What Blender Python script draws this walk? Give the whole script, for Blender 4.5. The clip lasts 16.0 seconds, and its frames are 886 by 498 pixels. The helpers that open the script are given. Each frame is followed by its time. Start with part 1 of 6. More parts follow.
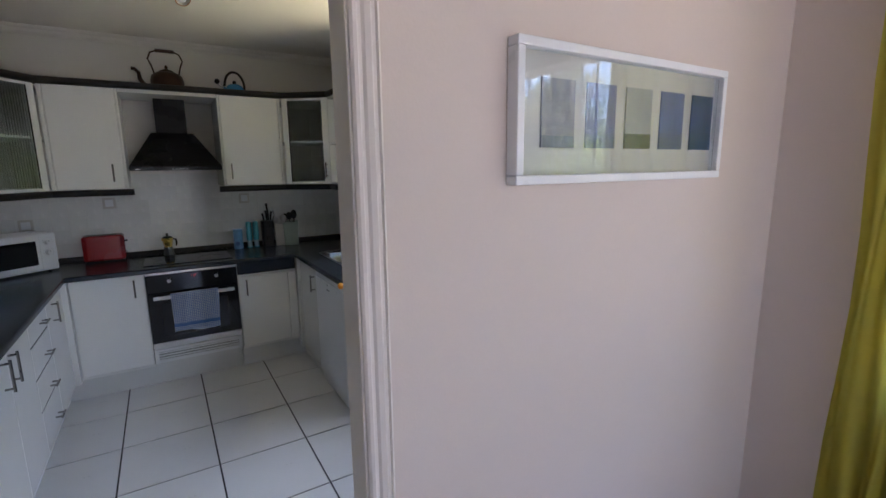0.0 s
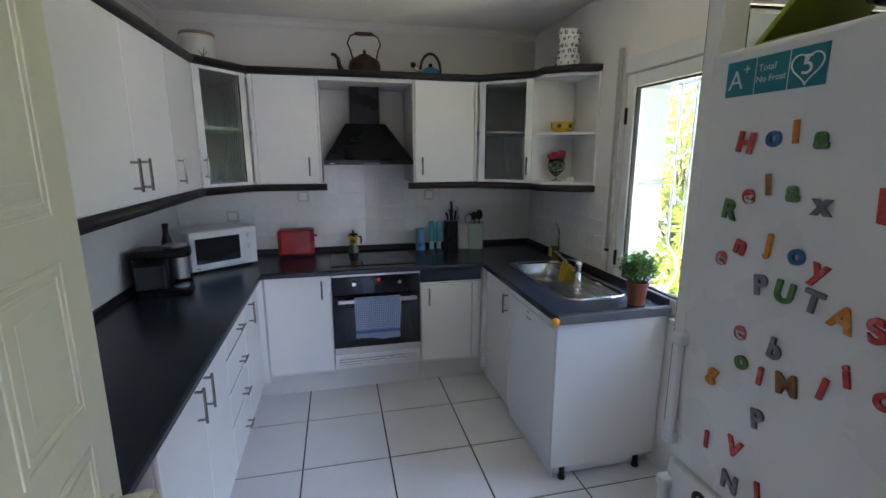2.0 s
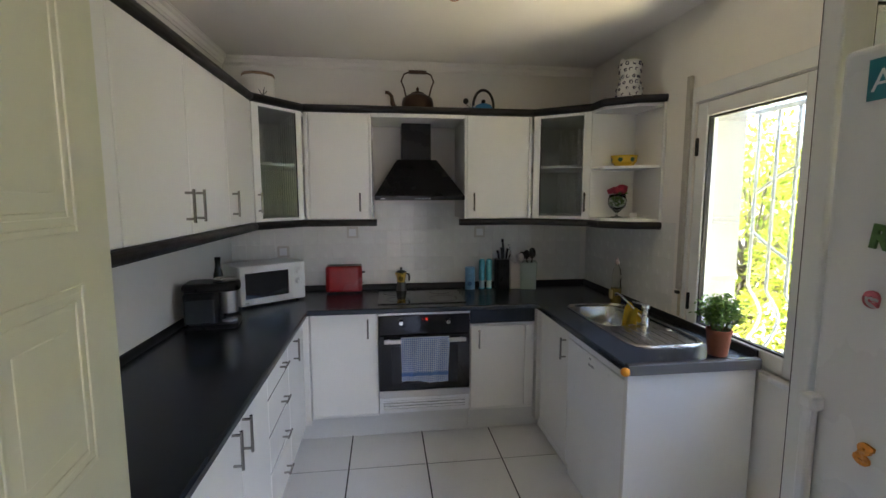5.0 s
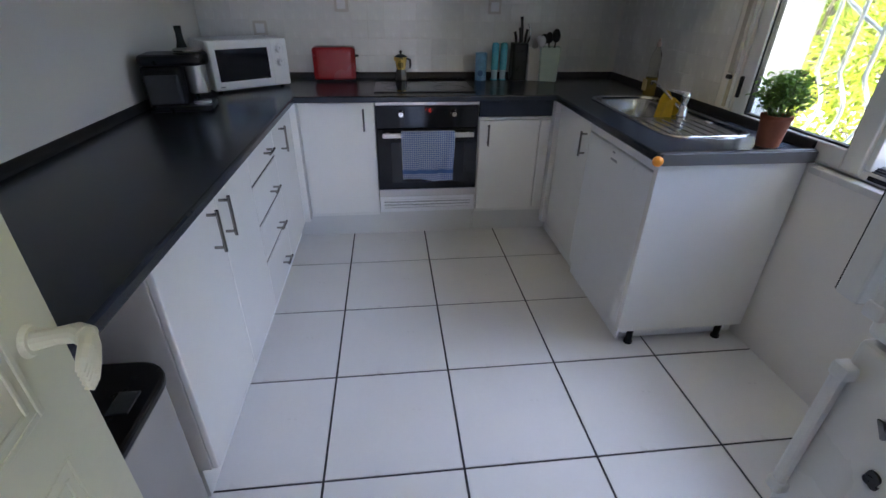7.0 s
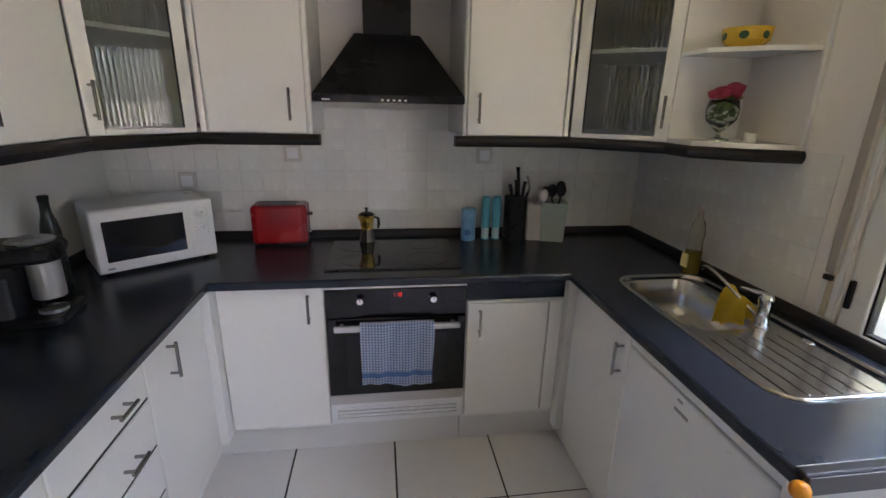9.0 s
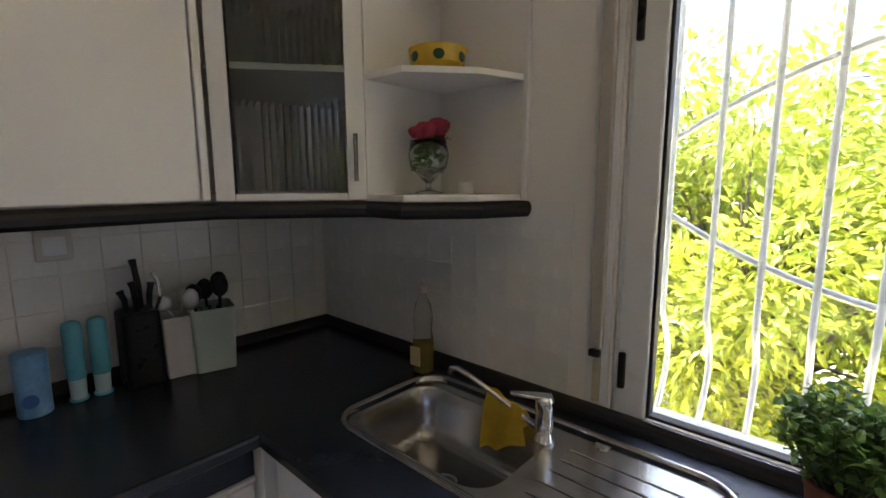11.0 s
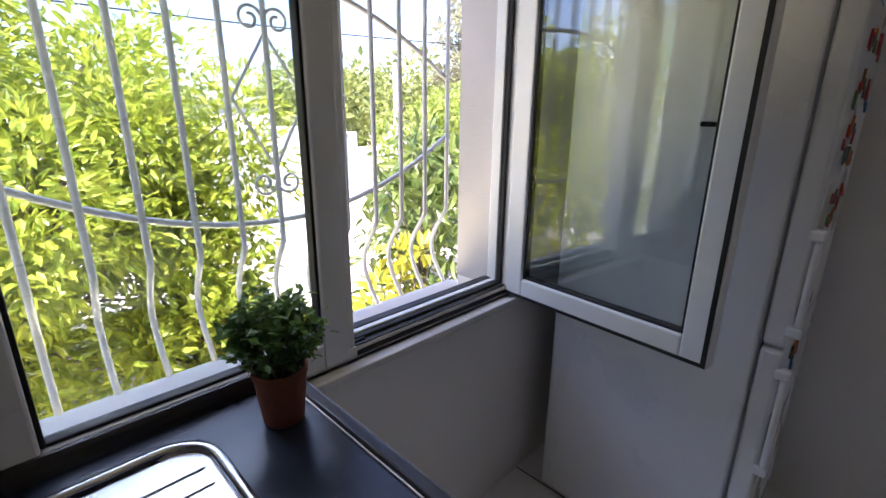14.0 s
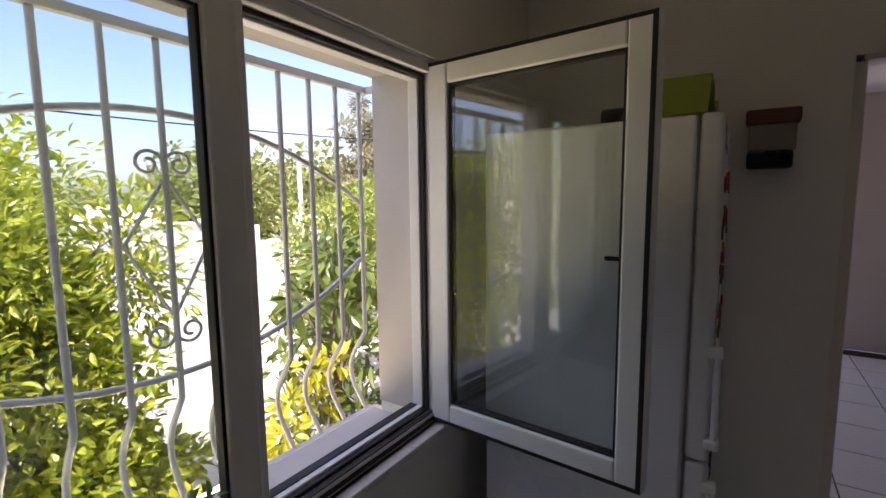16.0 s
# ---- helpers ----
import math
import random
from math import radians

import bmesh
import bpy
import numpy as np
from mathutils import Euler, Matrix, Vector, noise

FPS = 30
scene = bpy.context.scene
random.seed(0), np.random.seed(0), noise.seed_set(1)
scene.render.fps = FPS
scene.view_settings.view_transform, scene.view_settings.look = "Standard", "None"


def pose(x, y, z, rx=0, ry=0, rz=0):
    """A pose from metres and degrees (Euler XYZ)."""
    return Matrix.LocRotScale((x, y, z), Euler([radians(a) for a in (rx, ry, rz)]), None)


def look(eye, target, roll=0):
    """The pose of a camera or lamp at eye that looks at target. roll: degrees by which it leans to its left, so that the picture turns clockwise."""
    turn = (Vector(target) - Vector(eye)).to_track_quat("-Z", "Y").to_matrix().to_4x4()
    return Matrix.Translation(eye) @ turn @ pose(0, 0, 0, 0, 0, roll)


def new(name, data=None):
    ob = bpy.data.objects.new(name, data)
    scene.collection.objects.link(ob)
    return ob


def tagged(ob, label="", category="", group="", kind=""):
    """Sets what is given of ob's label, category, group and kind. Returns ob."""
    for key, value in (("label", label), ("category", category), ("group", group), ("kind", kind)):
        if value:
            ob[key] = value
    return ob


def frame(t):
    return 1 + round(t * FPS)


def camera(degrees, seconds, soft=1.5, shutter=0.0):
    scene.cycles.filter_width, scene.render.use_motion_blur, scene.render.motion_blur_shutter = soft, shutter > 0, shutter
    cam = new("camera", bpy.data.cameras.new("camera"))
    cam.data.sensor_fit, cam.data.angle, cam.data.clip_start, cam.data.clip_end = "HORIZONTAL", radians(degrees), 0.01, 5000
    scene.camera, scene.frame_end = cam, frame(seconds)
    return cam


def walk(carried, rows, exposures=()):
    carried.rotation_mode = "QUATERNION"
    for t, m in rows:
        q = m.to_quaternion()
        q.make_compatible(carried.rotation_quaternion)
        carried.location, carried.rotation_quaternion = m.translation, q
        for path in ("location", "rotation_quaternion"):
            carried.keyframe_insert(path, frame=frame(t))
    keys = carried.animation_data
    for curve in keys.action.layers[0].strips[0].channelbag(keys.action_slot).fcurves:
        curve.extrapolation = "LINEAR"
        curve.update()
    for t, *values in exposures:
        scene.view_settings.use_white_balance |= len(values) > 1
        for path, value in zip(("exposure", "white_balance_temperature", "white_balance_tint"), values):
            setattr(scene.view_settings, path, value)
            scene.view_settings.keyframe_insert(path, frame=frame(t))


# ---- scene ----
cam = camera(88.4, 16.0)
PATH = [
    (0, (0.048, -0.001, 1.559), (1.077, 1.677, 1.204), -0.7),
    (0.5, (-0.055, 0.259, 1.571), (0.818, 2.018, 1.192), -0.4),
    (1, (-0.112, 0.468, 1.585), (0.615, 2.288, 1.185), -0.3),
    (1.5, (-0.084, 0.63, 1.588), (0.502, 2.499, 1.181), -0.2),
    (2, (-0.047, 0.751, 1.621), (0.394, 2.659, 1.216), 0.0),
    (2.5, (-0.048, 0.803, 1.68), (0.309, 2.738, 1.32), 0.2),
    (3, (-0.054, 0.809, 1.72), (0.262, 2.775, 1.531), 0.1),
    (3.2, (-0.051, 0.812, 1.728), (0.255, 2.785, 1.612), 0.2),
    (5.3, (-0.069, 0.893, 1.528), (0.18, 2.856, 1.237), 0.1),
    (5.5, (-0.076, 0.895, 1.494), (0.171, 2.844, 1.123), 0.3),
    (6, (-0.072, 0.904, 1.441), (0.173, 2.8, 0.854), 0.3),
    (6.5, (-0.056, 0.941, 1.396), (0.175, 2.762, 0.601), 0.4),
    (7, (-0.028, 1.106, 1.367), (0.179, 2.842, 0.396), 0.9),
    (7.5, (-0.014, 1.331, 1.432), (0.17, 3.028, 0.391), 1.2),
    (8, (-0.045, 1.513, 1.536), (0.133, 3.237, 0.537), 1.4),
    (8.2, (-0.031, 1.607, 1.569), (0.144, 3.374, 0.649), 1.4),
    (10.3, (0.432, 2.456, 1.511), (1.347, 4.209, 1.212), 0.3),
    (10.5, (0.456, 2.516, 1.51), (1.53, 4.177, 1.213), 0.1),
    (11, (0.465, 2.689, 1.485), (1.929, 4.019, 1.189), -0.2),
    (11.5, (0.47, 2.821, 1.471), (2.23, 3.717, 1.156), -0.6),
    (12, (0.55, 2.907, 1.439), (2.473, 3.345, 1.105), -1.0),
    (12.5, (0.616, 2.94, 1.453), (2.581, 2.953, 1.077), -1.1),
    (13, (0.655, 2.985, 1.467), (2.525, 2.46, 0.992), 0.0),
    (13.5, (0.633, 2.996, 1.467), (2.261, 1.978, 0.908), 0.4),
    (14, (0.618, 2.994, 1.472), (1.968, 1.631, 0.903), 0.6),
    (14.5, (0.679, 3.008, 1.509), (1.845, 1.482, 0.951), 0.7),
    (15, (0.747, 3.041, 1.576), (1.868, 1.454, 1.102), 0.6),
    (15.5, (0.766, 3.058, 1.622), (1.908, 1.443, 1.327), 0.0),
    (16, (0.685, 2.974, 1.614), (1.775, 1.312, 1.393), -0.6),
]
EXPO = [(0.0, 2.7, 5700, 20), (0.5, 3.15, 5600, 21), (1.0, 3.25, 5500, 21), (1.5, 3.3, 5300, 22), (2.5, 3.25, 5600, 21), (3.2, 3.15, 6100, 20), (5.3, 3.25, 6000, 21), (7.0, 3.25, 5600, 23), (8.2, 3.5, 6000, 25), (10.3, 3.45, 6400, 28), (11.0, 3.05, 6200, 28),
        (12.0, 2.55, 5900, 29), (12.5, 2.15, 5800, 29), (13.5, 2.05, 5600, 30), (14.0, 2.05, 5700, 30), (15.0, 1.85, 6100, 31), (16.0, 1.25, 6200, 32)]
walk(cam, [(t, look(eye, target, roll)) for t, eye, target, roll in PATH], EXPO)

# ---- world, sun ----
SUN_ELEV, SUN_AZ = radians(65), radians(-26)          # height, and compass bearing counted from +y towards +x
world = bpy.data.worlds.new("sky")
scene.world = world
world.use_nodes = True
wn = world.node_tree
sky = wn.nodes.new("ShaderNodeTexSky")
sky.sky_type = "NISHITA"
sky.sun_disc = False
sky.dust_density = 2.0
sky.sun_elevation, sky.sun_rotation = SUN_ELEV, SUN_AZ
wn.links.new(sky.outputs[0], wn.nodes["Background"].inputs[0])
wn.nodes["Background"].inputs[1].default_value = 0.15

sun_dir = Vector((math.sin(SUN_AZ) * math.cos(SUN_ELEV), math.cos(SUN_AZ) * math.cos(SUN_ELEV), math.sin(SUN_ELEV)))
sun = new("sun", bpy.data.lights.new("sun", "SUN"))
sun.data.energy, sun.data.angle, sun.data.color = 5.0, radians(0.53), (1.0, 0.95, 0.87)
sun.matrix_basis = look(sun_dir * 30, (0, 0, 0))


def area_lamp(name, m, w, h, watts, color=(0.93, 0.97, 1.0)):
    """An area lamp standing in for daylight, in an opening or added outside it."""
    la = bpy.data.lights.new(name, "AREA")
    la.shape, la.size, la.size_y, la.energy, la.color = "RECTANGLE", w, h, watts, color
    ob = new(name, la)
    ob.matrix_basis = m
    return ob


# the living room: a fill lamp added in an unseen, assumed opening behind the walk
area_lamp("rear_fill_light", look((0.72, -3.12, 1.15), (0.3, 0.0, 1.2)), 0.82, 2.1, 1.7, (0.97, 0.97, 1.0))
# and its side window, outside the grille
area_lamp("side_window_daylight", look((2.58, -0.72, 1.50), (-1.2, -0.2, 1.2)), 1.6, 1.5, 0.40, (1.0, 0.98, 0.96))

# unseen fill lamps added outside: for sky light above, ground and leaf bounce below
area_lamp("kitchen_fill_above", look((4.10, 2.40, 4.05), (0.0, 2.5, 1.0)), 2.6, 1.6, 24, (0.84, 0.92, 1.0))
area_lamp("kitchen_fill_below", look((2.45, 2.45, 0.14), (-0.7, 2.45, 1.9)), 1.4, 0.5, 15.5, (1.0, 0.86, 0.46))

# ---- helpers for building ----
def chain(ob):
    m = Matrix.Identity(4)
    while ob is not None:
        m = ob.matrix_basis @ m
        ob = ob.parent
    return m


def link_mesh(name, bm, material, smooth=False):
    me = bpy.data.meshes.new(name)
    bm.normal_update()
    bm.to_mesh(me)
    bm.free()
    if smooth:
        for p in me.polygons:
            p.use_smooth = True
    mats = material if isinstance(material, (list, tuple)) else [material]
    for m in mats:
        me.materials.append(m)
    return new(name, me)


def part(name, bm, material, parent=None, label="", smooth=False, local=False):
    """One mesh under a thing or a part. The bmesh is in the world's coordinates unless local."""
    if parent is not None and not local:
        bm.transform(chain(parent).inverted())
    ob = link_mesh(name, bm, material, smooth)
    ob.parent = parent
    return tagged(ob, label)


def thing(name, at, label, category, group="", rz=0.0):
    ob = new(name)
    ob.empty_display_size = 0.05
    ob.matrix_basis = pose(at[0], at[1], at[2], 0, 0, rz)
    return tagged(ob, label, category, group)


def setting(name, bm, material, smooth=False):
    return tagged(link_mesh(name, bm, material, smooth), kind="structure")


def box(bm, x0, x1, y0, y1, z0, z1, bevel=0.0, seg=2, m=None):
    """A box, with rounded edges where bevel is given; m turns and moves it."""
    x0, x1, y0, y1, z0, z1 = min(x0, x1), max(x0, x1), min(y0, y1), max(y0, y1), min(z0, z1), max(z0, z1)
    t = Matrix.Translation(((x0 + x1) / 2, (y0 + y1) / 2, (z0 + z1) / 2)) @ Matrix.Diagonal((x1 - x0, y1 - y0, z1 - z0, 1))
    vs = bmesh.ops.create_cube(bm, size=1.0, matrix=t)["verts"]
    if bevel > 0:
        es = list({e for v in vs for e in v.link_edges})
        r = bmesh.ops.bevel(bm, geom=es, offset=min(bevel, 0.45 * min(x1 - x0, y1 - y0, z1 - z0)), segments=seg, affect="EDGES", profile=0.5)
        vs = list({v for f in r["faces"] for v in f.verts} | {v for v in vs if v.is_valid})
    if m is not None:
        bmesh.ops.transform(bm, matrix=m, verts=vs)
    return vs


def boxes(*args, bevel=0.0, seg=2, m=None):
    bm = bmesh.new()
    for a in args:
        box(bm, *a, bevel=bevel, seg=seg, m=m)
    return bm


def rod(bm, a, b, r, r2=None, n=12, cap=True):
    """A round bar from a to b."""
    a, b = Vector(a), Vector(b)
    d = b - a
    t = Matrix.Translation((a + b) / 2) @ d.to_track_quat("Z", "Y").to_matrix().to_4x4()
    return bmesh.ops.create_cone(bm, cap_ends=cap, segments=n, radius1=r, radius2=r if r2 is None else r2, depth=d.length, matrix=t)["verts"]


def lathe(bm, profile, at=(0, 0, 0), n=28, m=None):
    """Turns (radius, height) pairs round z."""
    rings, made = [], []
    for r, h in profile:
        ring = []
        if r < 1e-5:
            v = bm.verts.new((at[0], at[1], at[2] + h))
            ring = [v] * n
            made.append(v)
        else:
            for k in range(n):
                a = 2 * math.pi * k / n
                ring.append(bm.verts.new((at[0] + r * math.cos(a), at[1] + r * math.sin(a), at[2] + h)))
            made += ring
        rings.append(ring)
    for p, q in zip(rings, rings[1:]):
        for k in range(n):
            f = [p[k], p[(k + 1) % n], q[(k + 1) % n], q[k]]
            u = []
            for v in f:
                if v not in u:
                    u.append(v)
            if len(u) > 2:
                try:
                    bm.faces.new(u)
                except ValueError:
                    pass
    if m is not None:
        bmesh.ops.transform(bm, matrix=m, verts=made)
    return made


def tube(bm, pts, r, n=8, closed=False):
    """A round bar along points; r is one radius or one for each point."""
    pts = [Vector(p) for p in pts]
    k = len(pts)
    rs = [r] * k if isinstance(r, (int, float)) else r
    rings = []
    up = None
    for i, p in enumerate(pts):
        a = pts[(i - 1) % k] if closed or i > 0 else p
        b = pts[(i + 1) % k] if closed or i < k - 1 else p
        d = (b - a).normalized()
        if up is None:
            up = d.orthogonal().normalized()
        up = (up - d * up.dot(d)).normalized()
        side = d.cross(up)
        rings.append([bm.verts.new(p + rs[i] * (math.cos(2 * math.pi * j / n) * up + math.sin(2 * math.pi * j / n) * side)) for j in range(n)])
    pairs = list(zip(rings, rings[1:])) + ([(rings[-1], rings[0])] if closed else [])
    for p, q in pairs:
        for j in range(n):
            bm.faces.new((p[j], p[(j + 1) % n], q[(j + 1) % n], q[j]))
    if not closed:
        bm.faces.new(list(reversed(rings[0])))
        bm.faces.new(rings[-1])
    return [v for ring in rings for v in ring]


def sweep(bm, path, profile, closed=False):
    """A moulding: profile of (out, up) pairs along plan points (x, y, z), with mitred corners; out is to the right of the way."""
    pts = [Vector(p) for p in path]
    rings = []
    k = len(pts)
    for i, p in enumerate(pts):
        def normal(a, b):
            d = (b - a)
            d.z = 0
            d.normalize()
            return Vector((d.y, -d.x, 0))
        if closed:
            n0, n1 = normal(pts[i - 1], p), normal(p, pts[(i + 1) % k])
        else:
            n0 = normal(pts[i - 1], p) if i else normal(p, pts[i + 1])
            n1 = normal(p, pts[i + 1]) if i < k - 1 else n0
        n = (n0 + n1) / (1 + n0.dot(n1))
        rings.append([bm.verts.new(p + n * o + Vector((0, 0, u))) for o, u in profile])
    m = len(profile)
    for p, q in list(zip(rings, rings[1:])) + ([(rings[-1], rings[0])] if closed else []):
        for j in range(m):
            bm.faces.new((p[j], q[j], q[(j + 1) % m], p[(j + 1) % m]))
    if not closed:
        bm.faces.new(rings[0])
        bm.faces.new(list(reversed(rings[-1])))
    bmesh.ops.recalc_face_normals(bm, faces=bm.faces)


def prism(bm, outline, z0, z1, bevel=0.0, m=None):
    """An upright block over an outline of (x, y) points."""
    lo = [bm.verts.new((x, y, z0)) for x, y in outline]
    hi = [bm.verts.new((x, y, z1)) for x, y in outline]
    k = len(outline)
    fs = [bm.faces.new(list(reversed(lo))), bm.faces.new(hi)]
    for i in range(k):
        fs.append(bm.faces.new((lo[i], lo[(i + 1) % k], hi[(i + 1) % k], hi[i])))
    bmesh.ops.recalc_face_normals(bm, faces=fs)
    vs = lo + hi
    if bevel:
        es = list({e for v in vs for e in v.link_edges})
        r = bmesh.ops.bevel(bm, geom=es, offset=bevel, segments=2, affect="EDGES", profile=0.5)
        vs = list({v for f in r["faces"] for v in f.verts} | {v for v in vs if v.is_valid})
    if m is not None:
        bmesh.ops.transform(bm, matrix=m, verts=vs)
    return vs


def rounded(x0, x1, y0, y1, r, n=6):
    """The outline of a rectangle with round corners."""
    out = []
    for cx, cy, a0 in ((x1 - r, y1 - r, 0), (x0 + r, y1 - r, 90), (x0 + r, y0 + r, 180), (x1 - r, y0 + r, 270)):
        for k in range(n + 1):
            a = radians(a0 + 90 * k / n)
            out.append((cx + r * math.cos(a), cy + r * math.sin(a)))
    return out


# ---- materials ----
def surf(name, base, rough=0.5, metal=0.0, var=0.06, scale=6.0, fine=90.0, bump=0.03, dist=0.002, stain=0.0, stain_col=None, piece=0.0, spec=0.5, coat=0.0, trans=0.0, rvar=0.08, ior=1.45):
    """A surface with variation at two scales, fine relief, and stains with a shape of their own."""
    ma = bpy.data.materials.new(name)
    ma.use_nodes = True
    nt = ma.node_tree
    bs = nt.nodes["Principled BSDF"]
    L = nt.links.new
    tc = nt.nodes.new("ShaderNodeTexCoord")
    src = tc.outputs["Object"]
    n1 = nt.nodes.new("ShaderNodeTexNoise")
    n1.inputs["Scale"].default_value, n1.inputs["Detail"].default_value = scale, 5
    n2 = nt.nodes.new("ShaderNodeTexNoise")
    n2.inputs["Scale"].default_value, n2.inputs["Detail"].default_value = fine, 3
    for n in (n1, n2):
        L(src, n.inputs["Vector"])
    mix = nt.nodes.new("ShaderNodeMath")
    mix.operation = "MULTIPLY_ADD"
    L(n2.outputs["Fac"], mix.inputs[0])
    mix.inputs[1].default_value = 0.4
    L(n1.outputs["Fac"], mix.inputs[2])
    rng = nt.nodes.new("ShaderNodeMapRange")
    L(mix.outputs[0], rng.inputs["Value"])
    rng.inputs["From Min"].default_value, rng.inputs["From Max"].default_value = 0.4, 1.0
    rng.inputs["To Min"].default_value, rng.inputs["To Max"].default_value = 1 - var, 1 + var
    val = rng.outputs["Result"]
    if piece:
        oi = nt.nodes.new("ShaderNodeObjectInfo")
        pr = nt.nodes.new("ShaderNodeMapRange")
        L(oi.outputs["Random"], pr.inputs["Value"])
        pr.inputs["To Min"].default_value, pr.inputs["To Max"].default_value = 1 - piece, 1 + piece
        mu = nt.nodes.new("ShaderNodeMath")
        mu.operation = "MULTIPLY"
        L(val, mu.inputs[0])
        L(pr.outputs["Result"], mu.inputs[1])
        val = mu.outputs[0]
    hs = nt.nodes.new("ShaderNodeHueSaturation")
    hs.inputs["Color"].default_value = (*base, 1)
    L(val, hs.inputs["Value"])
    col = hs.outputs["Color"]
    if stain:
        n3 = nt.nodes.new("ShaderNodeTexNoise")
        n3.inputs["Scale"].default_value, n3.inputs["Detail"].default_value, n3.inputs["Roughness"].default_value = scale * 0.6, 8, 0.65
        L(src, n3.inputs["Vector"])
        sr = nt.nodes.new("ShaderNodeMapRange")
        L(n3.outputs["Fac"], sr.inputs["Value"])
        sr.inputs["From Min"].default_value, sr.inputs["From Max"].default_value = 0.55, 0.75
        sr.inputs["To Max"].default_value = stain
        mx = nt.nodes.new("ShaderNodeMix")
        mx.data_type = "RGBA"
        L(sr.outputs["Result"], mx.inputs["Factor"])
        L(col, mx.inputs["A"])
        mx.inputs["B"].default_value = (*(stain_col or tuple(c * 0.6 for c in base)), 1)
        col = mx.outputs["Result"]
    L(col, bs.inputs["Base Color"])
    rr = nt.nodes.new("ShaderNodeMapRange")
    L(n1.outputs["Fac"], rr.inputs["Value"])
    rr.inputs["From Min"].default_value, rr.inputs["From Max"].default_value = 0.3, 0.7
    rr.inputs["To Min"].default_value, rr.inputs["To Max"].default_value = max(0.02, rough - rvar), min(1, rough + rvar)
    L(rr.outputs["Result"], bs.inputs["Roughness"])
    bs.inputs["Metallic"].default_value = metal
    bs.inputs["Specular IOR Level"].default_value = spec
    bs.inputs["Coat Weight"].default_value = coat
    bs.inputs["Coat Roughness"].default_value = 0.08
    bs.inputs["Transmission Weight"].default_value = trans
    bs.inputs["IOR"].default_value = ior
    if bump:
        bp = nt.nodes.new("ShaderNodeBump")
        bp.inputs["Strength"].default_value, bp.inputs["Distance"].default_value = min(1.0, bump * 10), dist
        L(mix.outputs[0], bp.inputs["Height"])
        L(bp.outputs["Normal"], bs.inputs["Normal"])
    return ma


M_wall = surf("cream_wall_paint", (0.80, 0.775, 0.73), 0.75, var=0.03, scale=2.5, fine=120, bump=0.04, dist=0.0015)
M_lwall = surf("living_wall_paint", (0.66, 0.575, 0.515), 0.8, var=0.03, scale=2.0, fine=140, bump=0.05, dist=0.0015)
M_ceil = surf("ceiling_paint", (0.84, 0.81, 0.77), 0.85, var=0.02, scale=2.0, fine=100, bump=0.03)
M_tile = surf("floor_tile_glaze", (0.73, 0.73, 0.73), 0.30, var=0.03, scale=5, fine=60, bump=0.006, piece=0.025, rvar=0.04)
M_grout = surf("dark_floor_grout", (0.035, 0.035, 0.04), 0.85, var=0.2, scale=20, bump=0.05)
M_wtile = surf("white_wall_tile_glaze", (0.78, 0.78, 0.75), 0.22, var=0.04, scale=12, fine=80, bump=0.015, piece=0.03)
M_cab = surf("white_cabinet_laminate", (0.82, 0.815, 0.785), 0.17, var=0.02, scale=3, fine=50, bump=0, rvar=0.03)
M_cabin = surf("cabinet_inside_board", (0.70, 0.70, 0.67), 0.5, var=0.03, scale=3, bump=0.01)
M_top = surf("black_worktop_laminate", (0.019, 0.025, 0.038), 0.26, var=0.10, scale=30, fine=400, bump=0.006, dist=0.0002, rvar=0.008, spec=0.55)
M_rail = surf("dark_brown_moulding", (0.012, 0.010, 0.010), 0.45, var=0.25, scale=14, fine=120, bump=0.03)
M_plinth = surf("plinth_board", (0.68, 0.68, 0.66), 0.4, var=0.04, scale=4, bump=0.01)
M_steel = surf("brushed_steel", (0.58, 0.57, 0.56), 0.40, 1.0, var=0.06, scale=10, fine=300, bump=0.004, dist=0.0002)
M_chrome = surf("chrome", (0.78, 0.78, 0.78), 0.10, 1.0, var=0.03, bump=0)
M_handle = surf("dull_nickel", (0.27, 0.255, 0.24), 0.20, 1.0, var=0.1, scale=20, bump=0)
M_blackg = surf("black_glass", (0.008, 0.008, 0.010), 0.07, var=0.1, bump=0, rvar=0.03)
M_black = surf("black_plastic", (0.011, 0.011, 0.012), 0.32, var=0.15, scale=15, fine=200, bump=0.01, dist=0.0003, spec=0.3)
M_blackm = surf("black_enamel", (0.008, 0.008, 0.009), 0.28, var=0.1, bump=0.005, spec=0.22)
M_white = surf("white_plastic", (0.78, 0.79, 0.80), 0.35, var=0.02, scale=8, bump=0.004)
M_alu = surf("white_window_aluminium", (0.74, 0.75, 0.74), 0.35, var=0.03, scale=8, fine=120, bump=0.01)
M_rubber = surf("black_gasket", (0.012, 0.012, 0.012), 0.6, var=0.1, bump=0.01)
# yellowish garden light on the door is put into this paint colour
M_door = surf("light_tinted_door_paint", (0.66, 0.65, 0.48), 0.42, var=0.03, scale=4, fine=60, bump=0.02)
M_trim = surf("cream_trim_paint", (0.74, 0.68, 0.62), 0.45, var=0.03, scale=4, fine=70, bump=0.02)
M_fridge = surf("white_fridge_enamel", (0.74, 0.75, 0.75), 0.3, var=0.02, scale=4, fine=150, bump=0.01)


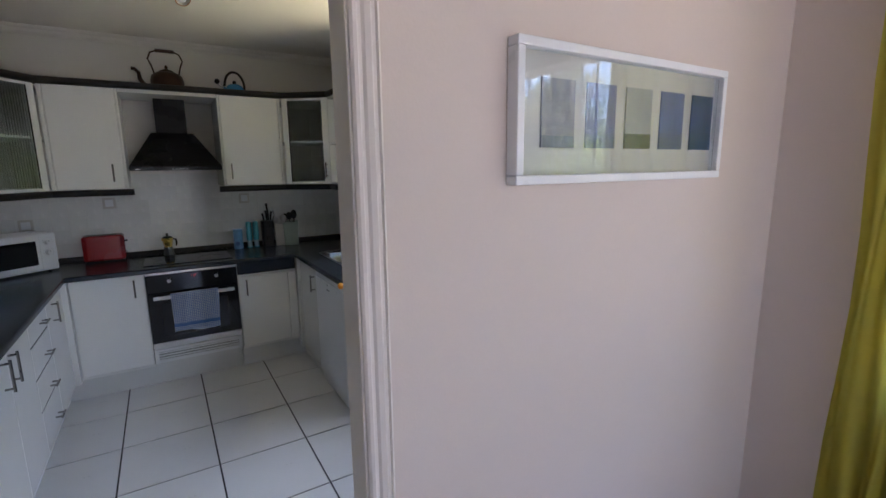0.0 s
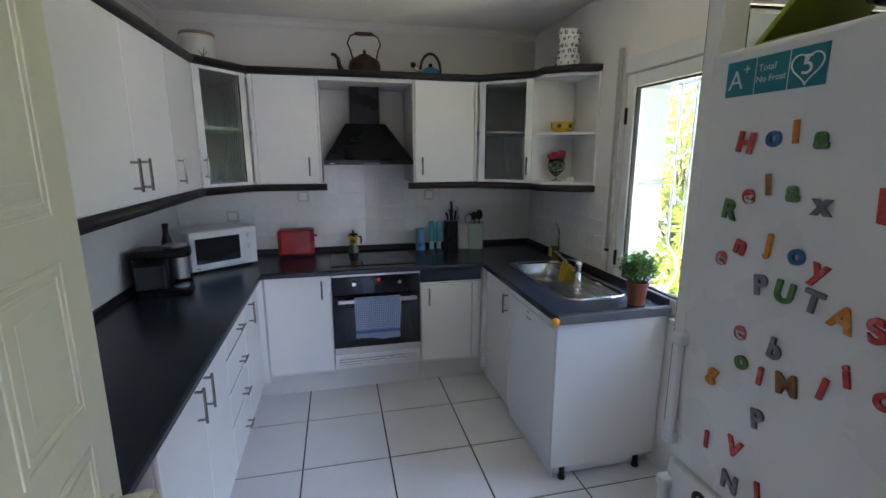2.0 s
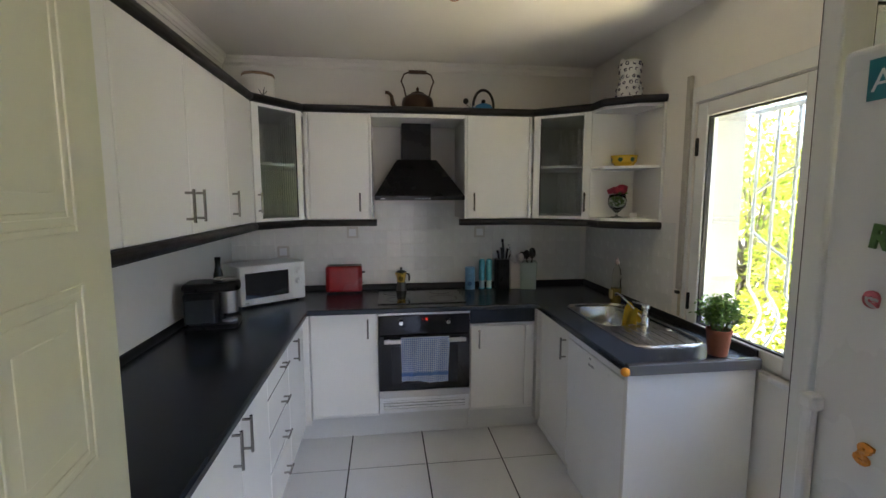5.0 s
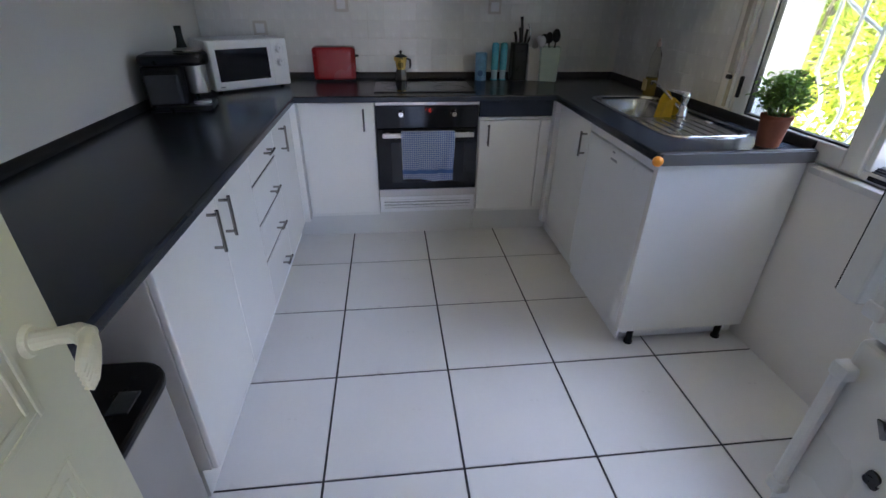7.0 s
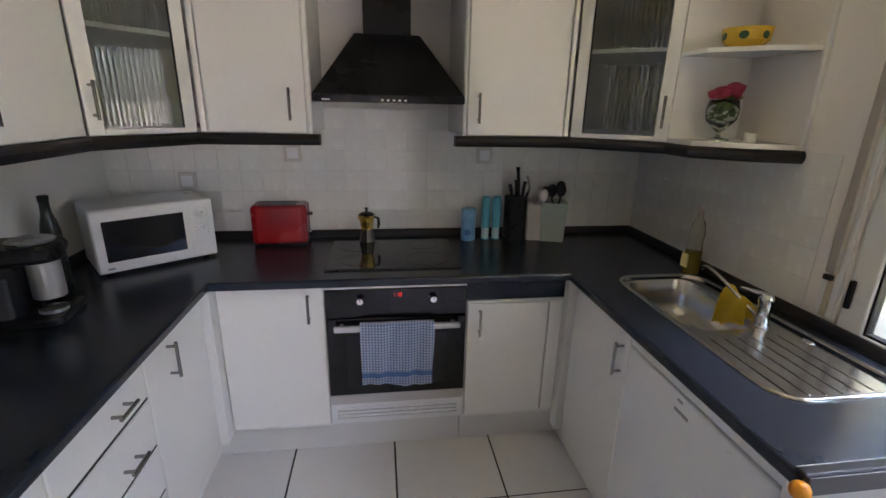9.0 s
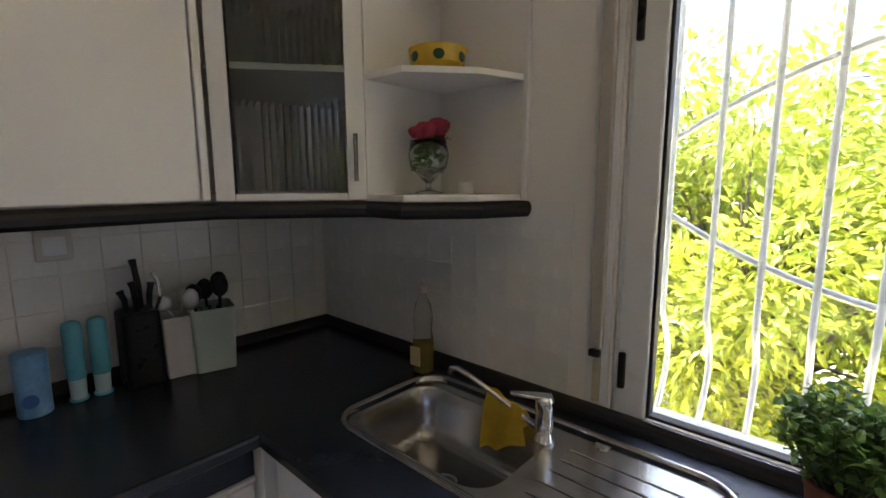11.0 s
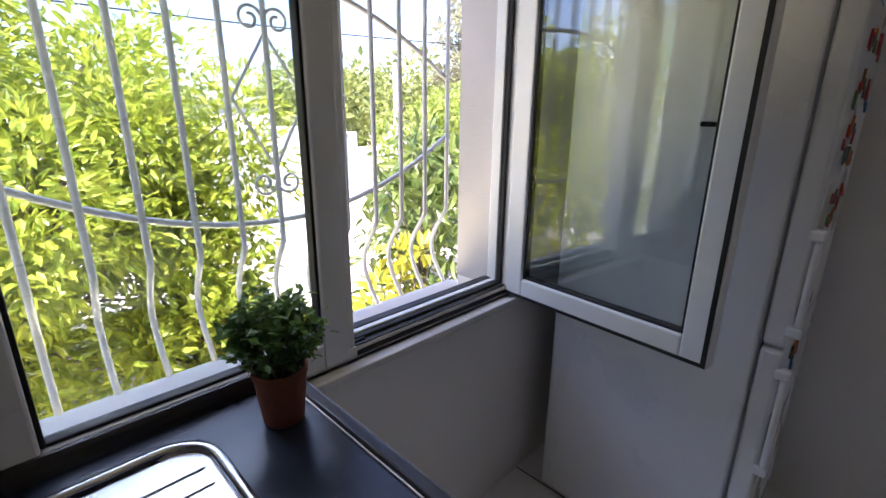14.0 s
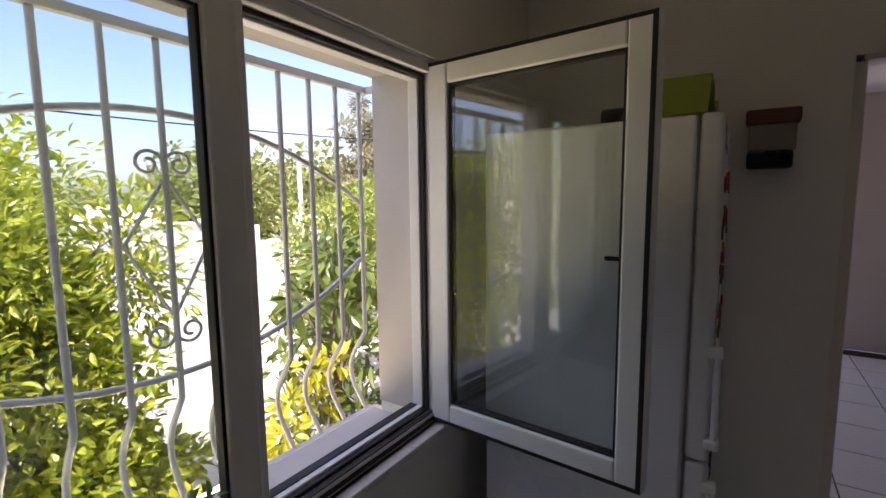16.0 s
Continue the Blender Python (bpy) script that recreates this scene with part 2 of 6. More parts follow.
def glass(name, tint=(0.95, 0.98, 0.97), rough=0.0, ior=1.45):
    ma = bpy.data.materials.new(name)
    ma.use_nodes = True
    b = ma.node_tree.nodes["Principled BSDF"]
    b.inputs["Base Color"].default_value = (*tint, 1)
    b.inputs["Roughness"].default_value, b.inputs["Transmission Weight"].default_value, b.inputs["IOR"].default_value = rough, 1.0, ior
    return ma


M_glass = glass("window_glass", (0.93, 0.975, 0.965), 0.0, 1.52)


def loft(bm, loops, cap_first=False, cap_last=True):
    """Joins loops of equally many points, one after the other."""
    rings = [[bm.verts.new(p) for p in lp] for lp in loops]
    k = len(rings[0])
    for a, b in zip(rings, rings[1:]):
        for i in range(k):
            bm.faces.new((a[i], a[(i + 1) % k], b[(i + 1) % k], b[i]))
    if cap_first:
        bm.faces.new(list(reversed(rings[0])))
    if cap_last:
        bm.faces.new(rings[-1])
    bmesh.ops.recalc_face_normals(bm, faces=bm.faces)


def letters(text, size, depth, m, bevel=0.0):
    """Flat letters of the built-in font as a bmesh: read along local x, standing along y, thick along z."""
    cu = bpy.data.curves.new("lettering", "FONT")
    cu.body, cu.size, cu.extrude, cu.align_x, cu.align_y, cu.offset = text, size, depth, "CENTER", "CENTER", bevel
    ob = bpy.data.objects.new("lettering", cu)
    me = bpy.data.meshes.new_from_object(ob)
    bm = bmesh.new()
    bm.from_mesh(me)
    bpy.data.objects.remove(ob)
    bpy.data.curves.remove(cu)
    bpy.data.meshes.remove(me)
    bm.transform(m)
    return bm

# ---- the kitchen's shell ----
XL, XR, YB, YD, H = -1.165, 1.535, 4.34, 0.96, 2.545   # left, window, back and door walls, ceiling height
YL = 0.86                                               # the living room's face of the door wall
WY0, WY1, WZ0, WZ1 = 1.69, 3.10, 0.84, 2.05             # the window's opening
JX0, JX1, JZ = -0.42, 0.382, 2.06                        # the doorway
XO = 1.82                                               # outer face of the window wall
LX, LY = 2.12, -3.2                                     # living room: wall with the curtain, wall behind

setting("wall_back", boxes((XL - 0.15, XO, YB, YB + 0.2, 0, H + 0.2)), M_wall)
setting("wall_left", boxes((XL - 0.15, XL, YD, YB, 0, H + 0.2)), M_wall)
setting("wall_window", boxes((XR, XO, YD, WY0, 0, H + 0.2), (XR, XO, WY1, YB, 0, H + 0.2), (XR, 1.640, WY0, WY1, 0, WZ0), (1.640, XO, WY0, WY1, 0, 0.785), (XR, XO, WY0, WY1, WZ1, H + 0.2)), M_wall)
bm = boxes((XL - 0.15, JX0, YL, YD, 0, H + 0.2), (JX1 + 0.020, LX + 0.15, YL, YD, 0, H + 0.2), (JX0, JX1 + 0.020, YL, YD, JZ, H + 0.2))
for f in bm.faces:
    f.material_index = 1 if f.normal.y < -0.5 else 0
wall_door = setting("wall_door", bm, [M_wall, M_lwall])
setting("wall_living_side", boxes((LX, LX + 0.15, LY, -1.5, 0, 2.6), (LX, LX + 0.15, 0.42, YL, 0, 2.6), (LX, LX + 0.15, -1.5, 0.42, 0, 0.75), (LX, LX + 0.15, -1.5, 0.42, 2.15, 2.6)), M_lwall)
# gap in this unseen wall is made for the added fill lamp
setting("wall_living_far", boxes((-3.2, 0.30, LY - 0.15, LY, 0, 2.6), (1.15, LX + 0.15, LY - 0.15, LY, 0, 2.6), (0.30, 1.15, LY - 0.15, LY, 2.25, 2.6)), M_lwall)
setting("wall_living_left", boxes((-3.35, -3.2, LY, YL, 0, 2.6), (-3.2, XL - 0.15, YL, YL + 0.1, 0, 2.6)), M_lwall)
setting("ceiling", boxes((XL - 0.15, XR, YD, YB, H, H + 0.1)), M_ceil)
setting("ceiling_living", boxes((-3.35, LX + 0.15, LY, YL, 2.6, 2.7)), M_ceil)
floor = setting("floor", boxes((XL - 0.15, XO, YD, YB, -0.12, -0.003), (-3.35, LX + 0.15, LY, YD, -0.12, -0.003)), M_grout)

# cornice where the walls meet the ceiling
bm = bmesh.new()
sweep(bm, [(XL, YD, H), (XL, YB, H), (XR, YB, H)],
      [(0.0, 0.0), (0.0, -0.055), (0.010, -0.055), (0.014, -0.045), (0.022, -0.040), (0.030, -0.022), (0.044, -0.014), (0.048, -0.006), (0.055, -0.004), (0.055, 0.0)])
setting("trim_cornice", bm, M_ceil)

# ---- window, doorway and door ----
ZT = 0.885                                              # worktop height
M_reed = glass("reeded_glass", (0.84, 0.89, 0.86), 0.04)
M_marble = surf("pale_marble_sill", (0.66, 0.65, 0.63), 0.3, var=0.08, scale=7, bump=0.01, stain=0.4, stain_col=(0.45, 0.45, 0.46))
M_strap = surf("yellowed_shutter_strap", (0.52, 0.48, 0.36), 0.85, var=0.15, scale=30, bump=0.06)
# white render darkened in its colour to offset the added lamps' light
M_render = surf("darkened_white_render", (0.47, 0.45, 0.43), 0.9, var=0.06, scale=5, fine=160, bump=0.09, dist=0.004)

setting("window_sill_inner", boxes((XR - 0.035, XR + 0.045, WY0 - 0.03, 2.56, WZ0 - 0.025, WZ0), bevel=0.004), M_marble)
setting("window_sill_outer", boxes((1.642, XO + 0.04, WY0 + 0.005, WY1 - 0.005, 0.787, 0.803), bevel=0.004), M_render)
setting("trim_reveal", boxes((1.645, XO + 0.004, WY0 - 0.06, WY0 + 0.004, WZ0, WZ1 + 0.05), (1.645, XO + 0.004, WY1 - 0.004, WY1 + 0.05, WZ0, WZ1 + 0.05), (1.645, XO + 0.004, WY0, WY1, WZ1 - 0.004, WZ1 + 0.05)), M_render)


plain_part = part


def ring(bm, x0, x1, a0, a1, z0, z1, wide, bevel=0.004):
    """A rectangular frame standing across x, of four butted bars."""
    box(bm, x0, x1, a0, a0 + wide, z0, z1, bevel)
    box(bm, x0, x1, a1 - wide, a1, z0, z1, bevel)
    box(bm, x0 + 0.0005, x1 - 0.0005, a0 + wide, a1 - wide, z0, z0 + wide, bevel)
    box(bm, x0 + 0.0005, x1 - 0.0005, a0 + wide, a1 - wide, z1 - wide, z1, bevel)


window_1 = tagged(new("window_1"), "white aluminium window with one casement open inwards", "window", kind="structure")
bm = bmesh.new()
ring(bm, 1.545, 1.635, WY0, WY1, WZ0, WZ1, 0.035)
ring(bm, 1.585, 1.625, WY0 + 0.035, WY1 - 0.035, WZ0 + 0.035, WZ1 - 0.035, 0.020)
part("window_frame", bm, M_alu, window_1)
bm = bmesh.new()
ring(bm, 1.568, 1.586, WY0 + 0.036, WY1 - 0.036, WZ0 + 0.036, WZ1 - 0.036, 0.012)
part("gasket", bm, M_rubber, window_1, "black rubber gasket of the frame")
part("sill_track", boxes((1.5425, 1.5448, WY0 + 0.02, 2.38, WZ0 + 0.010, WZ0 + 0.024), (1.548, 1.562, WY0 + 0.04, 2.38, WZ0 + 0.0352, WZ0 + 0.0385), (1.604, 1.632, WY0 + 0.06, 2.38, WZ0 + 0.0552, WZ0 + 0.058)), M_rubber, window_1, "black track along the frame's foot")


def sash(name, label, way, w):
    """A casement in its own place: hinged at the origin, reaching along y to the side that way gives, its inner face to -x."""
    flip = Matrix.Diagonal((1, -way, 1, 1))

    def part(pn, bm, material, parent, label="", local=True):
        bm.transform(flip)
        if way > 0:
            bmesh.ops.reverse_faces(bm, faces=bm.faces)
        return plain_part(pn, bm, material, parent, label, local=True)

    s = part(name, boxes((-0.005, 0.045, -0.005, 0.0, 0.02, 0.03)), M_alu, window_1, label, local=True)
    z0, z1 = 0.0, 1.195
    bm = bmesh.new()
    ring(bm, -0.012, 0.040, -w, 0.0, z0, z1, 0.072, 0.006)
    part("sash_frame", bm, M_alu, s, local=True)
    bm = bmesh.new()
    ring(bm, -0.004, 0.030, -w + 0.072, -0.072, z0 + 0.072, z1 - 0.072, 0.008, 0.002)
    part("glazing_seal", bm, M_rubber, s, "black glazing seal", local=True)
    bm = boxes((0.006, 0.012, -w + 0.074, -0.074, z0 + 0.074, z1 - 0.074))
    g = part("pane", bm, M_glass, s, local=True)
    g.visible_shadow = False
    g = part("pane", boxes((0.020, 0.026, -w + 0.074, -0.074, z0 + 0.074, z1 - 0.074)), M_glass, s, local=True)
    g.visible_shadow = False
    part("edge_strip", boxes((0.0405, 0.0435, -w + 0.004, -0.004, z0 + 0.004, z0 + 0.014), (0.0405, 0.0435, -w + 0.004, -0.004, z1 - 0.014, z1 - 0.004), (0.0405, 0.0435, -w + 0.004, -w + 0.016, z0 + 0.014, z1 - 0.014)), M_rubber, s, "black seal of the casement", local=True)
    return s


closed_sash = sash("closed_casement", "closed casement", -1, 0.680)
closed_sash.matrix_basis = pose(1.545, 3.088, 0.852)
open_sash = sash("open_casement", "casement swung open into the room", 1, 0.688)
open_sash.matrix_basis = pose(1.545, 1.695, 0.849, 0, 0, 85.5)
for zz in (1.03, 1.83):
    part("hinge", boxes((1.522, 1.548, 3.066, 3.082, zz - 0.045, zz + 0.045), bevel=0.004), M_black, window_1, "black hinge")
for zz in (1.0, 1.90):
    part("hinge", boxes((1.520, 1.545, 1.692, 1.708, zz - 0.04, zz + 0.04), bevel=0.004), M_black, window_1, "black hinge")
bm = boxes((-0.026, -0.0125, 0.640, 0.668, 0.500, 0.620), bevel=0.005)
box(bm, -0.045, -0.0255, 0.644, 0.664, 0.545, 0.570, 0.005)
box(bm, -0.066, -0.044, 0.636, 0.672, 0.536, 0.660, 0.006)
part("window_handle", bm, M_black, open_sash, "black lever handle", local=True)
part("latch", boxes((0.012, 0.024, 0.570, 0.607, 0.600, 0.612), bevel=0.003), M_black, open_sash, "small black latch", local=True)
part("striker", boxes((1.575, 1.60, 2.372, 2.384, 1.88, 1.90), (1.56, 1.59, 2.34, 2.384, 0.874, 0.884), bevel=0.003), M_black, window_1, "black striker on the stile")
bm = bmesh.new()
box(bm, 1.546, 1.634, 2.385, 2.4075, WZ0 + 0.036, WZ1 - 0.036, 0.004)
part("mullion", bm, M_alu, window_1)
setting("trim_window_surround", boxes((XR - 0.010, XR, 3.105, 3.165, 0.93, 2.13), (XR - 0.010, XR, WY0 - 0.02, 3.105, WZ1 + 0.004, 2.13), bevel=0.003), M_alu)

# the shutter's strap and its guide beside the window
strap = thing("shutter_strap", (1.53, 3.135, 0.93), "yellowed roller shutter strap hanging beside the window", "shutter strap")
# guide rail coloured grey to carry the shade that falls on it
part("guide_rail", boxes((XR - 0.030, XR - 0.011, 3.118, 3.150, 1.08, 2.195), bevel=0.004), surf("shaded_guide", (0.42, 0.39, 0.35), 0.5, var=0.1, scale=9, bump=0.01), strap)
part("strap", boxes((XR - 0.018, XR - 0.013, 3.122, 3.142, 0.935, 1.079), bevel=0.001), M_strap, strap, "frayed yellowed woven strap")
part("strap_guide", boxes((XR - 0.036, XR - 0.019, 3.120, 3.148, 1.056, 1.074), bevel=0.004), M_rail, strap, "dark strap guide")

# doorway
M_jamb = M_trim
door_frame = tagged(new("door_frame"), "cream painted door frame with a moulded architrave", "door frame", kind="structure")
part("jamb", boxes((JX1 - 0.014, JX1 + 0.0198, YL - 0.004, 0.946, 0, JZ - 0.02), bevel=0.003), M_trim, door_frame)
part("jamb", boxes((JX0 + 0.002, JX0 + 0.018, YL - 0.004, YD + 0.004, 0, JZ - 0.02), bevel=0.002), M_trim, door_frame)
part("head", boxes((JX0 + 0.002, JX1 - 0.002, YL - 0.004, YD + 0.004, JZ - 0.0195, JZ - 0.002), bevel=0.002), M_trim, door_frame)


def architrave(x, side, face, sign):
    """Upright moulded casing: x the opening's edge, side which way it reaches, face the wall's plane."""
    prof = [(0.0, 0.0), (0.0, 0.012), (0.006, 0.018), (0.014, 0.020), (0.018, 0.014), (0.026, 0.013), (0.032, 0.020), (0.044, 0.024), (0.050, 0.018), (0.058, 0.017), (0.061, 0.024), (0.066, 0.022), (0.068, 0.0)]
    bm = bmesh.new()
    lo, hi = [], []
    for a, d in prof:
        lo.append(bm.verts.new((x + side * a * 0.86, face + sign * d, 0)))
        hi.append(bm.verts.new((x + side * a * 0.86, face + sign * d, JZ + 0.07)))
    k = len(prof)
    for i in range(k):
        bm.faces.new((lo[i], lo[(i + 1) % k], hi[(i + 1) % k], hi[i]))
    bm.faces.new(lo)
    bm.faces.new(list(reversed(hi)))
    bmesh.ops.recalc_face_normals(bm, faces=bm.faces)
    return bm


for x, side in ((JX1 - 0.010, 1), (JX0 + 0.010, -1)):
    part("architrave", architrave(x, side, YL - 0.001, -1), M_trim, door_frame)
part("architrave", boxes((JX0, JX1, YL - 0.022, YL - 0.001, JZ, JZ + 0.07), bevel=0.005), M_trim, door_frame)

# panelled door, open into the kitchen: local x is its thickness (room face +x), y runs from the hinge
door_1 = tagged(new("door_1"), "open panelled door in cream gloss paint, yellow light in its colour", "door", kind="structure")
door_1.matrix_basis = pose(-0.405, 0.985, 0.012, 0, 0, 7.5)
DW, DH = 0.66, 2.02
part("leaf", boxes((-0.018, 0.012, 0, DW, 0, DH), bevel=0.003), M_door, door_1, local=True)
for y0, y1, z0, z1 in ((0.10, 0.31, 1.52, 1.90), (0.36, 0.57, 1.52, 1.90), (0.10, 0.31, 1.20, 1.45), (0.36, 0.57, 1.20, 1.45), (0.10, 0.31, 0.90, 1.14), (0.36, 0.57, 0.90, 1.14), (0.10, 0.31, 0.20, 0.82), (0.36, 0.57, 0.20, 0.82)):
    bm = bmesh.new()
    ring(bm, 0.010, 0.0142, y0, y1, z0, z1, 0.010, 0.003)
    ring(bm, 0.010, 0.0138, y0 + 0.020, y1 - 0.020, z0 + 0.020, z1 - 0.020, 0.008, 0.002)
    part("panel_moulding", bm, M_door, door_1, local=True)
    part("panel", boxes((0.009, 0.0128, y0 + 0.05, y1 - 0.05, z0 + 0.05, z1 - 0.05), bevel=0.003), M_door, door_1, local=True)
bm = bmesh.new()
rod(bm, (0.011, 0.602, 0.985), (0.018, 0.602, 0.985), 0.022, 0.018, n=20)
tube(bm, [(0.016, 0.602, 0.985), (0.045, 0.602, 0.988), (0.066, 0.600, 0.990), (0.080, 0.590, 0.990)], [0.013, 0.011, 0.013, 0.014], 12)
for k in range(5):
    q = (k - 2) / 2
    tube(bm, [(0.078, 0.594, 0.990), (0.086, 0.580, 0.986 + 0.008 * q), (0.088, 0.567, 0.979 + 0.013 * q), (0.087, 0.555, 0.968 + 0.016 * q), (0.084, 0.546, 0.958 + 0.014 * q)], [0.011, 0.0095, 0.0085, 0.0075, 0.0055], 8)
part("door_handle", bm, M_door, door_1, "painted lever handle", smooth=False, local=True)

# ---- cabinets ----
def bar_handle(name, parent, x, z, length, upright=True, front=-0.0):
    """A bar handle on a front whose face is at local y = front."""
    bm = bmesh.new()
    d = (0, 0, length / 2) if upright else (length / 2, 0, 0)
    e = (0, 0, length / 2 - 0.014) if upright else (length / 2 - 0.014, 0, 0)
    rod(bm, (x - d[0], front - 0.030, z - d[2]), (x + d[0], front - 0.030, z + d[2]), 0.0055, n=10)
    for s in (-1, 1):
        rod(bm, (x + s * e[0], front, z + s * e[2]), (x + s * e[0], front - 0.030, z + s * e[2]), 0.005, n=8)
    return part(name, bm, M_handle, parent, "dull nickel bar handle", local=True)


def cabinet(name, at, rz, w, depth, z0, z1, fronts, label, group, body=True):
    """A unit whose front stands at local y = 0 and looks to -y, x from 0 to w. fronts: (part, x0, x1, z0, z1, handle)."""
    c = thing(name, (at[0], at[1], 0), label, "kitchen cabinet", group, rz)
    if body:
        part("body", boxes((0.001, w - 0.001, 0.020, depth, z0, z1), bevel=0.002), M_cab, c, local=True)
    for pn, x0, x1, a, b, hd in fronts:
        f = part(pn, boxes((x0 + 0.0015, x1 - 0.0015, 0.0, 0.0185, a + 0.0015, b - 0.0015), bevel=0.005, seg=3), M_cab, c, local=True)
        if hd:
            bar_handle("handle", f, *hd)
    return c


BD = 0.53
low = "white base cabinets under the black worktop"
XF, YF, XQ = -0.565, 3.745, 0.945                      # fronts of the left, back and right runs
# left run, looking to +x
cabinet("base_cabinet", (XF, 2.02), 90, 0.80, BD, 0.15, 0.848,
        [("door", 0.0, 0.43, 0.152, 0.845, (0.348, 0.752, 0.135)), ("door", 0.43, 0.80, 0.152, 0.845, (0.458, 0.752, 0.135))],
        "white base cabinet with two doors under the worktop", low)
cabinet("drawer_cabinet", (XF, 2.82), 90, 0.415, BD, 0.15, 0.848,
        [("drawer", 0, 0.415, 0.715, 0.845, (0.265, 0.775, 0.085, False)), ("drawer", 0, 0.415, 0.547, 0.708, (0.265, 0.603, 0.085, False)),
         ("drawer", 0, 0.415, 0.379, 0.540, (0.265, 0.425, 0.085, False)), ("drawer", 0, 0.415, 0.152, 0.372, (0.265, 0.240, 0.085, False))],
        "white base cabinet with four drawers under the worktop", low)
# black strip added just behind the fronts, standing in for the gaps' shade
part("gap_shade", boxes((-0.5830, -0.5690, 2.823, 3.232, 0.36, 0.73)), M_rubber, bpy.data.objects["drawer_cabinet"], "black strip shading the gaps between the drawers")
cabinet("base_cabinet", (XF, 3.235), 90, 0.50, BD, 0.15, 0.848, [("door", 0.0, 0.445, 0.152, 0.845, (0.145, 0.748, 0.125))],
        "white corner base cabinet with one door", low)
# back run, looking to -y
cabinet("base_cabinet", (-0.56, YF), 0, 0.448, BD, 0.15, 0.848, [("door", 0.028, 0.447, 0.172, 0.845, (0.384, 0.752, 0.125))],
        "white base cabinet beside the oven", low)
c = cabinet("base_cabinet", (0.484, YF), 0, 0.44, BD, 0.15, 0.848, [("door", 0.004, 0.372, 0.172, 0.738, (0.058, 0.655, 0.125)), ("filler", 0.374, 0.438, 0.172, 0.738, None)],
            "white base cabinet below a black panel", low)
part("black_panel", boxes((0.002, 0.438, 0.0, 0.018, 0.756, 0.849), bevel=0.003), M_top, c, "black panel under the worktop", local=True)
part("top_rail", boxes((0.002, 0.438, -0.004, 0.018, 0.741, 0.753), bevel=0.003), M_alu, c, "white rail", local=True)
# right run, looking to -x
cabinet("base_cabinet", (XQ, 3.70), -90, 0.465, BD, 0.08, 0.715, [("door", 0.02, 0.463, 0.085, 0.845, (0.425, 0.727, 0.125))],
        "white corner base cabinet beside the dishwasher", low)
dw = thing("dishwasher", (XQ, 3.232, 0), "white built-in dishwasher under the end of the worktop", "dishwasher", rz=-90)
part("body", boxes((0.002, 0.608, 0.022, BD, 0.02, 0.715), bevel=0.003), M_white, dw, local=True)
part("door", boxes((0.002, 0.604, -0.004, 0.020, 0.075, 0.800), bevel=0.006, seg=3), M_white, dw, local=True)
part("control_strip", boxes((0.002, 0.604, -0.002, 0.020, 0.806, 0.845), bevel=0.003), M_white, dw, local=True)
part("kick_plate", boxes((0.006, 0.600, 0.012, 0.022, 0.0, 0.070), bevel=0.002), M_white, dw, local=True)
M_grey = surf("grey_print", (0.30, 0.31, 0.33), 0.5, bump=0)
part("badge", boxes((0.255, 0.315, -0.0055, -0.004, 0.742, 0.752), bevel=0.0005), M_grey, dw, "small grey badge", local=True)
part("badge", boxes((0.262, 0.285, -0.0055, -0.004, 0.775, 0.784), bevel=0.0005), M_grey, dw, "small grey badge", local=True)
ep = thing("end_panel", (1.24, 2.605, 0), "white end panel of the worktop run on black feet", "panel")
part("panel", boxes((0.932, XR - 0.012, 2.594, 2.6225, 0.075, 0.849), bevel=0.003), M_cab, ep)
for fx in (1.005, 1.43):
    bm = bmesh.new()
    rod(bm, (fx, 2.612, 0.012), (fx, 2.612, 0.075), 0.014)
    rod(bm, (fx, 2.612, 0.0), (fx, 2.612, 0.012), 0.019)
    part("foot", bm, M_black, ep, "black adjustable foot")
bm = boxes((1.0, 1.52, 2.640, 2.655, 0.003, 0.072), bevel=0.002)
part("plinth", bm, M_plinth, ep)
part("corner_post", boxes((0.925, 0.968, 3.705, 3.765, 0.085, 0.848), bevel=0.002), M_cab, c)
part("corner_post", boxes((-0.600, -0.534, 3.685, 3.765, 0.152, 0.848), bevel=0.002), M_cab, bpy.data.objects["drawer_cabinet"])
# plinths
bm = bmesh.new()
box(bm, XF - 0.075, XF - 0.060, 2.04, 3.818, 0.0, 0.150, 0.002)
tagged(part("plinth", bm, M_plinth), "white plinth board along the floor", "plinth")
tagged(part("plinth", boxes((XF - 0.059, 0.478, 3.805, 3.82, 0.0, 0.168), bevel=0.002), M_plinth), "white plinth board along the floor", "plinth")
tagged(part("plinth", boxes((0.481, 0.975, 3.803, 3.82, 0.0, 0.168), bevel=0.002), M_plinth), "white plinth board along the floor", "plinth")
tagged(part("plinth", boxes((0.976, 0.99, 3.24, 3.80, 0.0, 0.079), bevel=0.002), M_plinth), "white plinth board along the floor", "plinth")

# worktop, one piece round three walls, with a hole for the sink
SX0, SX1, SY0, SY1 = 1.072, 1.462, 2.785, 3.648        # the sink's rim
bm = bmesh.new()
ZB = ZT - 0.034
for a in ((XL + 0.002, -0.545, 1.60, YB - 0.002), (-0.545, 0.925, 3.705, YB - 0.002), (0.925, SX0 + 0.02, 2.585, YB - 0.002), (SX1 - 0.02, XR - 0.003, 2.585, YB - 0.002),
          (SX0 + 0.02, SX1 - 0.02, 2.585, SY0 + 0.02), (SX0 + 0.02, SX1 - 0.02, SY1 - 0.02, YB - 0.002)):
    box(bm, *a, ZB, ZT)
bmesh.ops.remove_doubles(bm, verts=bm.verts, dist=0.0004)
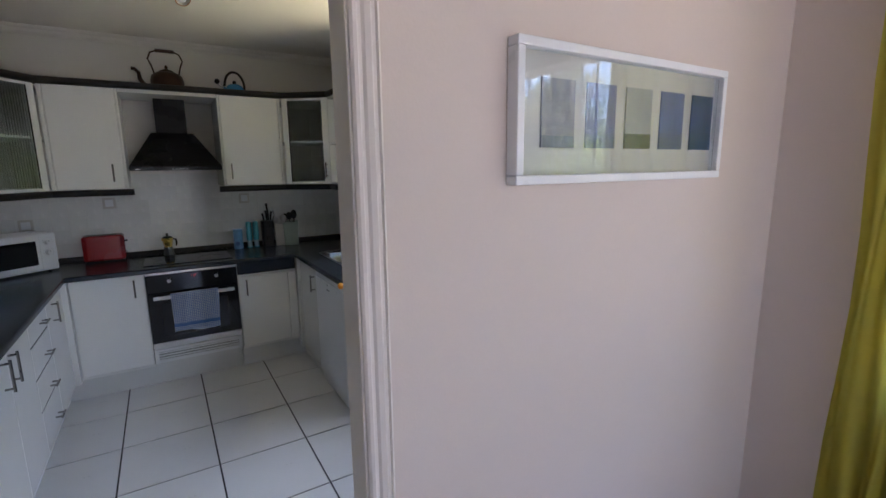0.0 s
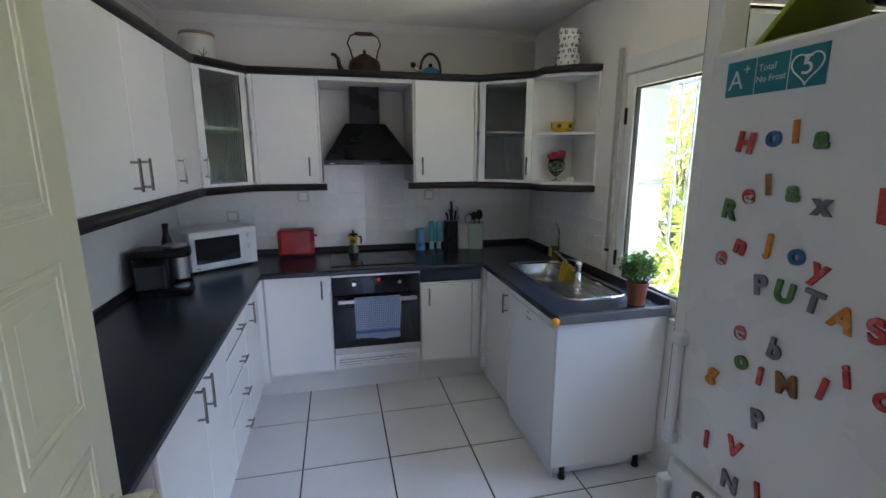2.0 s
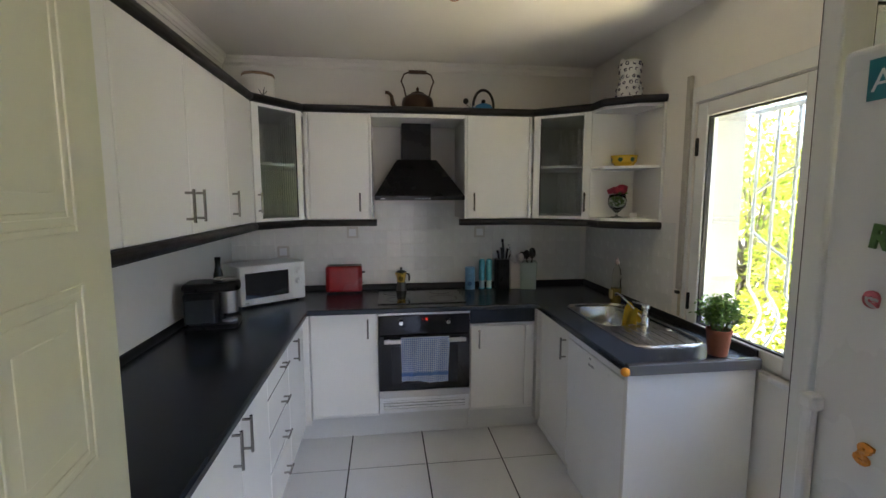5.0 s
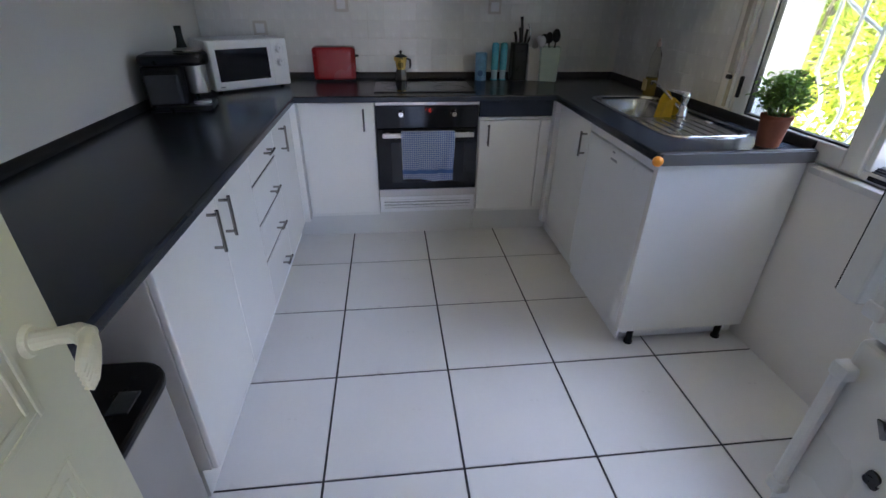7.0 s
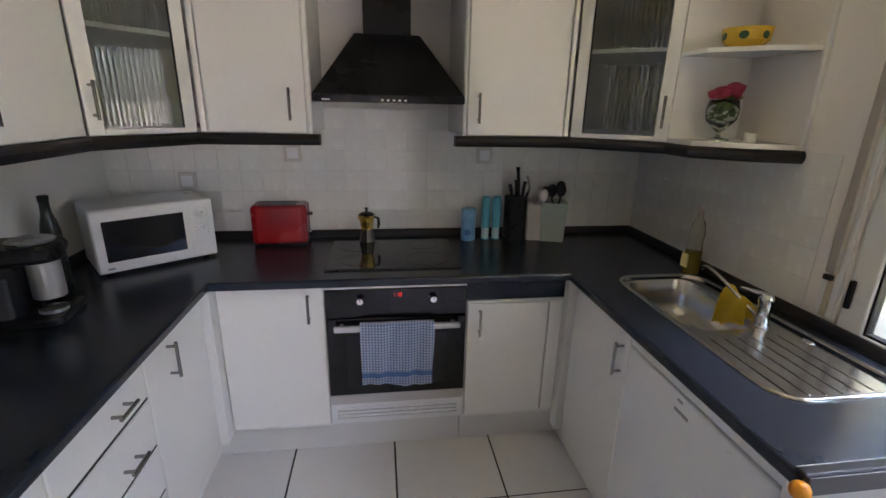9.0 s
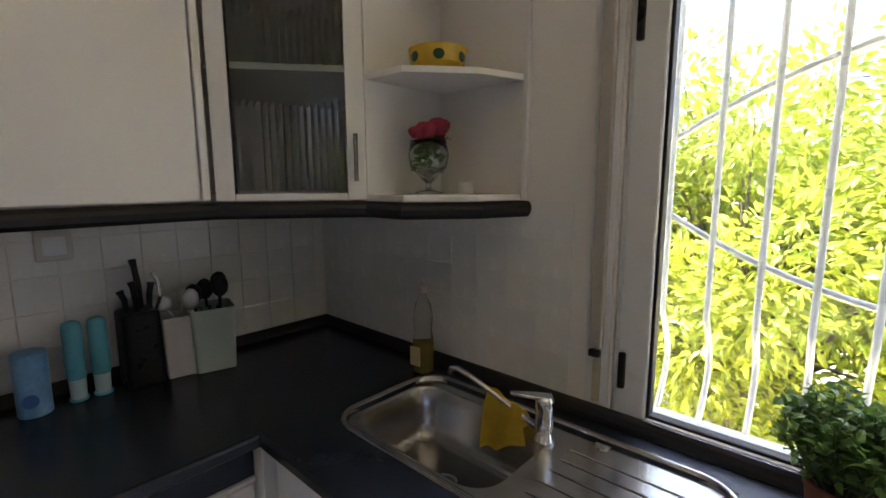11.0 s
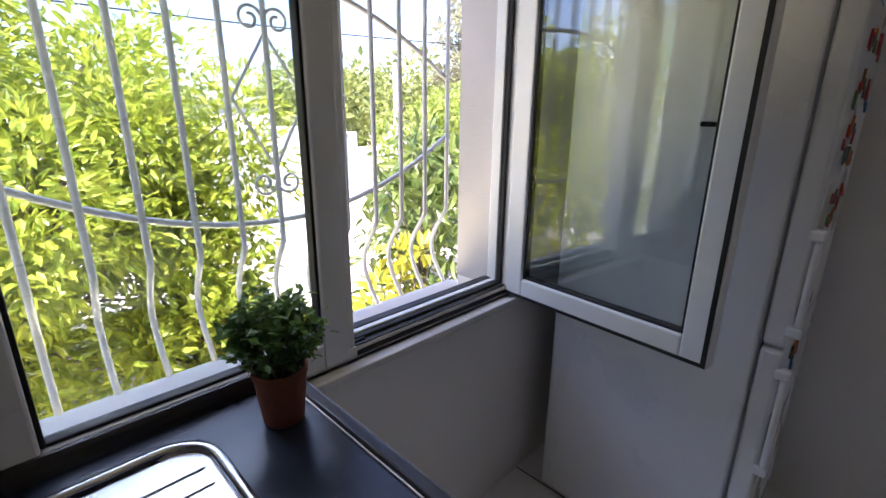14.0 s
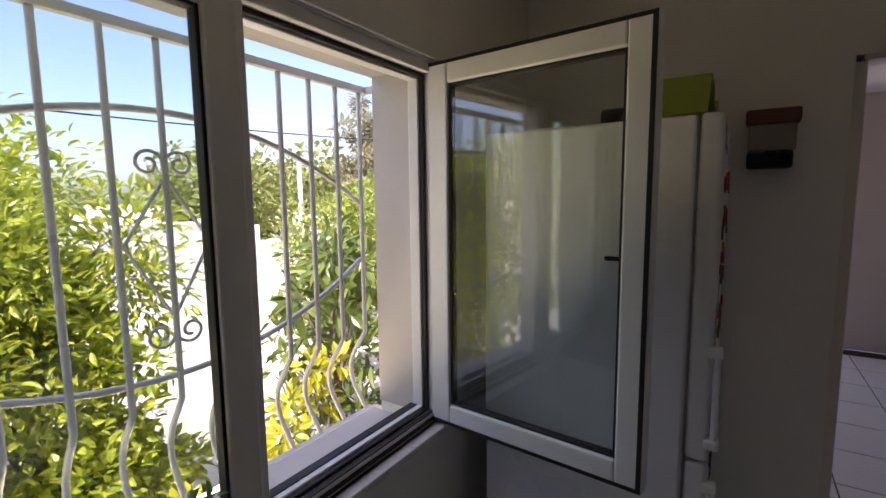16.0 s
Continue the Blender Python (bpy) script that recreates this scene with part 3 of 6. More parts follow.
worktop = thing("worktop", (0, 4.0, ZT), "black laminate worktop running round three walls", "worktop")
part("board", bm, M_top, worktop)
bm = bmesh.new()
edge = [(0.0, 0.0), (0.006, -0.002), (0.010, -0.008), (0.010, -0.027), (0.006, -0.033), (0.0, -0.0345)]
sweep(bm, [(-0.5455, 1.60, ZT), (-0.5455, 3.7045, ZT), (0.9245, 3.7045, ZT), (0.9245, 2.585, ZT)], edge)
part("front_edge", bm, M_top, worktop)
part("end_rail", boxes((0.915, XR - 0.012, 2.5700, 2.5990, ZB - 0.006, ZT + 0.010), bevel=0.007, seg=3), M_rail, worktop, "black rounded end rail")
part("end_facing", boxes((0.922, XR - 0.014, 2.5668, 2.5698, ZB - 0.003, ZT + 0.006), bevel=0.001), surf("grey_edge_band", (0.17, 0.17, 0.18), 0.35, 0.3, var=0.08, bump=0.01), worktop, "grey edge band on the end rail")
part("end_edging", boxes((0.925, XR - 0.024, 2.5994, 2.6030, ZT + 0.0006, ZT + 0.004), bevel=0.001), M_alu, worktop, "aluminium strip along the end rail")
bm = bmesh.new()
sweep(bm, [(XL + 0.002, 1.62, ZT + 0.001), (XL + 0.002, YB - 0.002, ZT + 0.001), (XR - 0.003, YB - 0.002, ZT + 0.001), (XR - 0.003, 2.60, ZT + 0.001)],
      [(0.0, 0.0), (0.020, 0.0), (0.018, 0.012), (0.012, 0.026), (0.006, 0.034), (0.0, 0.035)])
part("upstand", bm, M_rail, worktop, "dark upstand along the walls")

# ---- oven, hob and hood ----
oven = thing("oven", (0.185, YF, 0.18), "built-in black glass oven with steel trim and two knobs", "oven")
part("body", boxes((-0.109, 0.479, YF + 0.02, YF + 0.5, 0.17, 0.846)), M_black, oven)
part("top_trim", boxes((-0.109, 0.479, YF - 0.012, YF + 0.018, 0.828, 0.848), bevel=0.003), M_steel, oven, "brushed steel trim")
part("control_panel", boxes((-0.109, 0.479, YF - 0.012, YF + 0.018, 0.700, 0.8265), bevel=0.003), M_blackg, oven)
od = part("oven_door", boxes((-0.109, 0.479, YF - 0.016, YF + 0.018, 0.330, 0.696), bevel=0.004), M_blackg, oven)
M_win = surf("dark_oven_window", (0.018, 0.018, 0.020), 0.06, bump=0)
part("oven_window", boxes((-0.03, 0.40, YF - 0.0185, YF - 0.0165, 0.375, 0.62), bevel=0.0005), M_win, od)
bm = boxes((-0.075, 0.450, YF - 0.060, YF - 0.044, 0.655, 0.682), bevel=0.005)
for x in (-0.045, 0.42):
    box(bm, x - 0.008, x + 0.008, YF - 0.046, YF - 0.016, 0.660, 0.677, 0.002)
part("oven_handle", bm, M_steel, od, "flat brushed steel handle")
part("bottom_trim", boxes((-0.109, 0.479, YF - 0.014, YF + 0.018, 0.282, 0.327), bevel=0.003), M_steel, oven, "brushed steel trim")
for x in (0.033, 0.336):
    bm = bmesh.new()
    mk = Matrix.Translation((x, YF - 0.012, 0.783)) @ Euler((radians(90), 0, 0)).to_matrix().to_4x4()
    lathe(bm, [(0.0, 0.0), (0.020, 0.0), (0.019, 0.006), (0.016, 0.010), (0.015, 0.026), (0.013, 0.029), (0.0, 0.029)], n=24, m=mk)
    k = part("knob", bm, M_chrome, oven, "round steel knob", smooth=False)
    part("pointer", boxes((x - 0.0012, x + 0.0012, YF - 0.0425, YF - 0.0408, 0.786, 0.796)), M_black, k)
M_led = bpy.data.materials.new("red_clock_digits")
M_led.use_nodes = True
M_led.node_tree.nodes["Principled BSDF"].inputs["Emission Color"].default_value = (1, 0.04, 0.01, 1)
M_led.node_tree.nodes["Principled BSDF"].inputs["Emission Strength"].default_value = 0.15
M_led.node_tree.nodes["Principled BSDF"].inputs["Base Color"].default_value = (0.2, 0.0, 0.0, 1)
bm = bmesh.new()
for k, segs in enumerate(("bc", "bc", "abcdef")):
    x = 0.168 + 0.012 * k + (0.004 if k else 0)
    for s, (a, b, c2, d) in {"a": (0, 0.008, 0.0145, 0.016), "b": (0.0065, 0.008, 0.0085, 0.0145), "c": (0.0065, 0.008, 0.001, 0.0075), "d": (0, 0.008, -0.001, 0.0005), "e": (0, 0.0015, 0.001, 0.0075), "f": (0, 0.0015, 0.0085, 0.0145)}.items():
        if s in segs:
            box(bm, x + a, x + b, YF - 0.0135, YF - 0.0122, 0.792 + c2, 0.792 + d)
part("clock_digits", bm, M_led, oven, "glowing red clock digits")
vent = thing("vent_panel", (0.185, YF, 0.18), "white slotted vent panel below the oven", "vent panel")
bm = boxes((-0.109, 0.479, YF - 0.004, YF + 0.016, 0.176, 0.200), (-0.109, 0.479, YF - 0.004, YF + 0.016, 0.258, 0.276), (-0.109, -0.085, YF - 0.0035, YF + 0.0155, 0.200, 0.258), (0.455, 0.479, YF - 0.0035, YF + 0.0155, 0.200, 0.258))
part("frame", bm, M_white, vent)
for z in (0.2045, 0.2235, 0.2425):
    part("slat", boxes((-0.085, 0.455, YF - 0.003, YF + 0.012, z, z + 0.012), bevel=0.002), M_white, vent)
part("backing", boxes((-0.085, 0.455, YF + 0.013, YF + 0.0155, 0.2, 0.258)), M_black, vent)

hob = thing("hob", (0.175, 4.03, ZT), "flush black ceramic glass hob set in the worktop", "hob")
part("glass_top", boxes((-0.112, 0.468, 3.80, 4.255, ZT + 0.0005, ZT + 0.006), bevel=0.002), M_blackg, hob)
part("front_trim", boxes((-0.112, 0.468, 3.792, 3.7995, ZT + 0.0005, ZT + 0.005), bevel=0.001), M_black, hob)
M_ringp = surf("grey_ring_print", (0.06, 0.06, 0.065), 0.2, bump=0)
for x, y, r in ((0.02, 3.92, 0.075), (0.33, 3.92, 0.095), (0.02, 4.14, 0.095), (0.33, 4.14, 0.075)):
    bm = bmesh.new()
    lathe(bm, [(r - 0.003, 0.0), (r, 0.0), (r, 0.0006), (r - 0.003, 0.0006), (r - 0.003, 0.0)], (x, y, ZT + 0.0062), n=40)
    part("cooking_zone", bm, M_ringp, hob)

hood = thing("cooker_hood", (0.168, YB, 1.56), "black pyramid cooker hood with a chimney", "cooker hood")
HX0, HX1, HY = -0.122, 0.459, 3.814
bm = bmesh.new()
r0 = [(HX0, HY), (HX1, HY), (HX1, YB - 0.002), (HX0, YB - 0.002)]
r1 = [(0.030, 4.10), (0.306, 4.10), (0.306, YB - 0.002), (0.030, YB - 0.002)]
lv = [[bm.verts.new((x, y, z)) for x, y in r] for r, z in ((r0, 1.557), (r0, 1.585), (r1, 1.835))]
for a, b in zip(lv, lv[1:]):
    for i in range(4):
        bm.faces.new((a[i], a[(i + 1) % 4], b[(i + 1) % 4], b[i]))
bm.faces.new(list(reversed(lv[0])))
bm.faces.new(lv[-1])
bmesh.ops.bevel(bm, geom=[e for e in bm.edges], offset=0.003, segments=2, affect="EDGES")
part("canopy", bm, M_blackm, hood)
part("chimney", boxes((0.066, 0.270, 4.13, YB - 0.002, 1.83, 2.10), bevel=0.003), M_blackm, hood)
for k in range(5):
    part("button", boxes((0.135 + 0.022 * k, 0.145 + 0.022 * k, HY - 0.004, HY + 0.001, 1.563, 1.570), bevel=0.001), M_steel, hood, "small steel button")
part("badge", boxes((-0.085, -0.055, HY - 0.003, HY + 0.001, 1.563, 1.569)), M_steel, hood, "small steel badge")
for x in (0.03, 0.30):
    bm = bmesh.new()
    rod(bm, (x, 3.88, 1.554), (x, 3.88, 1.5565), 0.03, n=20)
    part("lamp_glass", bm, M_white, hood)

# ---- wall cabinets ----
up = "white wall cabinets with dark mouldings"
UZ0, UZ1, UD = 1.432, 2.112, 0.373
XU, YU = -0.79, 3.90
for y0, y1, hy in ((1.80, 2.264, 1.85), (2.264, 2.737, 2.69), (2.737, 3.17, 2.79), (3.17, 3.595, 3.22)):
    w = y1 - y0
    cabinet("wall_cabinet", (XU, y0), 90, w, UD - 0.002, UZ0, UZ1, [("door", 0, w, UZ0 + 0.002, UZ1 - 0.002, (hy - y0, 1.545, 0.125))], "white gloss wall cabinet with one door", up)
cabinet("wall_cabinet", (-0.56, YU), 0, 0.423, 0.43, UZ0, UZ1, [("door", 0.028, 0.403, UZ0 + 0.002, UZ1 - 0.002, (0.345, 1.545, 0.12)), ("side_strip", 0.405, 0.422, UZ0 + 0.002, UZ1 - 0.002, None), ("filler", 0.0, 0.026, UZ0 + 0.002, UZ1 - 0.002, None)],
        "white wall cabinet beside the cooker hood", up)
cabinet("wall_cabinet", (0.470, YU), 0, 0.462, 0.43, UZ0, UZ1, [("side_strip", 0.0, 0.014, UZ0 + 0.002, UZ1 - 0.002, None), ("door", 0.016, 0.436, UZ0 + 0.002, UZ1 - 0.002, (0.062, 1.545, 0.12)), ("filler", 0.438, 0.461, UZ0 + 0.002, UZ1 - 0.002, None)],
        "white wall cabinet beside the cooker hood", up)
bridge = thing("bridge_panel", (0.168, YU, 2.09), "white board bridging the cabinets over the hood", "panel")
part("board", boxes((-0.136, 0.469, YU, YB - 0.003, 2.086, 2.111), bevel=0.002), M_cab, bridge)


def glass_corner(p0, p1, back, hinge_left, label):
    """A corner unit with a reeded glass door standing from p0 to p1; back are the plan points behind it."""
    p0, p1 = Vector((*p0, 0)), Vector((*p1, 0))
    d = p1 - p0
    w, rz = d.length, math.degrees(math.atan2(d.y, d.x))
    c = thing("corner_cabinet", (p0.x, p0.y, 0), label, "kitchen cabinet", up, rz)
    inv = chain(c).inverted()
    pts = [inv @ Vector((*b, 0)) for b in back]
    outl = [(0.0, 0.022), (w, 0.022)] + [(p.x, p.y) for p in pts]
    for nm, z0, z1 in (("bottom_board", UZ0, UZ0 + 0.018), ("shelf", 1.765, 1.781), ("top_board", UZ1 - 0.018, UZ1)):
        bm = bmesh.new()
        prism(bm, outl, z0, z1)
        part(nm, bm, M_cabin, c, local=True)
    f = part("door", boxes((0.002, 0.050, 0, 0.020, UZ0 + 0.003, UZ1 - 0.003), (w - 0.050, w - 0.002, 0, 0.020, UZ0 + 0.003, UZ1 - 0.003), (0.050, w - 0.050, 0.0005, 0.0195, UZ0 + 0.003, UZ0 + 0.022), (0.050, w - 0.050, 0.0005, 0.0195, UZ1 - 0.022, UZ1 - 0.003), bevel=0.003), M_cab, c, local=True)
    bm = bmesh.new()
    n = 16 * 4
    x0, x1 = 0.052, w - 0.052
    rows = []
    for k in range(n + 1):
        x = x0 + (x1 - x0) * k / n
        y = 0.0085 - 0.0040 * abs(math.sin(math.pi * 16 * k / n))
        rows.append((bm.verts.new((x, y, UZ0 + 0.024)), bm.verts.new((x, y, UZ1 - 0.024)), bm.verts.new((x, 0.013, UZ1 - 0.024)), bm.verts.new((x, 0.013, UZ0 + 0.024))))
    for a, b in zip(rows, rows[1:]):
        for j in range(4):
            bm.faces.new((a[j], b[j], b[(j + 1) % 4], a[(j + 1) % 4]))
    bm.faces.new(rows[0])
    bm.faces.new(list(reversed(rows[-1])))
    bmesh.ops.recalc_face_normals(bm, faces=bm.faces)
    part("reeded_pane", bm, M_reed, f, "reeded glass pane", local=True).visible_shadow = False
    part("pane_edge", boxes((w - 0.055 if hinge_left else 0.050, w - 0.0505 if hinge_left else 0.0545, -0.001, 0.005, UZ0 + 0.022, UZ1 - 0.022)), M_rubber, f, "dark pane edge", local=True)
    bar_handle("handle", f, 0.026 if hinge_left else w - 0.026, 1.545, 0.12)
    return c


glass_corner((-0.79, 3.605), (-0.565, 3.898), [(-0.565, YB - 0.004), (XL + 0.004, YB - 0.004), (XL + 0.004, 3.605)], True, "white corner wall cabinet with a reeded glass door")
glass_corner((0.936, 3.898), (1.236, 3.662), [(XR - 0.004, 3.662), (XR - 0.004, YB - 0.004), (0.936, YB - 0.004)], False, "white corner wall cabinet with a reeded glass door")
M_ware = surf("white_crockery", (0.75, 0.75, 0.72), 0.2, bump=0)
for i, (x, y) in enumerate(((-0.78, 3.95), (-0.70, 4.02), (-0.88, 3.86))):
    for z in (1.452, 1.783):
        bm = bmesh.new()
        lathe(bm, [(0.0, 0.0), (0.028, 0.0), (0.034, 0.05), (0.036, 0.09 + 0.02 * i), (0.033, 0.09 + 0.02 * i), (0.030, 0.01), (0.0, 0.008)], (x, y, z), n=16)
        tagged(part("glass_tumbler", bm, M_ware), "pale tumbler behind the reeded cabinet door", "tumbler", "tumblers in the corner cabinet")

cs = thing("corner_shelf", (1.40, 3.60, UZ0), "white open corner shelf at the end of the cabinets", "shelf", up)
tri = [(1.240, 3.664), (1.244, 3.530), (1.388, 3.404), (XR - 0.003, 3.362), (XR - 0.003, 3.664)]
for nm, z0, z1 in (("bottom_board", UZ0, UZ0 + 0.018), ("shelf", 1.744, 1.760), ("top_board", UZ1 - 0.018, UZ1)):
    bm = bmesh.new()
    prism(bm, tri, z0, z1, 0.002)
    part(nm, bm, M_cab, cs)
part("side_panel", boxes((1.516, XR - 0.003, 3.347, 3.3615, UZ0, UZ1), bevel=0.002), M_cab, cs)
part("back_panel", boxes((1.240, XR - 0.004, 3.6645, 3.6795, UZ0, UZ1)), M_cab, cs)

# dark mouldings above and below the wall cabinets
def moulding(name, path, profile, label):
    """A mitred moulding along a path, each straight run a part of its own."""
    whole = bmesh.new()
    sweep(whole, path, profile)
    t = thing(name, path[0], label, "moulding")
    legs = [(Vector(a), Vector(b)) for a, b in zip(path, path[1:])]

    def nearest(p):
        gaps = []
        for a, b in legs:
            d = b - a
            q = min(1.0, max(0.0, (p - a).dot(d) / d.length_squared))
            gaps.append((p - a - d * q).length)
        return gaps.index(min(gaps))

    for k in range(len(legs)):
        run = whole.copy()
        other = [f for f in run.faces if nearest(f.calc_center_median()) != k]
        bmesh.ops.delete(run, geom=other, context="FACES")
        part("run", run, M_rail, t)
    whole.free()
    return t


prof_top = [(-0.06, 0.0), (0.006, 0.0), (0.016, 0.006), (0.022, 0.016), (0.022, 0.026), (0.016, 0.036), (0.006, 0.042), (-0.06, 0.042)]
line = [(-0.79, 1.80), (-0.79, 3.600), (-0.562, 3.898), (0.934, 3.898), (1.238, 3.660), (1.242, 3.524), (1.386, 3.398), (XR - 0.003, 3.350)]
moulding("cornice_rail", [(x, y, UZ1 + 0.0008) for x, y in line], prof_top, "dark rounded cornice rail along the wall cabinets")
prof_low = [(-0.045, 0.0), (0.004, 0.0), (0.014, -0.008), (0.018, -0.018), (0.014, -0.032), (0.004, -0.042), (-0.045, -0.043)]
for seg in ([(-0.79, 1.80), (-0.79, 3.600), (-0.562, 3.898), (-0.110, 3.898)], [(0.440, 3.898), (0.934, 3.898), (1.238, 3.660), (1.242, 3.524), (1.386, 3.398), (XR - 0.003, 3.350)]):
    moulding("light_pelmet", [(x, y, UZ0 - 0.0008) for x, y in seg], prof_low, "dark rounded pelmet under the wall cabinets")

# ---- sink, tap and what stands on the worktop ----
M_sink = surf("worn_stainless_steel", (0.50, 0.49, 0.47), 0.22, 1.0, var=0.04, scale=12, fine=300, bump=0, rvar=0.02)
sink = thing("sink", (1.26, 3.24, ZT), "stainless steel inset sink with bowl and ribbed drainer", "sink")


def rim(inset, z, r):
    return [(x, y, z) for x, y in rounded(SX0 + inset, SX1 - inset, SY0 + inset, SY1 - inset, max(0.01, r - inset))]


def bowl(inset, z, r):
    return [(x, y, z) for x, y in rounded(1.112 + inset, 1.400 - inset, 3.175 + inset, 3.610 - inset, max(0.01, r - inset))]


bm = bmesh.new()
loft(bm, [rim(0, ZT + 0.0006, 0.09), rim(0.002, ZT + 0.006, 0.09), rim(0.010, ZT + 0.007, 0.09), rim(0.016, ZT + 0.003, 0.09), rim(0.020, ZT - 0.007, 0.09)], cap_last=False)
part("rim", bm, M_sink, sink, smooth=True)
bm = bmesh.new()
loft(bm, [rim(0.020, ZT - 0.007, 0.09), bowl(-0.006, ZT - 0.007, 0.07)], cap_last=False)
part("drainer", bm, M_sink, sink)
bm = bmesh.new()
loft(bm, [bowl(-0.006, ZT - 0.007, 0.07), bowl(-0.003, ZT - 0.0085, 0.07), bowl(0.0, ZT - 0.013, 0.07), bowl(0.008, ZT - 0.10, 0.07), bowl(0.020, ZT - 0.145, 0.07), bowl(0.045, ZT - 0.158, 0.07), bowl(0.11, ZT - 0.162, 0.1)])
part("bowl", bm, M_sink, sink, smooth=True)
for k in range(6):
    x = 1.13 + 0.047 * k
    bm = boxes((x, x + 0.007, 2.82, 3.12, ZT - 0.0075, ZT - 0.0040), bevel=0.0016)
    part("drainer_rib", bm, M_sink, sink)
bm = bmesh.new()
lathe(bm, [(0.0, 0.002), (0.028, 0.002), (0.034, 0.004), (0.038, 0.0)], (1.25, 3.40, ZT - 0.1615), n=24)
part("drain", bm, M_chrome, sink)
bm = bmesh.new()
lathe(bm, [(0.0, 0.0035), (0.018, 0.003), (0.020, 0.0)], (1.43, 3.07, ZT - 0.007), n=20)
part("plug_knob", bm, M_chrome, sink, "small round overflow knob")

tap = thing("tap", (1.362, 3.185, ZT - 0.007), "chrome mixer tap with a slim swivel spout", "tap")
bm = bmesh.new()
lathe(bm, [(0.0, 0.0), (0.026, 0.0), (0.027, 0.006), (0.021, 0.010), (0.020, 0.078), (0.022, 0.082), (0.022, 0.100), (0.018, 0.110), (0.0, 0.112)], (1.362, 3.185, ZT - 0.0068), n=24)
part("tap_body", bm, M_chrome, tap, smooth=True)
bm = bmesh.new()
mk = Matrix.Translation((1.362, 3.185, 0.9835)) @ Matrix.Rotation(radians(118), 4, "Z")
prism(bm, [(-0.016, -0.013), (0.020, -0.014), (0.062, -0.008), (0.078, -0.006), (0.081, 0.0), (0.078, 0.006), (0.062, 0.008), (0.020, 0.014), (-0.016, 0.013)], 0.0, 0.008, 0.002, m=mk)
part("lever", bm, M_chrome, tap)
bm = bmesh.new()
tube(bm, [(1.358, 3.198, 0.905), (1.350, 3.25, 0.930), (1.341, 3.32, 0.962), (1.332, 3.39, 0.990), (1.327, 3.425, 1.000), (1.325, 3.442, 0.996), (1.324, 3.447, 0.982)], 0.0070, 10)
part("spout", bm, M_chrome, tap, smooth=True)
M_cloth = surf("yellow_cleaning_cloth", (0.82, 0.60, 0.05), 0.9, var=0.12, scale=25, fine=350, bump=0.1, stain=0.3, stain_col=(0.45, 0.28, 0.02))
bm = bmesh.new()
NU, NV = 16, 22
grid = []
for i in range(NU + 1):
    u = i / NU
    row = []
    for j in range(NV + 1):
        v = j / NV * 2 - 1
        y = 3.240 + 0.092 * u + 0.012 * v
        zs = 0.936 + (y - 3.26) * 0.43 + 0.012
        drop = 0.150 * (0.42 + 0.62 * u) * abs(v) ** 1.15
        spread = 0.010 + 0.026 * abs(v) + 0.010 * math.sin(8 * u + 2 * v) * abs(v)
        row.append(bm.verts.new((1.349 - (y - 3.28) * 0.12 + (spread if v > 0 else -spread) * min(1, abs(v) * 4), y - 0.03 * abs(v) * (0.5 - u), zs - drop + 0.005 * math.sin(11 * u + 2 * v))))
    grid.append(row)
for i in range(NU):
    for j in range(NV):
        bm.faces.new((grid[i][j], grid[i + 1][j], grid[i + 1][j + 1], grid[i][j + 1]))
bmesh.ops.solidify(bm, geom=list(bm.faces), thickness=0.003)
tagged(part("cleaning_cloth", bm, M_cloth, smooth=True), "yellow cleaning cloth hanging over the tap's spout", "cloth")

# plant in a clay pot
M_clay = surf("terracotta", (0.22, 0.075, 0.042), 0.85, var=0.15, scale=18, bump=0.06, stain=0.3, stain_col=(0.45, 0.26, 0.18))
M_soil = surf("potting_soil", (0.03, 0.02, 0.014), 0.95, var=0.4, scale=60, bump=0.2, dist=0.004)


def leaf_mat(name, base, lit, rough=0.45):
    """Leaf green with light passing through it, and leaf-to-leaf variation."""
    ma = bpy.data.materials.new(name)
    ma.use_nodes = True
    nt = ma.node_tree
    b = nt.nodes["Principled BSDF"]
    out = nt.nodes["Material Output"]
    ge = nt.nodes.new("ShaderNodeNewGeometry")
    ra = nt.nodes.new("ShaderNodeValToRGB")
    ra.color_ramp.elements[0].color, ra.color_ramp.elements[1].color = (*base, 1), (*lit, 1)
    nt.links.new(ge.outputs["Random Per Island"], ra.inputs["Fac"])
    nt.links.new(ra.outputs["Color"], b.inputs["Base Color"])
    b.inputs["Roughness"].default_value = rough
    tr = nt.nodes.new("ShaderNodeBsdfTranslucent")
    nt.links.new(ra.outputs["Color"], tr.inputs["Color"])
    mx = nt.nodes.new("ShaderNodeMixShader")
    mx.inputs[0].default_value = 0.45
    nt.links.new(b.outputs[0], mx.inputs[1])
    nt.links.new(tr.outputs[0], mx.inputs[2])
    nt.links.new(mx.outputs[0], out.inputs["Surface"])
    return ma


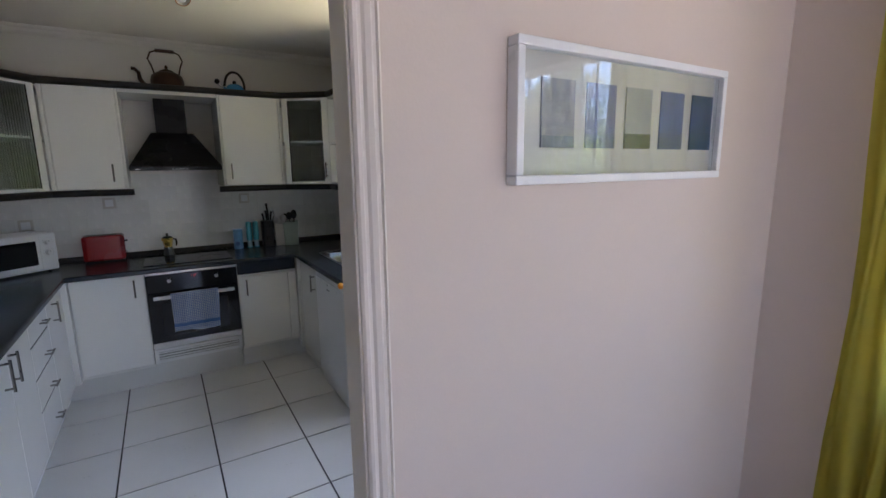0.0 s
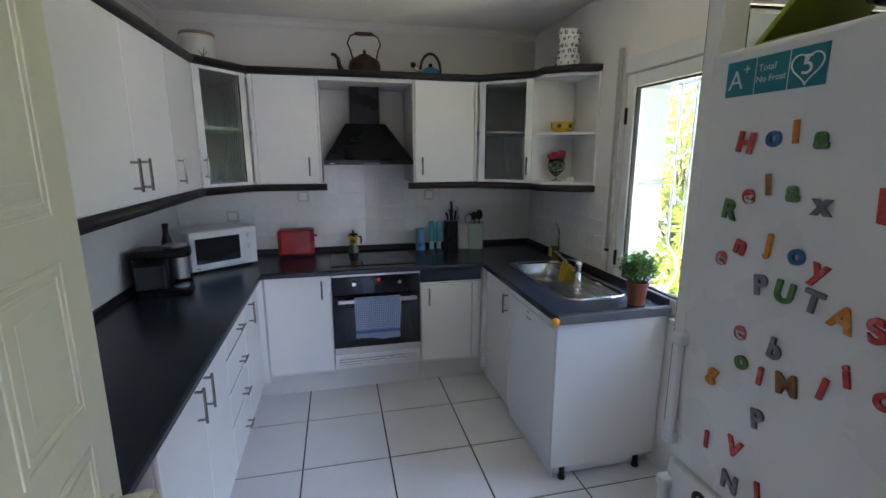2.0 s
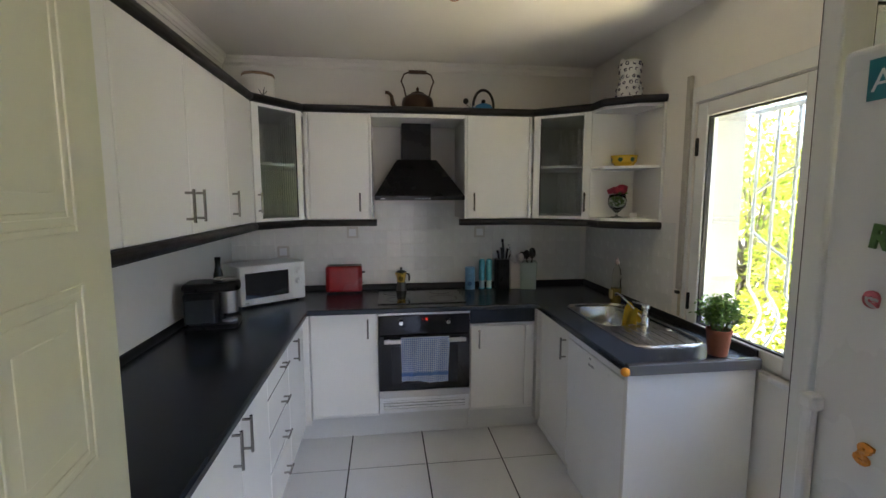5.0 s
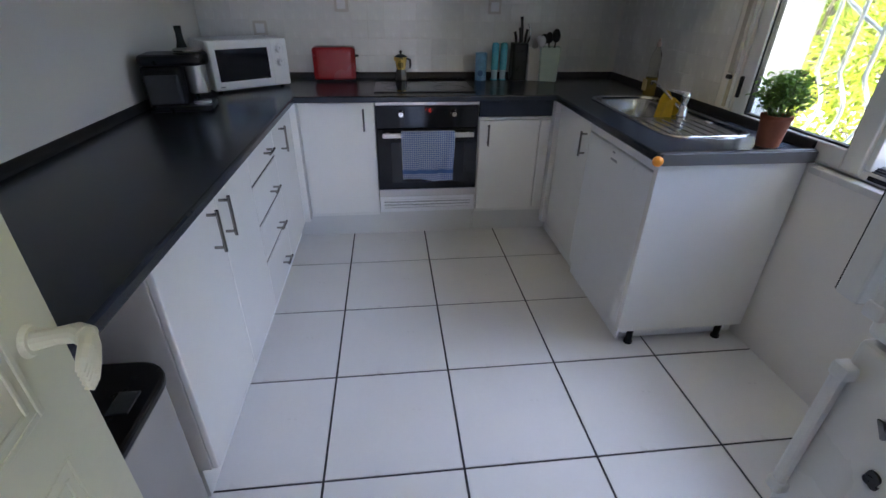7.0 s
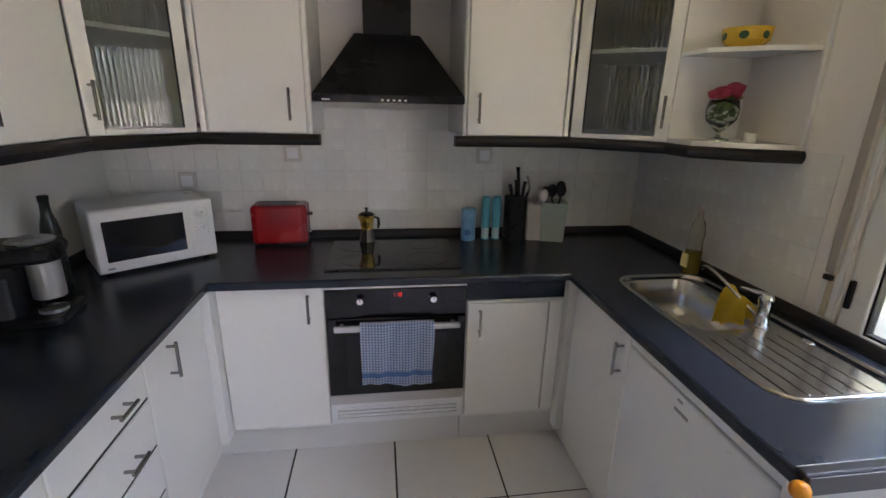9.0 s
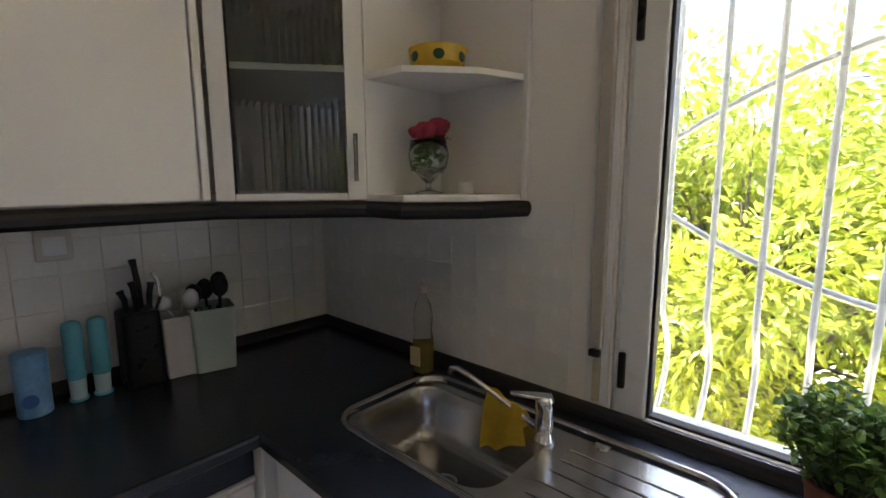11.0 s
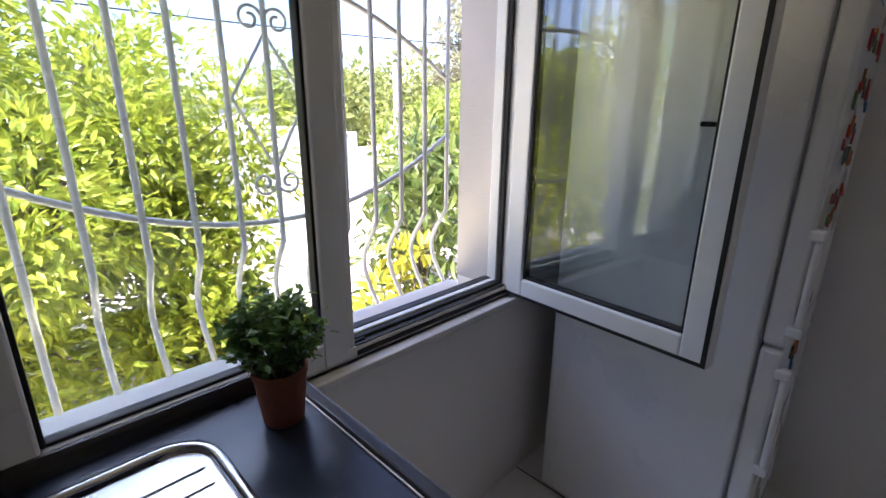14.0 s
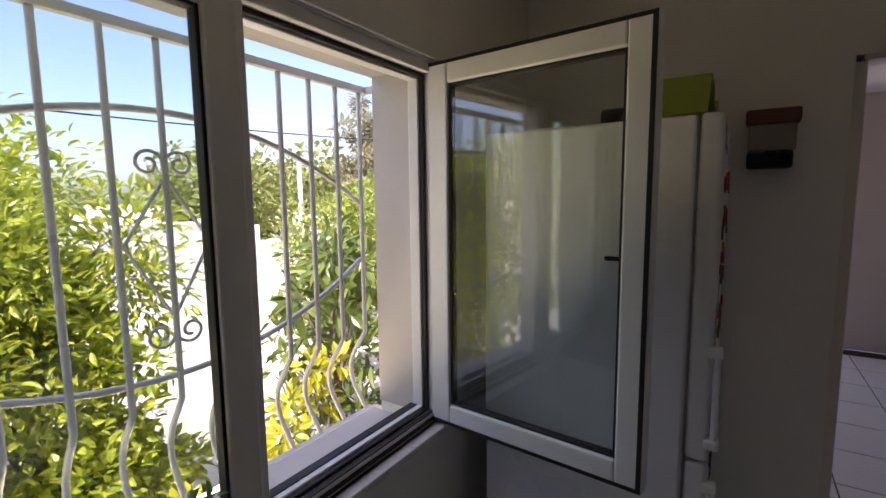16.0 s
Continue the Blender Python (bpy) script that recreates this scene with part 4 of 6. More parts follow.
def leaves(name, spots, material, parent=None, label=""):
    """One mesh of folded, pointed leaves; spots: (place, way, length, width, roll)."""
    vs, fs = [], []
    for p, d, ln, wd, roll in spots:
        p, d = Vector(p), Vector(d).normalized()
        side = d.cross(Vector((0, 0, 1)))
        side = side.normalized() if side.length > 0.05 else Vector((1, 0, 0))
        side = Matrix.Rotation(roll, 3, d) @ side
        up = side.cross(d)
        k = len(vs)
        vs += [p, p + d * ln * 0.35 + side * wd * 0.5 + up * wd * 0.18, p + d * ln * 0.72 + side * wd * 0.36 + up * wd * 0.10, p + d * ln - up * ln * 0.12,
               p + d * ln * 0.72 - side * wd * 0.36 + up * wd * 0.10, p + d * ln * 0.35 - side * wd * 0.5 + up * wd * 0.18, p + d * ln * 0.5]
        fs += [(k, k + 1, k + 6), (k + 1, k + 2, k + 6), (k + 2, k + 3, k + 6), (k + 3, k + 4, k + 6), (k + 4, k + 5, k + 6), (k + 5, k, k + 6)]
    me = bpy.data.meshes.new(name)
    me.from_pydata([tuple(v) for v in vs], [], fs)
    me.materials.append(material)
    o = new(name, me)
    if parent is not None:
        me.transform(chain(parent).inverted())
        o.parent = parent
    return tagged(o, label)


M_basil = leaf_mat("small_herb_leaf", (0.055, 0.13, 0.022), (0.14, 0.25, 0.045))
M_stem = surf("green_stem", (0.07, 0.10, 0.03), 0.7, bump=0.02)
PX, PY = 1.388, 2.662
herb = thing("potted_herb", (PX, PY, ZT), "bushy small-leaved green herb in a clay pot", "potted plant")
bm = bmesh.new()
lathe(bm, [(0.0, 0.0), (0.036, 0.0), (0.039, 0.004), (0.050, 0.102), (0.0525, 0.104), (0.053, 0.116), (0.048, 0.117), (0.046, 0.100), (0.0, 0.098)], (PX, PY, ZT + 0.001), n=32)
part("clay_pot", bm, M_clay, herb, "terracotta pot", smooth=False)
bm = bmesh.new()
lathe(bm, [(0.0, 0.006), (0.03, 0.004), (0.0445, 0.0)], (PX, PY, ZT + 0.101), n=20)
part("soil", bm, M_soil, herb)
rnd = random.Random(11)
spots = []
tips = []
for k in range(46):
    a, q = rnd.uniform(0, 2 * math.pi), rnd.random() ** 0.5
    top = Vector((PX + 0.094 * q * math.cos(a), PY + 0.094 * q * math.sin(a), ZT + 0.145 + 0.115 * (1 - 0.55 * q * q) + rnd.uniform(-0.02, 0.012)))
    foot = Vector((PX + 0.030 * q * math.cos(a), PY + 0.030 * q * math.sin(a), ZT + 0.10))
    mid = (top + foot) / 2 + Vector((0.012 * math.cos(a), 0.012 * math.sin(a), 0.01))
    bm = bmesh.new()
    tube(bm, [foot, mid, top], [0.0016, 0.0013, 0.0008], 5)
    part("stem", bm, M_stem, herb)
    tips.append((foot, mid, top))
for foot, mid, top in tips:
    for j in range(24):
        f = rnd.uniform(0.12, 1.0) ** 0.5
        p = foot.lerp(top, f) + Vector((rnd.gauss(0, 0.012), rnd.gauss(0, 0.012), rnd.gauss(0, 0.010)))
        spots.append((p, (rnd.uniform(-1, 1), rnd.uniform(-1, 1), rnd.uniform(-0.2, 0.8)), rnd.uniform(0.015, 0.026), rnd.uniform(0.010, 0.016), rnd.uniform(-0.8, 0.8)))
leaves("foliage", spots, M_basil, herb, "dense small green leaves")

# orange guard on the worktop's corner
M_orange = surf("orange_plastic", (0.85, 0.33, 0.02), 0.4, var=0.05, bump=0.01)
bm = bmesh.new()
bmesh.ops.create_icosphere(bm, subdivisions=3, radius=0.019, matrix=Matrix.Translation((0.904, 2.566, ZT - 0.018)))
box(bm, 0.900, 0.9215, 2.562, 2.5698, ZT - 0.030, ZT - 0.006, 0.003)
tagged(part("corner_guard", bm, M_orange, smooth=True), "round orange bump guard on the worktop's corner", "corner guard")

# microwave oven, turned in the corner
mw = thing("microwave", (-0.785, 3.922, ZT), "white microwave oven standing askew in the corner", "microwave", rz=37.3)
W2, D2, H2 = 0.219, 0.27, 0.262
part("body", boxes((-W2, W2, 0.012, D2, 0.014, H2), bevel=0.006), M_white, mw, local=True)
part("front", boxes((-W2, W2, -0.010, 0.0115, 0.012, H2 + 0.002), bevel=0.008, seg=3), M_white, mw, local=True)
d = part("door", boxes((-W2 + 0.004, 0.118, -0.016, -0.0102, 0.018, H2 - 0.004), bevel=0.005), M_white, mw, local=True)
part("window", boxes((-W2 + 0.034, 0.098, -0.019, -0.0162, 0.058, H2 - 0.042), bevel=0.003), M_blackg, d, "dark glass window", local=True)
part("control_panel", boxes((0.120, W2 - 0.004, -0.014, -0.0102, 0.018, H2 - 0.004), bevel=0.003), M_white, mw, local=True)
for z in (0.205, 0.135):
    bm = bmesh.new()
    mk = Matrix.Translation((0.167, -0.014, z)) @ Euler((radians(90), 0, 0)).to_matrix().to_4x4()
    lathe(bm, [(0.0, 0.0), (0.022, 0.0), (0.021, 0.004), (0.016, 0.006), (0.015, 0.018), (0.0, 0.019)], n=24, m=mk)
    k = part("dial", bm, M_white, mw, "white timer dial", local=True)
    part("pointer", boxes((0.1655, 0.1685, -0.0345, -0.033, z + 0.002, z + 0.013)), M_grey, k, local=True)
    bm = bmesh.new()
    for q in range(9):
        a = radians(-130 + 32 * q)
        x, zz = 0.167 + 0.028 * math.sin(a), z + 0.028 * math.cos(a)
        box(bm, x - 0.0012, x + 0.0012, -0.0148, -0.0138, zz - 0.002, zz + 0.002)
    part("scale_print", bm, M_grey, mw, "grey printed scale", local=True)
part("badge", boxes((-0.19, -0.165, -0.0172, -0.016, 0.028, 0.036)), M_grey, mw, local=True)
for x in (-0.18, 0.18):
    for y in (0.03, D2 - 0.04):
        bm = bmesh.new()
        rod(bm, (x, y, 0.0), (x, y, 0.0142), 0.012)
        part("foot", bm, M_black, mw, local=True)

# capsule coffee machine
M_smoke = surf("smoked_plastic", (0.07, 0.073, 0.08), 0.12, var=0.1, bump=0)
M_silver = surf("silver_plastic", (0.55, 0.55, 0.55), 0.3, 0.8, var=0.05, bump=0.005)
cm = thing("coffee_machine", (-0.985, 3.45, ZT), "black capsule coffee machine with a silver cylinder", "coffee machine", rz=-4)
bm = bmesh.new()
prism(bm, rounded(-0.105, 0.125, -0.075, 0.105, 0.03), 0.0, 0.022, 0.004)
part("base", bm, M_black, cm, local=True)
bm = bmesh.new()
prism(bm, rounded(-0.105, 0.045, -0.070, 0.100, 0.035), 0.0225, 0.185, 0.012)
part("body", bm, M_black, cm, local=True)
bm = bmesh.new()
prism(bm, rounded(-0.092, 0.030, -0.082, -0.060, 0.008), 0.035, 0.155, 0.004)
part("water_tank", bm, M_smoke, cm, "smoked clear water tank", local=True)
bm = bmesh.new()
prism(bm, rounded(-0.108, 0.118, -0.072, 0.102, 0.04), 0.186, 0.232, 0.016)
part("lid", bm, M_black, cm, local=True)
bm = bmesh.new()
lathe(bm, [(0.0, 0.0), (0.036, 0.0), (0.038, 0.004), (0.038, 0.112), (0.036, 0.116), (0.0, 0.116)], (0.082, 0.0, 0.069), n=28)
part("brew_head", bm, M_silver, cm, "silver brew head", smooth=False, local=True)
bm = bmesh.new()
lathe(bm, [(0.0, 0.0), (0.034, 0.0), (0.034, 0.010), (0.0, 0.010)], (0.082, 0.0, 0.0225), n=24)
part("drip_grid", bm, M_silver, cm, local=True)
bm = bmesh.new()
lathe(bm, [(0.0, 0.0), (0.058, 0.0), (0.062, 0.010), (0.062, 0.040), (0.056, 0.050), (0.0, 0.052)], (0.075, -0.005, 0.188), n=28)
part("head", bm, M_black, cm, "round black head", smooth=False, local=True)
bm = bmesh.new()
lathe(bm, [(0.0, 0.004), (0.040, 0.004), (0.050, 0.010), (0.054, 0.006), (0.050, 0.0)], (0.070, -0.005, 0.2402), n=28)
part("head_ring", bm, M_silver, cm, "silver ring on the head", smooth=False, local=True)
cm.matrix_basis = pose(-1.000, 3.435, ZT, 0, 0, 9) @ Matrix.Diagonal((1.15, 1.10, 1.04, 1))
bm = bmesh.new()
lathe(bm, [(0.0, 0.0), (0.030, 0.0), (0.031, 0.20), (0.026, 0.235), (0.017, 0.27), (0.015, 0.31), (0.017, 0.312), (0.017, 0.335), (0.0, 0.336)], (-1.055, 3.735, ZT + 0.001), n=20)
tagged(part("dark_bottle", bm, surf("dark_bottle_glass", (0.03, 0.035, 0.03), 0.12, bump=0), smooth=True), "dark glass bottle standing behind the coffee machine", "bottle")

# toaster
M_red = surf("red_enamel", (0.30, 0.010, 0.012), 0.25, var=0.08, scale=8, bump=0.004)
to = thing("toaster", (-0.358, 4.235, ZT), "glossy red two-slot toaster", "toaster", rz=2)
bm = bmesh.new()
prism(bm, rounded(-0.125, 0.125, -0.07, 0.07, 0.02), 0.012, 0.200, 0.014)
part("body", bm, M_red, to, local=True)
part("base", boxes((-0.120, 0.120, -0.066, 0.066, 0.0, 0.0125), bevel=0.004), M_black, to, local=True)
for y in (-0.028, 0.028):
    part("slot", boxes((-0.095, 0.080, y - 0.013, y + 0.013, 0.197, 0.2012), bevel=0.001), M_black, to, local=True)
part("lever", boxes((0.124, 0.150, -0.014, 0.014, 0.140, 0.153), bevel=0.004), M_black, to, local=True)
bm = bmesh.new()
rod(bm, (0.124, 0, 0.055), (0.142, 0, 0.055), 0.014, n=20)
part("dial", bm, M_chrome, to, "chrome browning dial", local=True)

# moka pot on the hob
M_brass = surf("brass_lacquer", (0.62, 0.40, 0.08), 0.3, 0.7, var=0.08, bump=0.01)
mk_ = thing("moka_pot", (0.055, 4.215, ZT + 0.006), "small moka pot with yellow upper half on the hob", "moka pot")
bm = bmesh.new()
lathe(bm, [(0.0, 0.0), (0.044, 0.0), (0.046, 0.006), (0.036, 0.072), (0.034, 0.080)], (0.055, 4.215, ZT + 0.0065), n=8)
part("boiler", bm, surf("dark_aluminium", (0.10, 0.09, 0.085), 0.35, 0.9, bump=0.01), mk_)
bm = bmesh.new()
lathe(bm, [(0.034, 0.080), (0.033, 0.086), (0.046, 0.165), (0.047, 0.170), (0.0, 0.172)], (0.055, 4.215, ZT + 0.0065), n=8)
box(bm, 0.005, 0.020, 4.205, 4.225, ZT + 0.150, ZT + 0.175, 0.004)
part("upper_pot", bm, M_brass, mk_, "yellow lacquered upper pot")
bm = bmesh.new()
lathe(bm, [(0.048, 0.0), (0.030, 0.014), (0.008, 0.020), (0.007, 0.028), (0.011, 0.034), (0.009, 0.044), (0.0, 0.046)], (0.055, 4.215, ZT + 0.178), n=16)
part("lid", bm, M_black, mk_)
bm = bmesh.new()
tube(bm, [(0.098, 4.205, ZT + 0.165), (0.122, 4.198, ZT + 0.160), (0.125, 4.198, ZT + 0.12), (0.120, 4.20, ZT + 0.095)], [0.006, 0.008, 0.008, 0.006], 8)
part("handle", bm, M_black, mk_)

mk_.matrix_basis = pose(0.055, 4.215, ZT + 0.006) @ Matrix.Diagonal((0.85, 0.85, 0.80, 1))

# canister, mills, knife block, utensils, soap
M_bluec = surf("blue_canister_print", (0.16, 0.36, 0.62), 0.4, var=0.25, scale=22, bump=0.01, stain=0.5, stain_col=(0.62, 0.72, 0.80))
can_at = pose(0.575, 4.235, ZT) @ Matrix.Diagonal((0.86, 0.86, 0.90, 1))
can = thing("canister", (0.575, 4.235, ZT), "pale blue patterned paper canister", "canister")
bm = bmesh.new()
lathe(bm, [(0.0, 0.0), (0.042, 0.0), (0.043, 0.004), (0.043, 0.178), (0.041, 0.182), (0.0, 0.182)], (0.575, 4.235, ZT + 0.0008), n=32)
part("body", bm, M_bluec, can)
bm = bmesh.new()
lathe(bm, [(0.0, 0.186), (0.041, 0.186), (0.0435, 0.183), (0.0435, 0.176), (0.0432, 0.176)], (0.575, 4.235, ZT + 0.0008), n=32)
part("lid", bm, M_bluec, can)
bm = bmesh.new()
mk = Matrix.Translation((0.575 - 0.012, 4.235 - 0.0425, ZT + 0.052)) @ Euler((radians(90), 0, 0)).to_matrix().to_4x4()
lathe(bm, [(0.0, 0.0), (0.020, 0.0), (0.020, 0.003), (0.0, 0.003)], n=20, m=mk)
part("round_print", bm, surf("dark_blue_print", (0.05, 0.14, 0.36), 0.4, bump=0), can, "round dark blue print")
can.matrix_basis = can_at
M_turq = surf("turquoise_lacquer", (0.13, 0.46, 0.58), 0.25, var=0.05, bump=0.004)
M_clear = glass("clear_acrylic", (0.85, 0.95, 0.96), 0.05)
for i, x in enumerate((0.668, 0.724)):
    mill = thing("pepper_mill", (x, 4.245, ZT), "turquoise salt or pepper mill with a clear foot", "mill", "pair of turquoise mills")
    bm = bmesh.new()
    lathe(bm, [(0.0, 0.072), (0.025, 0.072), (0.027, 0.076), (0.027, 0.235), (0.024, 0.250), (0.014, 0.256), (0.0, 0.257)], (x, 4.245, ZT), n=24)
    part("upper_body", bm, M_turq, mill, smooth=True)
    bm = bmesh.new()
    lathe(bm, [(0.0, 0.008), (0.022, 0.008), (0.024, 0.071), (0.0, 0.0715)], (x, 4.245, ZT), n=24)
    part("clear_foot", bm, surf("frosted_acrylic", (0.45, 0.62, 0.66), 0.2, bump=0), mill, "clear foot showing its filling")
    bm = bmesh.new()
    lathe(bm, [(0.0, 0.0), (0.026, 0.0), (0.027, 0.0078), (0.0, 0.0079)], (x, 4.245, ZT + 0.0006), n=24)
    part("base_ring", bm, M_turq, mill)
    mill.matrix_basis = pose(x, 4.245, ZT) @ Matrix.Diagonal((0.86, 0.86, 0.88, 1))
kb = thing("knife_block", (0.825, 4.245, ZT), "black knife block holding black-handled knives", "knife block")
bm = bmesh.new()
prism(bm, rounded(0.775, 0.872, 4.19, 4.30, 0.018), ZT + 0.0006, ZT + 0.225, 0.006)
part("block", bm, M_black, kb)
for x, y, h, lean in ((0.795, 4.23, 0.060, -0.012), (0.818, 4.215, 0.085, -0.008), (0.838, 4.25, 0.145, -0.012), (0.852, 4.225, 0.075, 0.010)):
    bm = bmesh.new()
    tube(bm, [(x, y, ZT + 0.228), (x + lean * 0.3, y, ZT + 0.24 + h * 0.4), (x + lean * 0.7, y, ZT + 0.23 + h * 0.8), (x + lean, y, ZT + 0.23 + h)], [0.007, 0.009, 0.008, 0.011], 8)
    part("knife_handle", bm, M_black, kb, smooth=True)
bm = bmesh.new()
tube(bm, [(0.866, 4.205, ZT + 0.228), (0.878, 4.20, ZT + 0.27), (0.872, 4.20, ZT + 0.315), (0.862, 4.20, ZT + 0.338)], [0.006, 0.007, 0.006, 0.008], 8)
part("scissor_handle", bm, M_chrome, kb, "steel knife handle", smooth=True)
M_sage = surf("sage_green_tin", (0.36, 0.44, 0.40), 0.4, var=0.06, scale=10, bump=0.01)
uh = thing("utensil_holder", (1.02, 4.215, ZT), "square sage green tin full of kitchen utensils", "utensil holder", rz=-14)
bm = bmesh.new()
out0, out1 = rounded(-0.058, 0.058, -0.058, 0.058, 0.012), rounded(-0.066, 0.066, -0.066, 0.066, 0.012)
in1, in0 = rounded(-0.063, 0.063, -0.063, 0.063, 0.011), rounded(-0.055, 0.055, -0.055, 0.055, 0.011)
loft(bm, [[(x, y, 0.0008) for x, y in out0], [(x, y, 0.205) for x, y in out1], [(x, y, 0.205) for x, y in in1], [(x, y, 0.008) for x, y in in0]], cap_first=True)
part("tin", bm, M_sage, uh, local=True)
for i, (x, y, lx, h, kind) in enumerate(((-0.03, 0.0, -0.015, 0.235, "spoon"), (0.03, 0.01, 0.0, 0.265, "ladle"), (0.0, 0.02, -0.01, 0.245, "spoon"), (-0.035, -0.02, -0.02, 0.225, "steel"), (0.02, -0.01, 0.01, 0.255, "ladle"))):
    bm = bmesh.new()
    tube(bm, [(x * 0.5, y, 0.02), (x, y, 0.20), (x + lx * 0.7, y, h - 0.05), (x + lx, y, h - 0.02)], 0.005, 6)
    bmesh.ops.create_icosphere(bm, subdivisions=2, radius=1.0, matrix=Matrix.Translation((x + lx * 1.1, y, h + 0.01)) @ Matrix.Diagonal((0.026, 0.010, 0.036, 1)))
    part("utensil", bm, M_steel if kind == "steel" else M_black, uh, smooth=True, local=True)
sp_ = thing("pale_tin", (0.925, 4.232, ZT), "square pale grey utensil tin between knife block and green tin", "utensil holder", rz=-10)
bm = bmesh.new()
out0, out1, in1, in0 = (rounded(-a, a, -a, a, 0.009) for a in (0.040, 0.046, 0.043, 0.037))
loft(bm, [[(x, y, 0.0008) for x, y in out0], [(x, y, 0.192) for x, y in out1], [(x, y, 0.192) for x, y in in1], [(x, y, 0.008) for x, y in in0]], cap_first=True)
part("tin", bm, surf("pale_grey_tin", (0.50, 0.48, 0.46), 0.4, var=0.05, scale=10, bump=0.01), sp_, local=True)
for x, y, lx, h in ((-0.012, 0.0, -0.018, 0.215), (0.014, 0.01, 0.012, 0.232)):
    bm = bmesh.new()
    tube(bm, [(x * 0.5, y, 0.02), (x, y, 0.19), (x + lx, y, h)], 0.005, 6)
    bmesh.ops.create_icosphere(bm, subdivisions=2, radius=1.0, matrix=Matrix.Translation((x + lx * 1.2, y, h + 0.014)) @ Matrix.Diagonal((0.024, 0.010, 0.026, 1)))
    part("utensil", bm, M_steel, sp_, smooth=True, local=True)
soap = thing("soap_bottle", (1.445, 3.665, ZT), "clear washing-up liquid bottle, less than half full", "bottle")
M_soap = glass("clear_plastic_bottle", (0.93, 0.92, 0.86), 0.06, 1.2)
M_liquid = surf("amber_soap", (0.42, 0.32, 0.08), 0.2, trans=0.4, bump=0)
bm = bmesh.new()
lathe(bm, [(0.0, 0.0), (0.030, 0.0), (0.033, 0.006), (0.033, 0.10), (0.027, 0.135), (0.031, 0.175), (0.024, 0.222), (0.011, 0.245), (0.011, 0.255), (0.0, 0.256)], (1.445, 3.665, ZT + 0.0008), n=24)
part("bottle", bm, M_soap, soap, smooth=True).visible_shadow = False
bm = bmesh.new()
lathe(bm, [(0.0, 0.003), (0.028, 0.003), (0.030, 0.008), (0.030, 0.098), (0.0, 0.099)], (1.445, 3.665, ZT + 0.0008), n=24)
part("liquid", bm, M_liquid, soap, "amber washing-up liquid")
bm = bmesh.new()
lathe(bm, [(0.0, 0.0), (0.013, 0.0), (0.013, 0.020), (0.006, 0.024), (0.005, 0.040), (0.0, 0.041)], (1.445, 3.665, ZT + 0.257), n=18)
part("cap", bm, surf("pinkish_cap", (0.62, 0.50, 0.46), 0.4, bump=0), soap, "reddish-white push cap")
part("label_panel", boxes((1.405, 1.4118, 3.645, 3.685, ZT + 0.03, ZT + 0.09), bevel=0.002), surf("yellow_label", (0.62, 0.52, 0.25), 0.5, bump=0), soap, "yellow paper label")
# tea towel on the oven handle
M_towel = bpy.data.materials.new("blue_checked_towel")
M_towel.use_nodes = True
nt = M_towel.node_tree
tc = nt.nodes.new("ShaderNodeTexCoord")
sep = nt.nodes.new("ShaderNodeSeparateXYZ")
nt.links.new(tc.outputs["Object"], sep.inputs[0])
acc = None
for axis, per in (("X", 0.0125), ("Z", 0.0125)):
    m1 = nt.nodes.new("ShaderNodeMath")
    m1.operation = "MULTIPLY"
    m1.inputs[1].default_value = 1 / per
    nt.links.new(sep.outputs[axis], m1.inputs[0])
    m2 = nt.nodes.new("ShaderNodeMath")
    m2.operation = "FRACT"
    nt.links.new(m1.outputs[0], m2.inputs[0])
    m3 = nt.nodes.new("ShaderNodeMath")
    m3.operation = "GREATER_THAN"
    m3.inputs[1].default_value = 0.52
    nt.links.new(m2.outputs[0], m3.inputs[0])
    if acc is None:
        acc = m3
    else:
        add = nt.nodes.new("ShaderNodeMath")
        add.operation = "ADD"
        nt.links.new(acc.outputs[0], add.inputs[0])
        nt.links.new(m3.outputs[0], add.inputs[1])
        half = nt.nodes.new("ShaderNodeMath")
        half.operation = "MULTIPLY"
        half.inputs[1].default_value = 0.5
        nt.links.new(add.outputs[0], half.inputs[0])
        acc = half
band = nt.nodes.new("ShaderNodeMath")
band.operation = "COMPARE"
band.inputs[1].default_value, band.inputs[2].default_value = 0.055, 0.012
nt.links.new(sep.outputs["Z"], band.inputs[0])
mx0 = nt.nodes.new("ShaderNodeMath")
mx0.operation = "MAXIMUM"
nt.links.new(acc.outputs[0], mx0.inputs[0])
nt.links.new(band.outputs[0], mx0.inputs[1])
mix = nt.nodes.new("ShaderNodeMix")
mix.data_type = "RGBA"
mix.inputs["A"].default_value, mix.inputs["B"].default_value = (0.74, 0.78, 0.84, 1), (0.13, 0.24, 0.56, 1)
nt.links.new(mx0.outputs[0], mix.inputs["Factor"])
nt.links.new(mix.outputs["Result"], nt.nodes["Principled BSDF"].inputs["Base Color"])
nt.nodes["Principled BSDF"].inputs["Roughness"].default_value = 0.95
bm = bmesh.new()
NU, NV = 24, 30
grid = []
